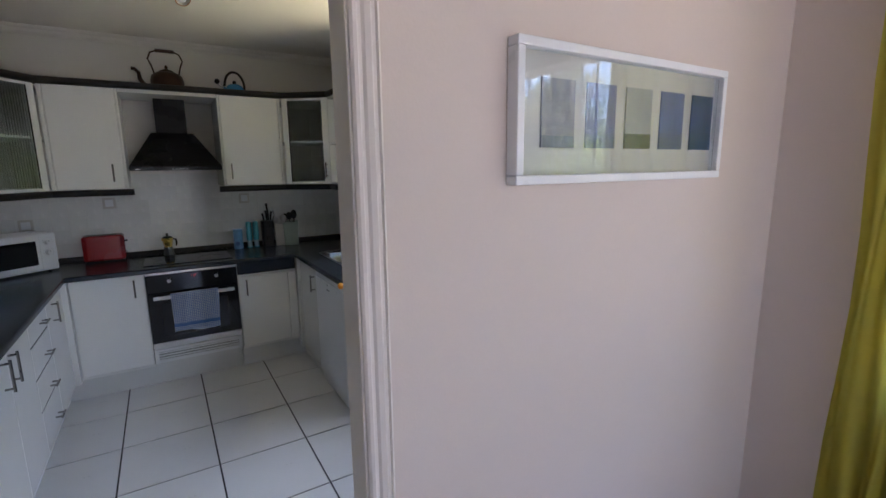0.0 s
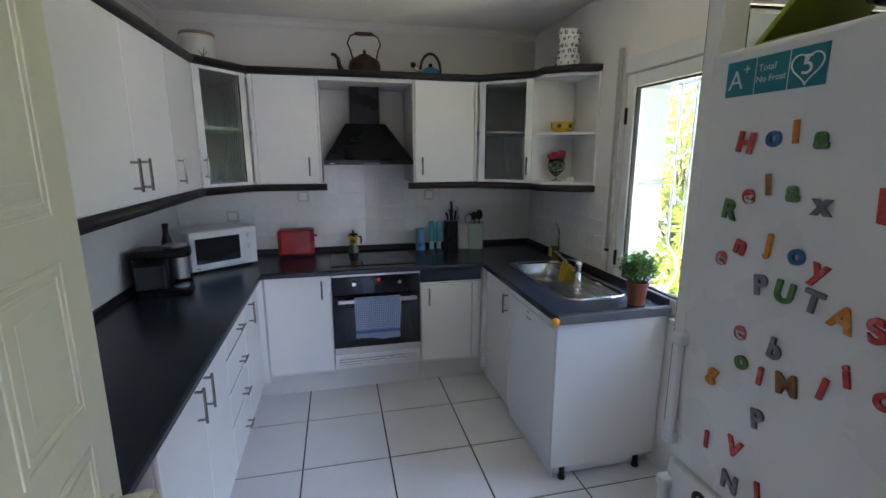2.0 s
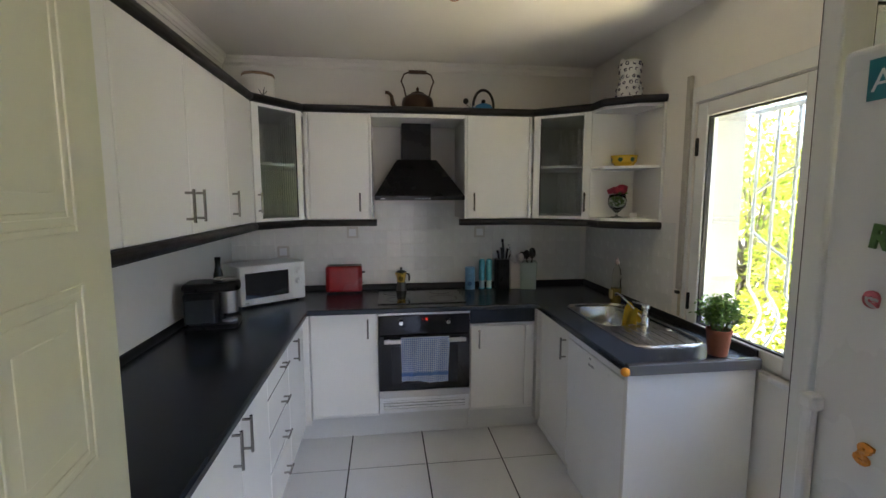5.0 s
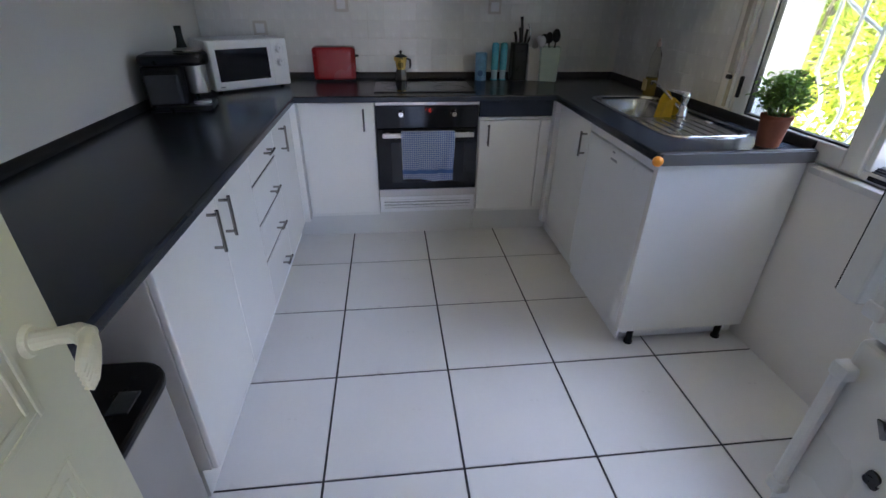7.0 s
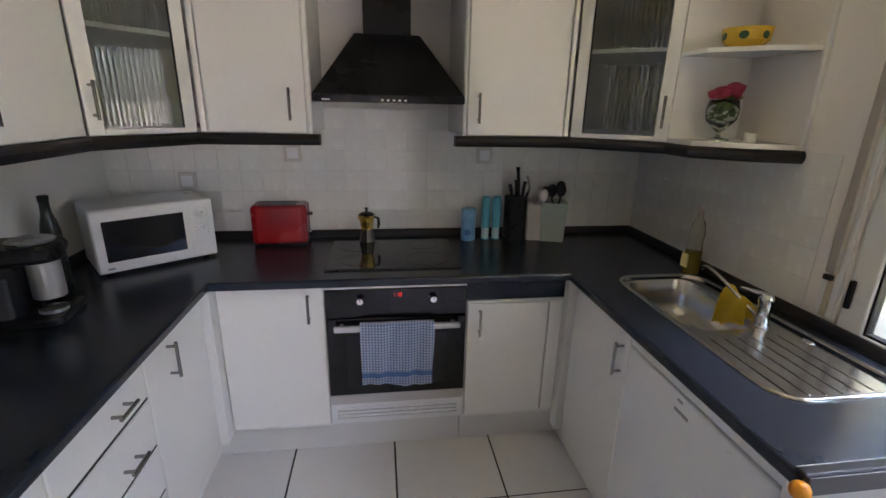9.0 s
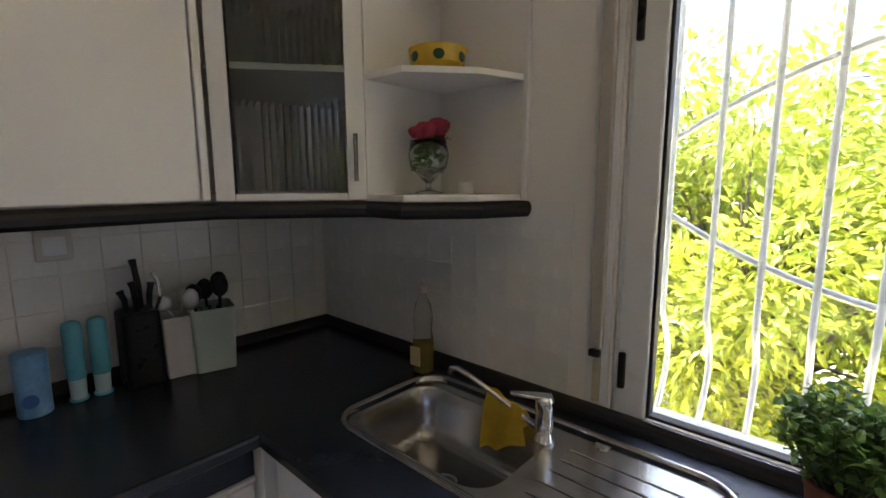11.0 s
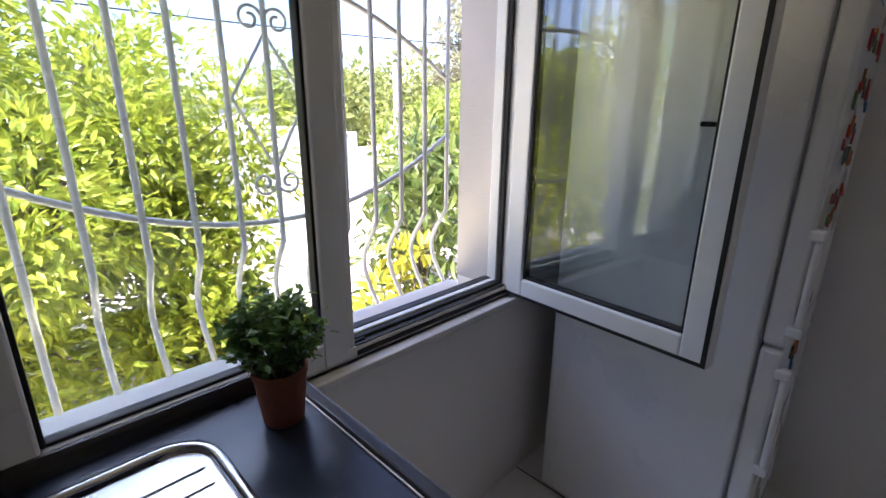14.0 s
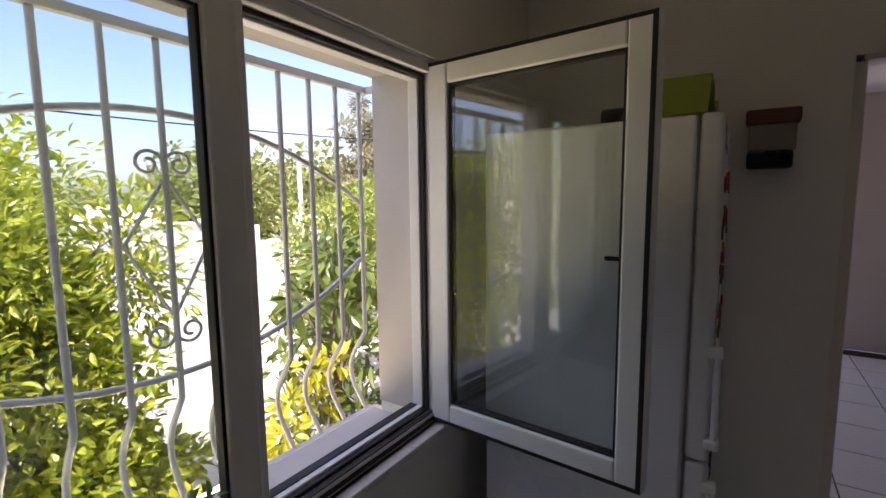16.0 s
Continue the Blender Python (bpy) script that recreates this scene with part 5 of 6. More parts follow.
for i in range(NU + 1):
    u = i / NU
    row = []
    for j in range(NV + 1):
        s = j / NV
        fold = 0.004 * math.sin(u * 17 + 1.2 * s) + 0.003 * math.sin(u * 31 + 4 * s)
        if s < 0.12:
            y, z = -0.0405 + 0.004, 0.175 + 0.11 * s / 0.12
            y, z = -0.036, 0.19 + 0.094 * s / 0.12
        elif s < 0.2:
            a = (s - 0.12) / 0.08 * math.pi
            y, z = -0.0515 + 0.0155 * math.cos(a), 0.284 + 0.010 * math.sin(a)
        else:
            y, z = -0.067 - 0.006 * (s - 0.2) + fold, 0.284 * (1 - (s - 0.2) / 0.8) + (0.010 * (1 - u) + 0.006 * math.sin(7 * u)) * (s - 0.2) / 0.8
        row.append(bm.verts.new((-0.150 + 0.302 * u + 0.006 * math.sin(5 * s) * (u - 0.3), y, z)))
    grid.append(row)
for i in range(NU):
    for j in range(NV):
        bm.faces.new((grid[i][j], grid[i + 1][j], grid[i + 1][j + 1], grid[i][j + 1]))
bmesh.ops.solidify(bm, geom=list(bm.faces), thickness=0.002)
tw = link_mesh("tea_towel", bm, M_towel, True)
tw.matrix_basis = pose(0.182, YF, 0.402)
tagged(tw, "blue and white checked tea towel hung on the oven handle", "tea towel")

# sockets on the back wall
M_plate = surf("ivory_switch_plate", (0.60, 0.57, 0.52), 0.4, var=0.03, bump=0.004)
for x, z in ((-0.80, 1.178), (-0.298, 1.315), (0.665, 1.310)):
    so = thing("wall_socket", (x, YB - 0.004, z), "white wall socket plate on the tiles", "socket", "sockets on the back wall")
    part("plate", boxes((x - 0.042, x + 0.042, YB - 0.015, YB - 0.0045, z - 0.042, z + 0.042), bevel=0.006), M_plate, so)
    part("insert", boxes((x - 0.026, x + 0.026, YB - 0.0185, YB - 0.0152, z - 0.026, z + 0.026), bevel=0.003), M_white, so)

# ---- on top of the wall cabinets, and on the corner shelf ----
M_copper = surf("tarnished_copper", (0.075, 0.045, 0.033), 0.38, 0.9, var=0.2, scale=14, bump=0.02, stain=0.5, stain_col=(0.06, 0.04, 0.03))
ZC = UZ1 + 0.002
kt = thing("copper_kettle", (0.17, 4.08, ZC), "tarnished copper kettle with a tall loop handle", "kettle")
bm = bmesh.new()
lathe(bm, [(0.0, 0.0), (0.098, 0.0), (0.102, 0.006), (0.100, 0.085), (0.092, 0.115), (0.060, 0.135), (0.042, 0.142), (0.040, 0.148), (0.015, 0.156), (0.008, 0.160), (0.010, 0.172), (0.005, 0.182), (0.0, 0.184)], (0.17, 4.08, ZC), n=32)
part("body", bm, M_copper, kt, smooth=True)
bm = bmesh.new()
tube(bm, [(0.08, 4.08, ZC + 0.03), (0.035, 4.08, ZC + 0.045), (0.012, 4.08, ZC + 0.085), (0.008, 4.08, ZC + 0.125), (-0.012, 4.08, ZC + 0.145), (-0.032, 4.08, ZC + 0.148)], [0.022, 0.018, 0.014, 0.011, 0.010, 0.011], 12)
part("spout", bm, M_copper, kt, smooth=True)
bm = bmesh.new()
tube(bm, [(0.098, 4.08, ZC + 0.122), (0.085, 4.08, ZC + 0.175), (0.068, 4.08, ZC + 0.215), (0.085, 4.08, ZC + 0.255), (0.115, 4.08, ZC + 0.268), (0.225, 4.08, ZC + 0.268), (0.255, 4.08, ZC + 0.255), (0.272, 4.08, ZC + 0.215), (0.255, 4.08, ZC + 0.175), (0.242, 4.08, ZC + 0.122)], 0.005, 8)
h = part("loop_handle", bm, M_copper, kt, smooth=True)
bm = bmesh.new()
rod(bm, (0.115, 4.08, ZC + 0.270), (0.225, 4.08, ZC + 0.270), 0.011, n=14)
part("grip", bm, surf("dark_wood_grip", (0.06, 0.03, 0.018), 0.5, var=0.2, bump=0.03), h, "dark wooden grip")
kt.matrix_basis = pose(0.175, 4.08, ZC) @ Matrix.Diagonal((1.08, 1.08, 1.12, 1))
M_bluek = surf("blue_kettle_enamel", (0.06, 0.26, 0.55), 0.2, var=0.04, bump=0.003)
bk = thing("blue_kettle", (0.612, 4.08, ZC), "small blue enamel kettle with a black handle", "kettle")
bm = bmesh.new()
lathe(bm, [(0.0, 0.0), (0.070, 0.0), (0.074, 0.008), (0.066, 0.050), (0.046, 0.078), (0.025, 0.088), (0.0, 0.090)], (0.612, 4.08, ZC), n=28)
part("body", bm, M_bluek, bk, smooth=True)
bm = bmesh.new()
bmesh.ops.create_uvsphere(bm, u_segments=14, v_segments=8, radius=0.013, matrix=Matrix.Translation((0.612, 4.08, ZC + 0.100)))
part("lid_knob", bm, M_black, bk, smooth=True)
bm = bmesh.new()
tube(bm, [(0.612 + 0.062 * math.cos(a), 4.08, ZC + 0.075 + 0.090 * math.sin(a)) for a in [radians(-15 + 15 * k) for k in range(14)]], [0.008] * 14, 10)
part("handle", bm, M_black, bk, smooth=True)
bm = bmesh.new()
tube(bm, [(0.55, 4.08, ZC + 0.05), (0.525, 4.08, ZC + 0.075), (0.512, 4.08, ZC + 0.092)], [0.016, 0.013, 0.012], 12)
part("spout", bm, M_chrome, bk, smooth=True)
bm = bmesh.new()
bmesh.ops.create_uvsphere(bm, u_segments=14, v_segments=8, radius=0.017, matrix=Matrix.Translation((0.505, 4.08, ZC + 0.100)))
part("whistle", bm, M_black, bk, smooth=True)
bk.matrix_basis = pose(0.632, 4.08, ZC) @ Matrix.Diagonal((1.15, 1.15, 1.2, 1))
M_enam = surf("cream_stoneware", (0.70, 0.67, 0.60), 0.35, var=0.05, scale=8, bump=0.01)
cr = thing("stoneware_crock", (-0.855, 3.93, ZC), "cream stoneware crock with a painted twig", "crock")
bm = bmesh.new()
lathe(bm, [(0.0, 0.0), (0.085, 0.0), (0.094, 0.01), (0.096, 0.18), (0.092, 0.205), (0.088, 0.205), (0.088, 0.19), (0.0, 0.188)], (-0.855, 3.93, ZC), n=32)
part("pot", bm, M_enam, cr, smooth=False)
bm = bmesh.new()
lathe(bm, [(0.094, 0.200), (0.098, 0.206), (0.092, 0.218), (0.0, 0.226)], (-0.855, 3.93, ZC), n=32)
part("lid", bm, surf("brown_cork_lid", (0.28, 0.19, 0.12), 0.85, var=0.2, scale=30, bump=0.08), cr, "brown lid")
bm = bmesh.new()
for da, dz in ((0.0, 0.0), (0.25, 0.03), (-0.25, 0.035), (0.3, -0.03), (-0.3, -0.03), (0.1, 0.05), (-0.12, -0.05)):
    a0 = radians(-62)
    p0 = (-0.855 + 0.0975 * math.cos(a0), 3.93 + 0.0975 * math.sin(a0), ZC + 0.075)
    p1 = (-0.855 + 0.0985 * math.cos(a0 + da), 3.93 + 0.0985 * math.sin(a0 + da), ZC + 0.075 + dz)
    if da or dz:
        tube(bm, [p0, p1], 0.0022, 5)
part("painted_twig", bm, M_black, cr, "dark painted twig")
cr.matrix_basis = pose(-0.825, 3.935, ZC)
M_blk = surf("blue_white_glaze", (0.74, 0.74, 0.72), 0.2, var=0.03, bump=0.004)
ow = thing("patterned_jug", (1.415, 3.53, ZC), "white patterned pottery jug with dark blue painting", "jug")
bm = bmesh.new()
lathe(bm, [(0.0, 0.0), (0.058, 0.0), (0.062, 0.012), (0.066, 0.05), (0.060, 0.10), (0.046, 0.14), (0.044, 0.16), (0.053, 0.195), (0.055, 0.225), (0.050, 0.240), (0.044, 0.240), (0.044, 0.20), (0.0, 0.19)], (1.415, 3.53, ZC), n=28)
box(bm, 1.355, 1.375, 3.515, 3.530, ZC + 0.222, ZC + 0.25, 0.004)
part("jug", bm, M_blk, ow, smooth=False)
M_navy = surf("dark_blue_paint", (0.06, 0.055, 0.10), 0.3, bump=0)
rnd = random.Random(4)
PROF = ((0.0, 0.058), (0.012, 0.062), (0.05, 0.066), (0.10, 0.060), (0.14, 0.046), (0.16, 0.044), (0.195, 0.053), (0.225, 0.055), (0.24, 0.050))
for row in range(7):
    zz = 0.022 + 0.033 * row
    rr = next(ra + (rb - ra) * (zz - za) / (zb - za) for (za, ra), (zb, rb) in zip(PROF, PROF[1:]) if za <= zz <= zb)
    for k in range(11):
        a = 2 * math.pi * (k + 0.5 * (row % 2) + rnd.uniform(-0.12, 0.12)) / 11
        c0 = Vector((1.415 + (rr + 0.0010) * math.cos(a), 3.53 + (rr + 0.0010) * math.sin(a), ZC + zz))
        tang = Vector((-math.sin(a), math.cos(a), 0))
        sz, tilt = rnd.uniform(0.006, 0.011), rnd.uniform(0, 3.1)
        turn = 2 * math.pi * rnd.choice((0.55, 0.8, 1.3))
        pts = []
        for q in range(9):
            ang, rad = tilt + turn * q / 8, sz * (1 - 0.07 * q)
            pts.append(c0 + tang * rad * math.cos(ang) + Vector((0, 0, 1.15 * rad * math.sin(ang))))
        bm = bmesh.new()
        tube(bm, pts, [0.0012, 0.0022, 0.0028, 0.003, 0.0028, 0.0024, 0.002, 0.0016, 0.001], 5)
        part("painted_scroll", bm, M_navy, ow, "dark blue painted scroll")
bm = bmesh.new()
tube(bm, [(1.452, 3.555, ZC + 0.225), (1.482, 3.575, ZC + 0.228), (1.492, 3.582, ZC + 0.19), (1.478, 3.572, ZC + 0.13), (1.468, 3.565, ZC + 0.10)], 0.008, 8)
part("handle", bm, M_blk, ow, smooth=True)
ow.matrix_basis = pose(1.400, 3.53, ZC) @ Matrix.Diagonal((1.18, 1.18, 1.08, 1))
M_yel = surf("yellow_glaze", (0.72, 0.47, 0.04), 0.22, var=0.06, bump=0.004)
ZS = 1.7605
yb = thing("yellow_bowl", (1.425, 3.55, ZS), "yellow glazed bowl with green painted spots", "bowl")
bm = bmesh.new()
lathe(bm, [(0.0, 0.0), (0.034, 0.0), (0.036, 0.004), (0.052, 0.025), (0.057, 0.062), (0.054, 0.062), (0.048, 0.028), (0.0, 0.010)], (1.425, 3.55, ZS), n=28)
part("bowl", bm, M_yel, yb, smooth=False)
for a in (170, 225, 280):
    bm = bmesh.new()
    ar = radians(a)
    bmesh.ops.create_icosphere(bm, subdivisions=2, radius=1, matrix=Matrix.Translation((1.425 + 0.054 * math.cos(ar), 3.55 + 0.054 * math.sin(ar), ZS + 0.038)) @ Matrix.Rotation(ar, 4, "Z") @ Matrix.Diagonal((0.002, 0.011, 0.013, 1)))
    part("painted_spot", bm, surf("dark_green_paint", (0.03, 0.09, 0.03), 0.4, bump=0), yb, "dark green painted spot")
yb.matrix_basis = pose(1.40, 3.555, ZS) @ Matrix.Diagonal((1.38, 1.38, 1.08, 1))
ZV = UZ0 + 0.0185
vs_ = thing("rose_vase", (1.372, 3.572, ZV), "glass goblet holding red roses", "vase")
bm = bmesh.new()
lathe(bm, [(0.0, 0.0), (0.036, 0.0), (0.035, 0.004), (0.008, 0.010), (0.006, 0.026), (0.022, 0.038), (0.048, 0.066), (0.053, 0.098), (0.046, 0.132), (0.044, 0.132), (0.050, 0.098), (0.045, 0.068), (0.0, 0.043)], (1.372, 3.572, ZV), n=28)
part("goblet", bm, glass("vase_glass", (0.85, 0.92, 0.85), 0.02), vs_, "clear glass goblet", smooth=True)
rnd = random.Random(8)
sp = [((1.372 + rnd.gauss(0, 0.018), 3.572 + rnd.gauss(0, 0.018), ZV + rnd.uniform(0.055, 0.14)), (rnd.uniform(-1, 1), rnd.uniform(-1, 1), rnd.uniform(-0.2, 0.8)), 0.03, 0.016, rnd.uniform(-1, 1)) for k in range(60)]
leaves("leaves", sp, M_basil, vs_, "dark green rose leaves")
M_rose = surf("red_petals", (0.34, 0.03, 0.06), 0.6, var=0.25, scale=60, bump=0.02)
for x, y, z, r in ((-0.022, -0.01, 0.155, 0.024), (0.018, -0.018, 0.165, 0.027), (0.0, 0.02, 0.150, 0.022), (0.035, 0.004, 0.148, 0.022), (-0.045, 0.0, 0.148, 0.018)):
    bm = bmesh.new()
    lathe(bm, [(0.0, -0.75 * r), (0.55 * r, -0.65 * r), (0.95 * r, -0.1 * r), (1.08 * r, 0.45 * r), (0.92 * r, 0.48 * r), (0.70 * r, -0.1 * r), (0.74 * r, 0.62 * r), (0.60 * r, 0.64 * r), (0.44 * r, 0.0), (0.46 * r, 0.72 * r), (0.33 * r, 0.74 * r), (0.2 * r, 0.2 * r), (0.18 * r, 0.78 * r), (0.0, 0.74 * r)], (1.372 + x, 3.572 + y, ZV + z), n=20)
    for v in bm.verts:
        a = math.atan2(v.co.y - 3.572 - y, v.co.x - 1.372 - x)
        h = v.co.z - ZV - z
        w = 1 + 0.16 * math.sin(5 * a + 9 * h / r) + 0.05 * math.sin(11 * a)
        v.co.x, v.co.y = 1.372 + x + (v.co.x - 1.372 - x) * w, 3.572 + y + (v.co.y - 3.572 - y) * w
        v.co.z += 0.10 * r * math.sin(4 * a + 2)
    part("rose", bm, M_rose, vs_, "red rose bloom", smooth=True)
vs_.matrix_basis = pose(1.372, 3.565, ZV) @ Matrix.Diagonal((1.05, 1.05, 1.08, 1))
bm = bmesh.new()
lathe(bm, [(0.0, 0.0), (0.020, 0.0), (0.021, 0.030), (0.018, 0.030), (0.017, 0.012), (0.0, 0.012)], (1.435, 3.485, ZV), n=20)
tagged(part("candle_cup", bm, M_ware), "small white candle cup on the shelf", "candle")

# ceiling lamp with three spots
M_lampcu = surf("coppery_lamp_trim", (0.48, 0.25, 0.14), 0.3, 0.9, var=0.08, bump=0.005)
M_lampw = surf("white_lamp_enamel", (0.76, 0.74, 0.70), 0.35, bump=0.004)
CX, CY = 0.155, 2.905
cl = thing("ceiling_spotlight", (CX, CY, H), "white ceiling light with three swivelling spots", "ceiling light")
bm = bmesh.new()
lathe(bm, [(0.0, 0.0), (0.135, 0.0), (0.135, -0.010), (0.120, -0.024), (0.06, -0.034), (0.0, -0.036)], (CX, CY, H - 0.0005), n=40)
part("ceiling_plate", bm, M_lampw, cl, smooth=True)
for dx, dy, tx, ty in ((-0.07, -0.02, -0.25, -0.55), (0.01, -0.06, 0.55, 0.45), (0.085, 0.02, 0.25, -0.8)):
    bm = bmesh.new()
    a = Vector((CX + dx, CY + dy, H - 0.034))
    b = a + Vector((0, 0, -0.045))
    rod(bm, a, b, 0.005, n=8)
    arm = part("spot_arm", bm, M_lampcu, cl, "coppery spot arm")
    d = Vector((tx, ty, -0.75)).normalized()
    bm = bmesh.new()
    m = Matrix.Translation(b - d * 0.030) @ d.to_track_quat("Z", "Y").to_matrix().to_4x4()
    lathe(bm, [(0.0, -0.018), (0.018, -0.016), (0.026, 0.004), (0.030, 0.030), (0.038, 0.072), (0.036, 0.074), (0.030, 0.050), (0.0, 0.046)], n=24, m=m)
    part("spot_shade", bm, M_lampw, cl, smooth=True)
    bm = bmesh.new()
    lathe(bm, [(0.0365, 0.071), (0.0395, 0.074), (0.0365, 0.077), (0.034, 0.074)], n=24, m=m)
    part("spot_rim", bm, M_lampcu, cl, "coppery rim", smooth=True)
    bm = bmesh.new()
    lathe(bm, [(0.030, 0.052), (0.022, 0.066), (0.0, 0.070)], n=20, m=m)
    part("bulb", bm, M_white, cl, smooth=True)

# pedal bin under the end of the worktop
M_binst = surf("brushed_bin_steel", (0.46, 0.45, 0.43), 0.38, 1.0, var=0.08, scale=6, fine=300, bump=0.012, dist=0.0005)
pb = thing("pedal_bin", (-0.72, 1.80, 0), "steel pedal bin with a black lid under the worktop", "bin")
out = rounded(-0.88, -0.560, 1.640, 1.955, 0.07)
bm = bmesh.new()
prism(bm, out, 0.02, 0.575, 0.006)
part("steel_body", bm, M_binst, pb)
bm = bmesh.new()
prism(bm, rounded(-0.885, -0.553, 1.634, 1.961, 0.075), 0.577, 0.602, 0.008)
part("lid", bm, M_black, pb, "black plastic lid")
part("lid_catch", boxes((-0.62, -0.58, 1.80, 1.86, 0.6022, 0.608), bevel=0.002), M_smoke, pb)
bm = bmesh.new()
prism(bm, rounded(-0.875, -0.565, 1.645, 1.950, 0.07), 0.0, 0.0195)
part("base", bm, M_black, pb)
pb.matrix_basis = pb.matrix_basis @ Matrix.Diagonal((1.08, 1.0, 1.05, 1))
part("pedal", boxes((-0.558, -0.50, 1.77, 1.83, 0.02, 0.03), bevel=0.004), M_black, pb)

# ---- fridge with letters ----
FX, FY0, FY1, FZ = 0.730, 1.020, 1.620, 1.825
fr = thing("fridge_freezer", (1.03, 1.32, 0), "tall white fridge freezer covered in letter magnets", "fridge")
part("cabinet", boxes((FX + 0.062, 1.40, FY0, FY1, 0.03, FZ - 0.004), bevel=0.008), M_fridge, fr)
d1 = part("fridge_door", boxes((FX, FX + 0.055, FY0, FY1 - 0.006, 0.892, FZ), bevel=0.012, seg=3), M_fridge, fr)
d2 = part("freezer_door", boxes((FX, FX + 0.055, FY0, FY1 - 0.006, 0.06, 0.884), bevel=0.012, seg=3), M_fridge, fr)
part("door_seal", boxes((FX + 0.056, FX + 0.0615, FY0 + 0.01, FY1 - 0.012, 0.07, FZ - 0.01)), M_grey, fr, "grey door seal")
for z0, z1, dd in ((0.930, 1.215, d1), (0.50, 0.835, d2)):
    bm = boxes((FX - 0.020, FX - 0.003, FY1 - 0.030, FY1 - 0.004, z0, z1), bevel=0.007)
    for z in (z0, z1 - 0.03):
        box(bm, FX - 0.024, FX + 0.012, FY1 - 0.034, FY1 - 0.001, z, z + 0.03, 0.007)
    part("door_handle", bm, M_white, dd, "white bar handle")
for x in (FX + 0.08, 1.36):
    for y in (FY0 + 0.05, FY1 - 0.05):
        bm = bmesh.new()
        rod(bm, (x, y, 0.0), (x, y, 0.031), 0.018)
        part("foot", bm, M_black, fr)
M_teal = surf("teal_sticker", (0.02, 0.20, 0.24), 0.4, var=0.05, bump=0)
M_stw = surf("white_sticker_print", (0.75, 0.78, 0.78), 0.4, bump=0)
stk = thing("energy_sticker", (FX, 1.47, 1.765), "teal energy rating sticker strip on the fridge door", "sticker")
yaw = Euler((radians(90), 0, radians(-90))).to_matrix().to_4x4()
part("strip", boxes((FX - 0.0015, FX - 0.0003, 1.367, 1.565, 1.733, 1.799)), M_teal, stk)
for y in (1.4995, 1.433):
    part("divider", boxes((FX - 0.002, FX - 0.0016, y - 0.0008, y + 0.0008, 1.733, 1.799)), M_stw, stk)
for tx, sz, y, z in (("A", 0.050, 1.542, 1.762), ("+", 0.028, 1.519, 1.780), ("Total", 0.017, 1.476, 1.778), ("No Frost", 0.016, 1.467, 1.758), ("5", 0.046, 1.400, 1.768)):
    part("lettering", letters(tx, sz, 0.0002, Matrix.Translation((FX - 0.0019, y, z)) @ yaw), M_stw, stk, "white printed lettering")
bm = bmesh.new()
heart = []
for k in range(36):
    a = 2 * math.pi * k / 36
    heart.append((FX - 0.0018, 1.401 - 0.00175 * 16 * math.sin(a) ** 3, 1.766 + 0.00175 * (13 * math.cos(a) - 5 * math.cos(2 * a) - 2 * math.cos(3 * a) - math.cos(4 * a))))
tube(bm, heart, 0.0014, 6, closed=True)
part("heart_print", bm, M_stw, stk, "white printed heart outline")
INK = {"red": (0.45, 0.05, 0.05), "blue": (0.05, 0.16, 0.34), "orange": (0.62, 0.24, 0.03), "green": (0.10, 0.20, 0.07), "brown": (0.30, 0.15, 0.06), "grey": (0.20, 0.22, 0.24), "pink": (0.55, 0.14, 0.18), "black": (0.03, 0.03, 0.035)}
inks = {k: surf(k + "_magnet_foam", v, 0.7, var=0.35, scale=70, fine=300, bump=0.03, stain=0.65, stain_col=tuple(min(0.8, c + 0.42) for c in v)) for k, v in INK.items()}
MAGNETS = (("H", "red", 1.500, 1.642), ("o", "blue", 1.442, 1.653), ("l", "orange", 1.401, 1.658), ("a", "green", 1.355, 1.648), ("R", "green", 1.518, 1.511), ("e", "red", 1.478, 1.546),
           ("l", "brown", 1.439, 1.565), ("a", "green", 1.390, 1.558), ("x", "grey", 1.338, 1.540), ("e", "pink", 1.522, 1.415), ("n", "red", 1.480, 1.445), ("j", "orange", 1.420, 1.460),
           ("o", "blue", 1.366, 1.450), ("y", "red", 1.323, 1.433), ("P", "grey", 1.426, 1.377), ("U", "green", 1.378, 1.377), ("T", "grey", 1.326, 1.376), ("A", "orange", 1.277, 1.363), ("S", "red", 1.228, 1.361))
MORE = (("D", "red", 1.222, 1.661), ("r", "red", 1.172, 1.641), ("b", "red", 1.241, 1.545), ("o", "blue", 1.203, 1.523), ("o", "blue", 1.160, 1.506), ("e", "pink", 1.455, 1.276), ("g", "orange", 1.507, 1.160),
        ("o", "green", 1.444, 1.217), ("i", "red", 1.400, 1.205), ("b", "grey", 1.379, 1.267), ("M", "brown", 1.348, 1.212), ("l", "red", 1.288, 1.236), ("i", "red", 1.256, 1.275), ("o", "red", 1.201, 1.266),
        ("l", "red", 1.501, 1.001), ("V", "red", 1.432, 1.027), ("N", "grey", 1.432, 0.946), ("O", "black", 1.499, 0.843), ("M", "orange", 1.447, 0.837), ("v", "grey", 1.513, 0.779), ("A", "red", 1.398, 0.821), ("E", "blue", 1.438, 0.783), ("a", "black", 1.489, 0.693), ("P", "grey", 1.392, 1.116), ("L", "red", 1.363, 0.973))
rnd = random.Random(21)
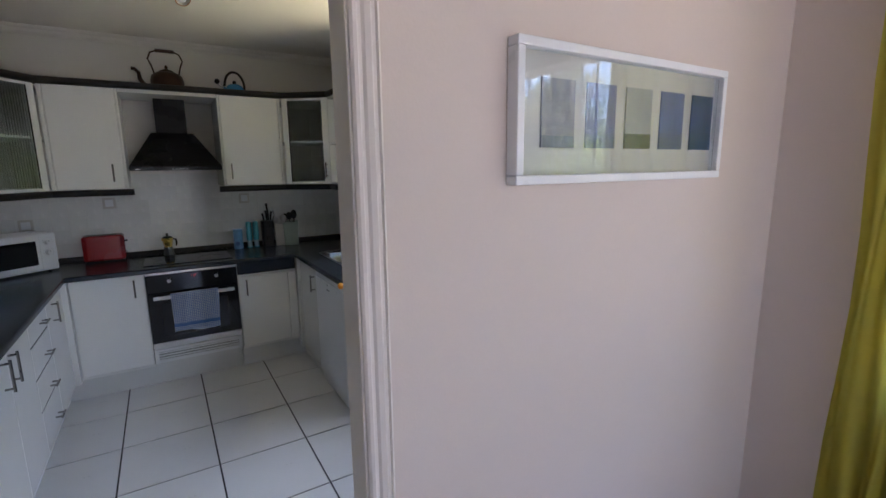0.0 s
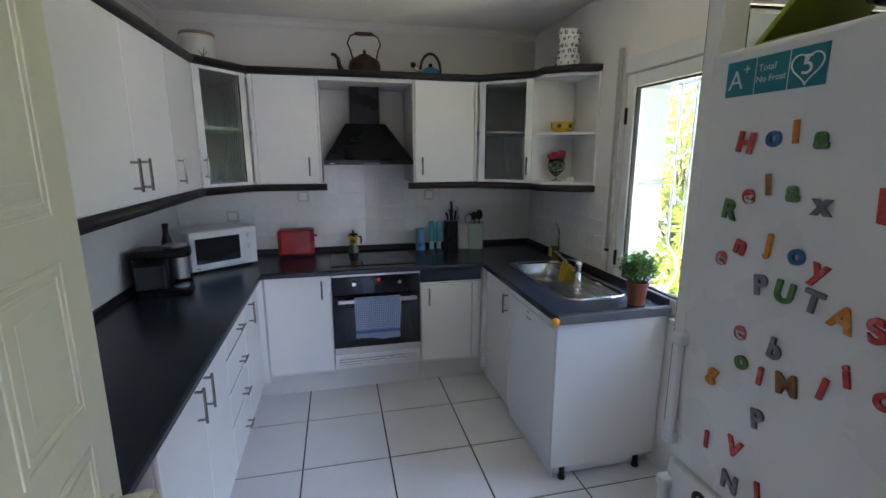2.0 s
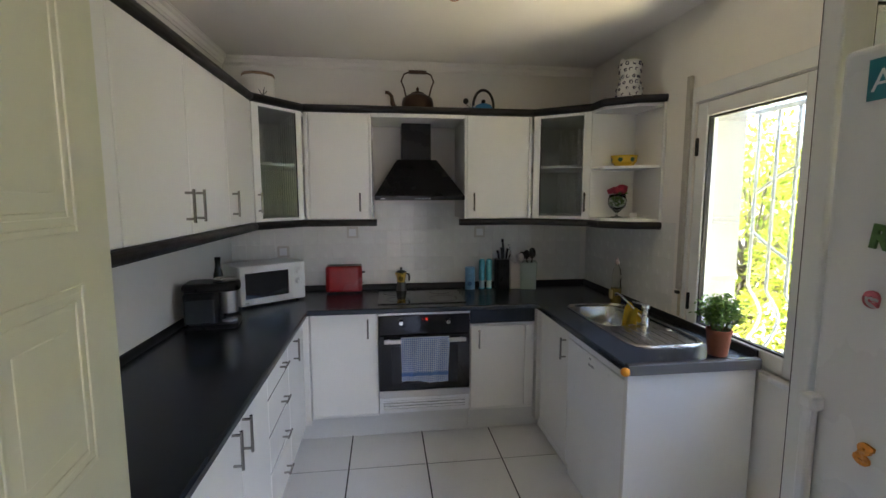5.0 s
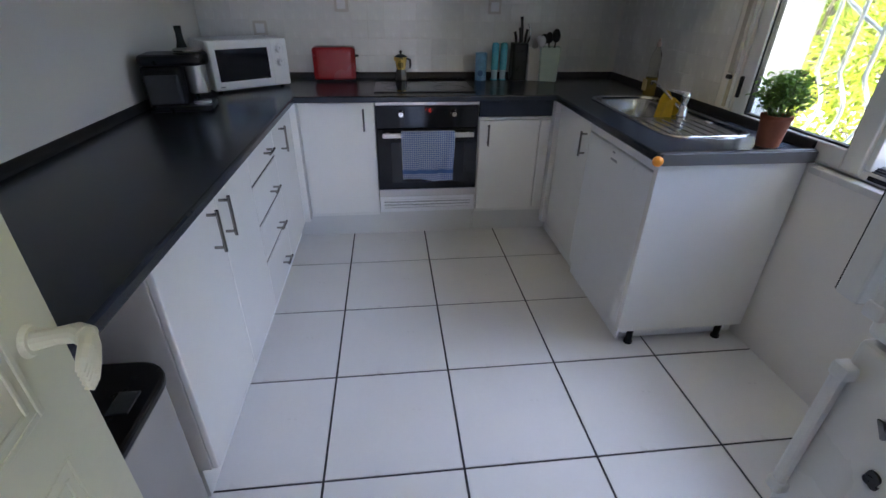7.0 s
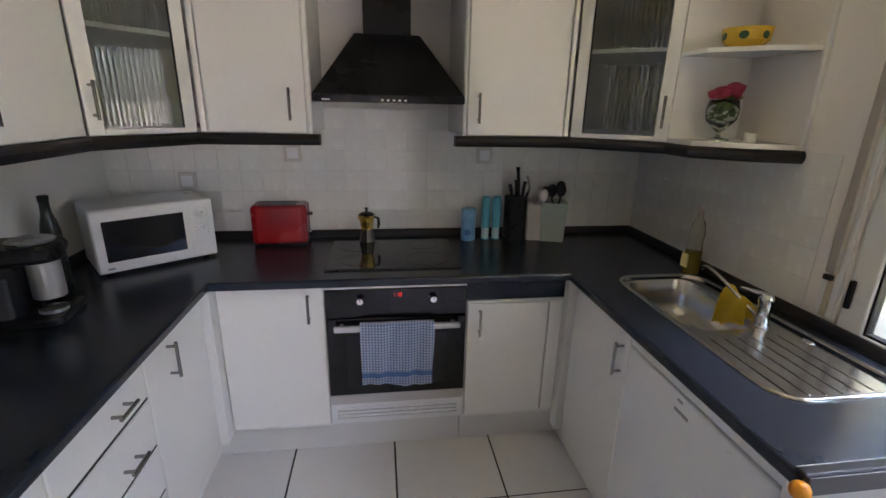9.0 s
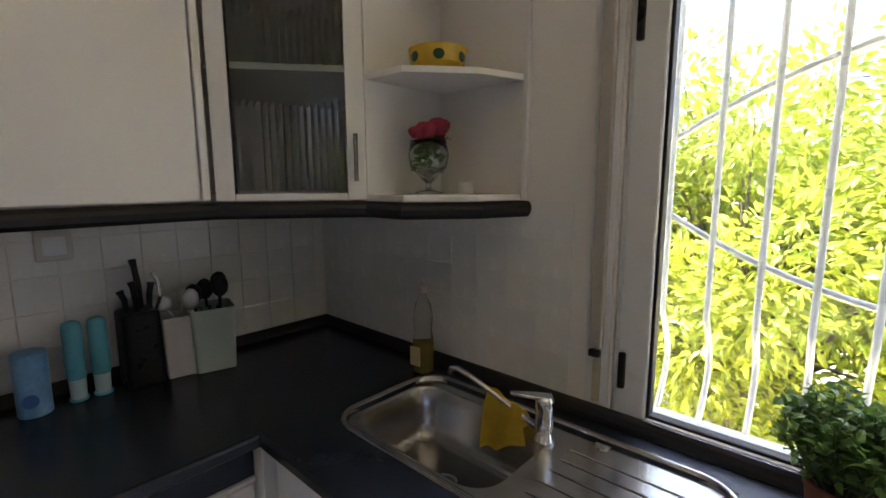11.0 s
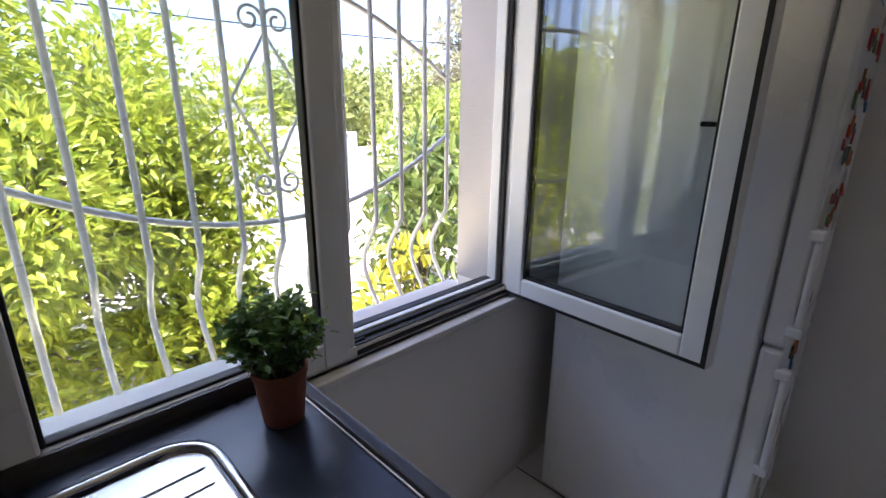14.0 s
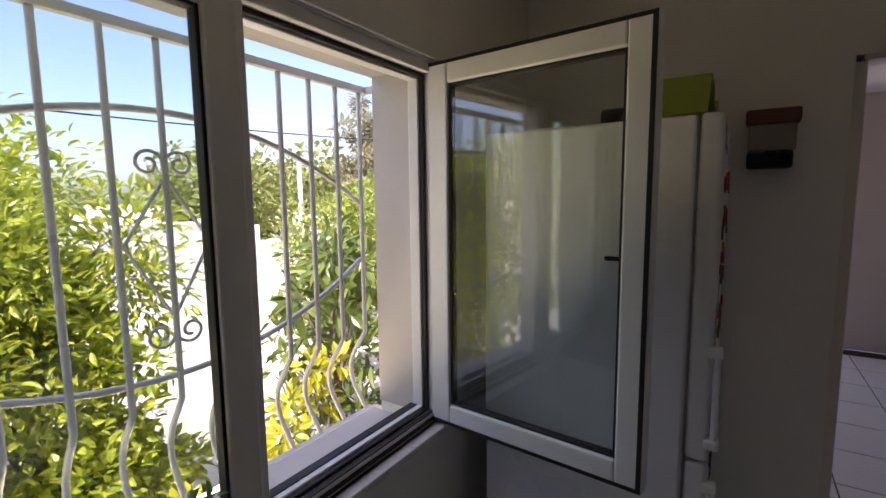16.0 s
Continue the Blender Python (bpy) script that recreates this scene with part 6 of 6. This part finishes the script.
for ch, ink, y, z in MAGNETS + MORE:
    m = Matrix.Translation((FX - 0.0035, y, z)) @ yaw @ Matrix.Rotation(rnd.uniform(-0.25, 0.25), 4, "Z")
    big = 0.072 if (ch, ink) in (("D", "red"), ("b", "red")) else 0.052
    bm = letters(ch, big, 0.0025, m, 0.0022)
    tagged(part("letter_magnet", bm, inks[ink]), ink + " patterned foam letter magnet on the fridge door", "magnet", "letter magnets on the fridge")
# green wine rack on the fridge
M_lime = surf("lime_green_plastic", (0.26, 0.34, 0.02), 0.45, var=0.06, bump=0.01)
wr = thing("wine_rack", (1.0, 1.33, FZ), "lime green zigzag wine rack with a dark bottle", "wine rack")
bm = bmesh.new()
zig = [(1.04, 0.12), (1.165, 0.004), (1.295, 0.13), (1.425, 0.13), (1.555, 0.004)]
for (a, za), (b, zb) in zip(zig, zig[1:]):
    dv = Vector((0, b - a, zb - za))
    box(bm, -0.095, 0.095, -dv.length / 2, dv.length / 2, -0.006, 0.006, 0.002, m=Matrix.Translation((0.87, (a + b) / 2, FZ + 0.002 + (za + zb) / 2)) @ Matrix.Rotation(math.atan2(zb - za, b - a), 4, "X"))
part("zigzag_shelf", bm, M_lime, wr)
part("side_block", boxes((0.775, 0.965, 1.46, 1.545, FZ + 0.001, FZ + 0.012), bevel=0.003), M_lime, wr)
bm = bmesh.new()
m = Matrix.Translation((0.79, 1.36, FZ + 0.042)) @ Euler((0, radians(90), 0)).to_matrix().to_4x4()
lathe(bm, [(0.0, 0.0), (0.013, 0.0), (0.015, 0.02), (0.014, 0.08), (0.020, 0.10), (0.036, 0.13), (0.037, 0.30), (0.0, 0.30)], n=24, m=m)
tagged(part("wine_bottle", bm, surf("dark_wine_bottle", (0.018, 0.010, 0.012), 0.15, bump=0), smooth=True), "dark wine bottle lying in the lime green rack", "bottle")
# box hung on the wall beside the fridge
wb = thing("wall_dispenser", (0.60, YD, 1.80), "brown and grey dispenser box hung on the wall", "dispenser")
part("top", boxes((0.535, 0.690, YD + 0.001, YD + 0.085, 1.855, 1.905), bevel=0.008), surf("brown_plastic", (0.14, 0.06, 0.045), 0.5, bump=0.01), wb, "brown top")
part("window", boxes((0.545, 0.680, YD + 0.001, YD + 0.075, 1.765, 1.8545), bevel=0.006), surf("grey_plastic", (0.30, 0.27, 0.25), 0.5, bump=0.01), wb)
part("tray", boxes((0.550, 0.682, YD + 0.001, YD + 0.080, 1.705, 1.7645), bevel=0.010), M_black, wb, "dark tray")

# ---- living room side of the door wall ----
pic = thing("framed_photos", (1.33, YL, 1.70), "white framed row of five small seaside photographs", "picture")
PX0, PX1, PZ0, PZ1 = 0.754, 1.628, 1.514, 1.848
bm = bmesh.new()
for a in ((PX0, PX1, PZ0, PZ0 + 0.022), (PX0, PX1, PZ1 - 0.022, PZ1), (PX0, PX0 + 0.022, PZ0 + 0.0225, PZ1 - 0.0225), (PX1 - 0.022, PX1, PZ0 + 0.0225, PZ1 - 0.0225)):
    box(bm, a[0], a[1], YL - 0.040, YL - 0.0012, a[2], a[3], 0.003)
part("frame", bm, M_white, pic)
part("mount", boxes((PX0 + 0.022, PX1 - 0.022, YL - 0.012, YL - 0.009, PZ0 + 0.022, PZ1 - 0.022)), surf("cream_card", (0.70, 0.66, 0.62), 0.9, var=0.02, bump=0.01), pic)
TONES = (((0.30, 0.29, 0.33), (0.16, 0.18, 0.26)), ((0.22, 0.24, 0.42), (0.20, 0.24, 0.36)), ((0.42, 0.42, 0.44), (0.12, 0.14, 0.12)), ((0.10, 0.14, 0.34), (0.10, 0.13, 0.26)), ((0.03, 0.08, 0.22), (0.04, 0.10, 0.20)))
for k, (sky_c, sea_c) in enumerate(TONES):
    x0 = 0.848 + 0.1575 * k
    ph = part("photograph", boxes((x0, x0 + 0.115, YL - 0.0155, YL - 0.0125, 1.603, 1.768)), surf("photo_sky", sky_c, 0.4, var=0.2, scale=9, bump=0), pic, "small seaside photograph")
    part("shore", boxes((x0, x0 + 0.115, YL - 0.0165, YL - 0.0156, 1.603, 1.632 + 0.006 * k)), surf("photo_shore", sea_c, 0.4, var=0.4, scale=30, bump=0), ph)
g = part("glazing", boxes((PX0 + 0.0225, PX1 - 0.0225, YL - 0.024, YL - 0.022, PZ0 + 0.0225, PZ1 - 0.0225)), M_glass, pic)
g.visible_shadow = False
M_curt = surf("yellow_green_curtain", (0.66, 0.60, 0.13), 0.9, var=0.1, scale=14, fine=260, bump=0.06)
nt = M_curt.node_tree
tr = nt.nodes.new("ShaderNodeBsdfTranslucent")
tr.inputs["Color"].default_value = (0.72, 0.66, 0.14, 1)
mx = nt.nodes.new("ShaderNodeMixShader")
mx.inputs[0].default_value = 0.5
nt.links.new(nt.nodes["Principled BSDF"].outputs[0], mx.inputs[1])
nt.links.new(tr.outputs[0], mx.inputs[2])
nt.links.new(mx.outputs[0], nt.nodes["Material Output"].inputs["Surface"])
bm = bmesh.new()
rows = []
for i in range(61):
    u = i / 60
    y = 0.568 - 0.53 * u
    rows.append([(LX - 0.075 + 0.028 * math.sin(u * 40) * (0.6 + 0.4 * j / 9), y + 0.012 * math.sin(u * 20 + j), 2.33 - 2.28 * j / 9) for j in range(10)])
vv = [[bm.verts.new(p) for p in r] for r in rows]
for a, b in zip(vv, vv[1:]):
    for j in range(9):
        bm.faces.new((a[j], b[j], b[j + 1], a[j + 1]))
bmesh.ops.solidify(bm, geom=list(bm.faces), thickness=0.002)
cu = thing("curtain", (LX - 0.07, 0.3, 0.05), "yellow-green curtain hanging beside the living room window", "curtain")
part("drape", bm, M_curt, cu, smooth=True)
bm = bmesh.new()
rod(bm, (LX - 0.075, -1.7, 2.35), (LX - 0.075, 0.62, 2.35), 0.012)
for y in (-1.6, 0.58):
    rod(bm, (LX - 0.075, y, 2.35), (LX - 0.001, y, 2.35), 0.008)
part("curtain_pole", bm, M_steel, cu)

# ---- outside the window ----
def spiral(cx, cz, r0, turns, sgn, start, x):
    return [(x, cx + sgn * (r0 * (1 - 0.72 * k / 22)) * math.cos(start + turns * 2 * math.pi * k / 22), cz + (r0 * (1 - 0.72 * k / 22)) * math.sin(start + turns * 2 * math.pi * k / 22)) for k in range(23)]


# white paint greyed so that its colour carries the bars' shade
M_iron = surf("shade_greyed_white_iron", (0.48, 0.48, 0.47), 0.5, var=0.08, scale=30, fine=150, bump=0.05)


def grille(ox, ys, xg, z0, z1, yc, mirror=False):
    """A bowed security grille of painted iron; ys are the bars' places."""
    g = thing("window_grille", (xg, yc, z0), "white painted wrought iron window grille with scrolls", "window grille", "window grilles")
    for y in ys:
        bm = bmesh.new()
        pts = [(xg, y, z1)] + [(xg, y, z1 - (z1 - 1.10) * k / 4) for k in range(1, 5)]
        for k in range(1, 13):
            t = k / 12
            z = 1.10 - (1.10 - z0) * t
            pts.append((xg + 0.085 * math.sin(math.pi * min(1, t * 1.02)) ** 1.2, y, z))
        tube(bm, pts, 0.0085, 8)
        part("bar", bm, M_iron, g, smooth=True)
    ya, yb = min(ys), max(ys)
    for z in (z0 + 0.012, z1 - 0.012):
        part("cross_bar", boxes((xg - 0.012, xg + 0.012, ya - 0.03, yb + 0.03, z - 0.012, z + 0.012), bevel=0.002), M_iron, g)
    half = (yb - ya) / 2
    for base, lift, nm in ((1.60, 0.235, "upper_arch"), (1.385, -0.225, "lower_arch")):
        bm = bmesh.new()
        tube(bm, [(xg + 0.012, yc + half * q, base + lift * (1 - q * q)) for q in [-1 + 2 * k / 24 for k in range(25)]], 0.009, 8)
        part(nm, bm, M_iron, g, smooth=True)
    for s in (-1, 1):
        bm = bmesh.new()
        tube(bm, [(xg + 0.004, yc, 1.675), (xg + 0.004, yc + s * 0.104, 1.507), (xg + 0.004, yc, 1.315)], 0.005, 6)
        part("diamond", bm, M_iron, g)
        for cz, st in ((1.706, 0.0), (1.275, 0.0)):
            bm = bmesh.new()
            up = 1 if cz > 1.5 else -1
            tube(bm, [(xg + 0.004, yc, cz - up * 0.035)] + [(xg + 0.004, yc + s * (0.038 - (0.036 * (1 - 0.7 * k / 20)) * math.cos(2.6 * math.pi * k / 20)), cz + up * (0.036 * (1 - 0.7 * k / 20)) * math.sin(2.6 * math.pi * k / 20)) for k in range(21)], 0.0048, 6)
            part("scroll", bm, M_iron, g, smooth=True)
    return g


gr = grille(0, [2.39 + 0.1175 * k for k in range(-6, 7) if k], 1.90, 0.76, 2.03, 2.39)
bm = bmesh.new()
tube(bm, [(1.90, 2.39, 2.018)] + [(1.90 + (0.085 * math.sin(math.pi * (1.1 - z) / 0.34) ** 1.2 if 0.77 < z < 1.1 else 0), 2.39, z) for z in (1.6, 1.2, 1.1, 1.05, 1.0, 0.95, 0.9, 0.85, 0.8, 0.765)], 0.0085, 8)
part("bar", bm, M_iron, gr, smooth=True)
for a in ((XO, 1.90, 1.640, 1.664, 0.761, 0.783), (XO, 1.90, 1.640, 1.664, 2.007, 2.029), (XO, 1.90, 3.112, 3.136, 0.761, 0.783), (XO, 1.90, 3.112, 3.136, 2.007, 2.029)):
    part("wall_fixing", boxes(a), M_iron, gr)
# the same kind of grille at the living room window
g2 = grille(0, [-0.725 + 0.1175 * k for k in range(-6, 7)], LX + 0.20, 0.72, 2.18, -0.725)
for a in ((LX + 0.15, LX + 0.20, -1.47, -1.45, 0.72, 0.745), (LX + 0.15, LX + 0.20, 0.0, 0.02, 0.72, 0.745), (LX + 0.15, LX + 0.20, -1.47, -1.45, 2.15, 2.175), (LX + 0.15, LX + 0.20, 0.0, 0.02, 2.15, 2.175)):
    part("wall_fixing", boxes(a), M_iron, g2)

GZ = -0.35
M_ground = surf("pale_concrete_and_sand", (0.55, 0.48, 0.40), 0.95, var=0.14, scale=1.2, fine=30, bump=0.1, dist=0.01, stain=0.4, stain_col=(0.30, 0.27, 0.22))
bm = bmesh.new()
N = 24
q = [(-400 + 800 * i / N) for i in range(N + 1)]
vv = [[bm.verts.new((x, y, GZ)) for y in q] for x in q]
for i in range(N):
    for j in range(N):
        bm.faces.new((vv[i][j], vv[i + 1][j], vv[i + 1][j + 1], vv[i][j + 1]))
bm.normal_update()
setting("ground", bm, M_ground)

M_bark = surf("grey_bark", (0.16, 0.13, 0.10), 0.9, var=0.3, scale=12, bump=0.2, dist=0.01)
L_lime = leaf_mat("citrus_leaf", (0.20, 0.27, 0.02), (0.48, 0.50, 0.05), 0.4)
L_dark = leaf_mat("broad_glossy_leaf", (0.08, 0.13, 0.025), (0.20, 0.25, 0.05), 0.4)
L_yel = leaf_mat("yellow_croton_leaf", (0.30, 0.30, 0.02), (0.54, 0.50, 0.035), 0.4)
# far leaves lightened, some distance haze put into their colour
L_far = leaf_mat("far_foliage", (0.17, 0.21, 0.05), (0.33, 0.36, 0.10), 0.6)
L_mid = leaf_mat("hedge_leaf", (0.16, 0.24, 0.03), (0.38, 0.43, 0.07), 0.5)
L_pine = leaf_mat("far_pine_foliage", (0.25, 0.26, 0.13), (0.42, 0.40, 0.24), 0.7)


def tree(name, at, r, zlo, zhi, n, ln, wd, material, seed, label, trunk=0.05, lumps=16, droop=0.1):
    """A trunk with limbs, and a crown of leaves in clumps with gaps."""
    rnd = random.Random(seed)
    x, y = at
    t = thing(name, (x, y, GZ), label, "tree" if zhi > 2.6 else "shrub")
    cz = (zlo + zhi) / 2
    clumps = []
    for k in range(lumps):
        a, e, q = rnd.uniform(0, 2 * math.pi), rnd.uniform(-1, 1), rnd.uniform(0.45, 1.0)
        h = math.sqrt(max(0.0, 1 - e * e))
        clumps.append((Vector((x + r[0] * q * h * math.cos(a), y + r[1] * q * h * math.sin(a), cz + (zhi - zlo) / 2 * q * e)), rnd.uniform(0.22, 0.42) * min(r)))
    bm = bmesh.new()
    top = Vector((x, y, zlo + (zhi - zlo) * 0.45))
    tube(bm, [(x, y, GZ), (x + 0.02, y - 0.015, (GZ + top.z) / 2), top], [trunk, trunk * 0.8, trunk * 0.45], 8)
    for c, cr in clumps:
        b = Vector((x, y, GZ + (top.z - GZ) * rnd.uniform(0.35, 0.95)))
        tube(bm, [b, b.lerp(c, 0.5) + Vector((0, 0, 0.06 * r[0])), c], [trunk * 0.35, trunk * 0.22, trunk * 0.08], 5)
    part("trunk", bm, M_bark, t)
    spots = []
    for k in range(n):
        c, cr = clumps[rnd.randrange(lumps)]
        v = Vector((rnd.gauss(0, 1), rnd.gauss(0, 1), rnd.gauss(0, 1))).normalized()
        p = c + v * cr * rnd.random() ** 0.4
        d = (v + Vector((rnd.uniform(-0.7, 0.7), rnd.uniform(-0.7, 0.7), rnd.uniform(-0.5, 0.7) - droop))).normalized()
        s = rnd.uniform(0.7, 1.2)
        spots.append((p, d, ln * s, wd * s, rnd.uniform(-1.2, 1.2)))
    leaves("crown", spots, material, t)
    return t


tree("citrus_bush", (3.55, 3.15), (0.95, 1.45), -0.15, 2.14, 31000, 0.074, 0.026, L_lime, 1, "dense yellow-green citrus bush close to the window", 0.05, 110, 0.15)
tree("citrus_bush", (4.5, 2.9), (0.9, 1.3), 0.0, 2.35, 4500, 0.09, 0.04, L_lime, 2, "dense yellow-green citrus bush behind another", 0.06, 50)
tree("citrus_bush", (3.9, 5.35), (1.2, 1.2), -0.1, 2.5, 9000, 0.085, 0.038, L_lime, 6, "dense yellow-green citrus bush along the house", 0.06, 60, 0.15)
tree("citrus_bush", (3.25, 2.30), (0.50, 0.50), -0.3, 1.10, 4200, 0.072, 0.033, L_lime, 16, "low yellow-green citrus bush under the window", 0.03, 34, 0.15)
tree("citrus_bush", (3.3, 1.95), (0.35, 0.30), -0.3, 0.55, 900, 0.08, 0.034, L_lime, 12, "low yellow-green bush beside the path", 0.02, 14)
tree("loquat_shrub", (3.3, 0.55), (0.48, 0.5), -0.25, 1.32, 560, 0.20, 0.062, L_dark, 3, "broad-leaved green shrub beside the window grille", 0.03, 26, 0.25)
tree("loquat_shrub", (4.2, -0.30), (0.6, 0.65), -0.1, 1.25, 700, 0.16, 0.06, L_dark, 5, "tall broad-leaved green shrub", 0.04, 26, 0.2)
tree("hedge_bush", (5.5, -1.85), (0.95, 0.95), -0.2, 1.8, 6000, 0.085, 0.042, L_mid, 7, "yellow-green hedge bush beside the pale path", 0.05, 60, 0.15)
tree("hedge_bush", (7.2, -4.6), (1.2, 1.2), -0.2, 2.05, 4500, 0.12, 0.06, L_mid, 8, "yellow-green hedge bush beside the pale path", 0.05, 50, 0.15)
tree("croton_bush", (2.62, 1.32), (0.25, 0.36), -0.2, 0.86, 420, 0.11, 0.045, L_yel, 4, "low bush with yellow leaves under the window", 0.02, 14)
tree("croton_bush", (2.75, 2.15), (0.22, 0.28), -0.3, 0.42, 260, 0.10, 0.04, L_yel, 14, "low bush with yellow leaves under the window", 0.02, 10)
# far trees along the horizon
rnd = random.Random(30)
FAR = ((20, -10, 2.6, 3.6), (22, -15, 3.2, 4.2), (17, -6.5, 2.0, 2.6), (24, -21, 3.2, 4.6), (26, -3, 2.6, 3.2), (24, 3, 2.8, 3.6), (19, -26, 3.4, 4.6), (16, -17, 1.9, 2.7), (28, -12, 3.0, 4.6), (14, -22, 2.4, 3.4), (30, 8, 3.2, 4.2))
for k, (x, y, r, h) in enumerate(FAR):
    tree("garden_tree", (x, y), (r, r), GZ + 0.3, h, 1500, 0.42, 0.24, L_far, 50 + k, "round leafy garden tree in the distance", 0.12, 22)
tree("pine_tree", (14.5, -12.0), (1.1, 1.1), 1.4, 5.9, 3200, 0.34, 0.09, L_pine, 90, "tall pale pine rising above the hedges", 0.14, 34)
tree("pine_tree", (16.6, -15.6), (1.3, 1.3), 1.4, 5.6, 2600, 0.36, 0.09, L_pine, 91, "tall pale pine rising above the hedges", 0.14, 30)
# garden wall and gate, pole and cable
M_fw = surf("white_garden_wall", (0.74, 0.72, 0.68), 0.9, var=0.08, scale=3, bump=0.08, dist=0.005)
gw = thing("garden_wall", (11.0, -4.5, GZ), "whitewashed garden wall with square piers beside a gate", "garden wall")
part("wall", boxes((10.9, 11.05, -2.72, 6, GZ, 1.10)), M_fw, gw)
part("wall", boxes((10.9, 11.05, -22, -4.02, GZ, 0.60)), M_fw, gw)
part("coping", boxes((10.86, 11.09, -2.72, 6, 1.101, 1.15), bevel=0.01), M_fw, gw)
for y, zt in ((-2.80, 1.2), (-3.94, 1.0)):
    part("pier", boxes((10.84, 11.11, y - 0.16, y + 0.16, GZ, zt), bevel=0.02), M_fw, gw)
for y in range(-21, -5, 3):
    part("pier", boxes((10.86, 11.09, y - 0.16, y + 0.16, GZ, 0.75), bevel=0.02), M_fw, gw)
M_gate = surf("pale_grey_gate_paint", (0.52, 0.55, 0.60), 0.45, var=0.04, scale=4, bump=0.01)
gt = thing("garden_gate", (10.8, -3.37, GZ), "pale grey boarded metal garden gate with a dark arched top", "gate")
for k in range(6):
    part("board", boxes((10.76, 10.785, -3.77 + 0.134 * k, -3.642 + 0.134 * k, GZ + 0.08, 0.86), bevel=0.004), M_gate, gt)
part("gate_frame", boxes((10.786, 10.83, -3.77, -2.968, GZ + 0.12, GZ + 0.18), (10.786, 10.83, -3.77, -2.968, 0.76, 0.83)), M_gate, gt)
bm = bmesh.new()
prism(bm, [(-0.40, 0.0)] + [(-0.40 * math.cos(math.pi * k / 12), 0.06 + 0.18 * math.sin(math.pi * k / 12)) for k in range(13)] + [(0.40, 0.0)], -0.012, 0.012, m=Matrix.Translation((10.775, -3.37, 0.862)) @ Euler((radians(90), 0, radians(90))).to_matrix().to_4x4())
part("arched_top", bm, surf("dark_grey_sheet", (0.10, 0.11, 0.12), 0.4, var=0.1, bump=0.01), gt, "dark grey arched sheet")
for y in (-3.77, -2.97):
    part("gate_post", boxes((10.76, 10.83, y - 0.025, y + 0.025, GZ, 0.86)), M_gate, gt)
po = thing("utility_pole", (10.0, -4.72, GZ), "pale concrete utility pole carrying a cable", "utility pole")
bm = bmesh.new()
rod(bm, (10.0, -4.72, GZ), (10.0, -4.72, 2.66), 0.07, 0.05, n=12)
part("pole", bm, M_fw, po)
cab = bmesh.new()
tube(cab, [(12 + 0.0 * k, 16 - 2.6 * k, 3.36 + 0.055 * (16 - 2.6 * k < 0) * 0 + 0.012 * (k - 6) ** 2 + 0.05 * k - 0.30) for k in range(17)], 0.018, 6)
cb = thing("overhead_cable", (12, 0, 3.2), "thin black overhead cable strung between poles", "cable")
part("cable", cab, M_rubber, cb)
for y in (16.0, -25.6):
    bm = bmesh.new()
    rod(bm, (12, y, GZ), (12, y, 5.0), 0.09, 0.07, n=12)
    part("support_pole", bm, M_fw, cb)
setting("roof_slab", boxes((XL - 0.4, XO + 0.12, YD, YB + 0.35, H + 0.201, H + 0.36)), M_render)

# ---- pieces of the floor and walls, last ----
GX, GY, P = 0.169, 3.43, 0.458


def tile_mesh(name, w, h, t, material, bevel=0.0015):
    bm = bmesh.new()
    box(bm, -w / 2, w / 2, -h / 2, h / 2, -t, 0, 0)
    top = [v for v in bm.verts if v.co.z > -t / 2]
    lid = [f for f in bm.faces if f.normal.z > 0.5]
    r = bmesh.ops.inset_region(bm, faces=lid, thickness=bevel * 1.5)
    for v in top:
        v.co.z -= bevel
    me = bpy.data.meshes.new(name)
    bm.normal_update()
    bm.to_mesh(me)
    bm.free()
    me.materials.append(material)
    return me


me = tile_mesh("floor_tile", P - 0.0085, P - 0.0085, 0.010, M_tile)
rnd = random.Random(3)
for i in range(-8, 5):
    for j in range(-15, 2):
        x, y = GX + (i + 0.5) * P, GY + (j + 0.5) * P
        if y > YD - 0.1 and not XL - 0.2 < x < XR + 0.25 or not -3.3 < x < LX + 0.1 or y < LY:
            continue
        o = new("floor_tile", me)
        o.parent = floor
        o.matrix_basis = pose(x, y, rnd.uniform(-0.0004, 0.0004) + 0.0002, rnd.uniform(-0.04, 0.04), rnd.uniform(-0.04, 0.04), 0)

T = 0.102
wt = tile_mesh("wall_tile", T - 0.002, T - 0.002, 0.006, M_wtile, 0.001)
wt_close = tile_mesh("wall_tile_close", T - 0.0005, T - 0.0005, 0.006, M_wtile, 0.0002)
back = bpy.data.objects["wall_back"]
n = 0
x = XL + T / 2
while x < XR - 0.03:
    for k in range(6):
        z = ZT + 0.036 + T * (k + 0.5)
        o = new("wall_tile", wt)
        o.parent = back
        o.matrix_basis = pose(x, YB - 0.003, z, 90, 0, 0)
    x += T
side = bpy.data.objects["wall_window"]
y = YB - 0.004 - T / 2
while y > 3.20:
    for k in range(5):
        z = ZT + 0.036 + T * (k + 0.5)
        o = new("wall_tile", wt_close)
        o.parent = side
        o.matrix_basis = pose(XR - 0.003, y, z, 90, 0, -90)
    y -= T
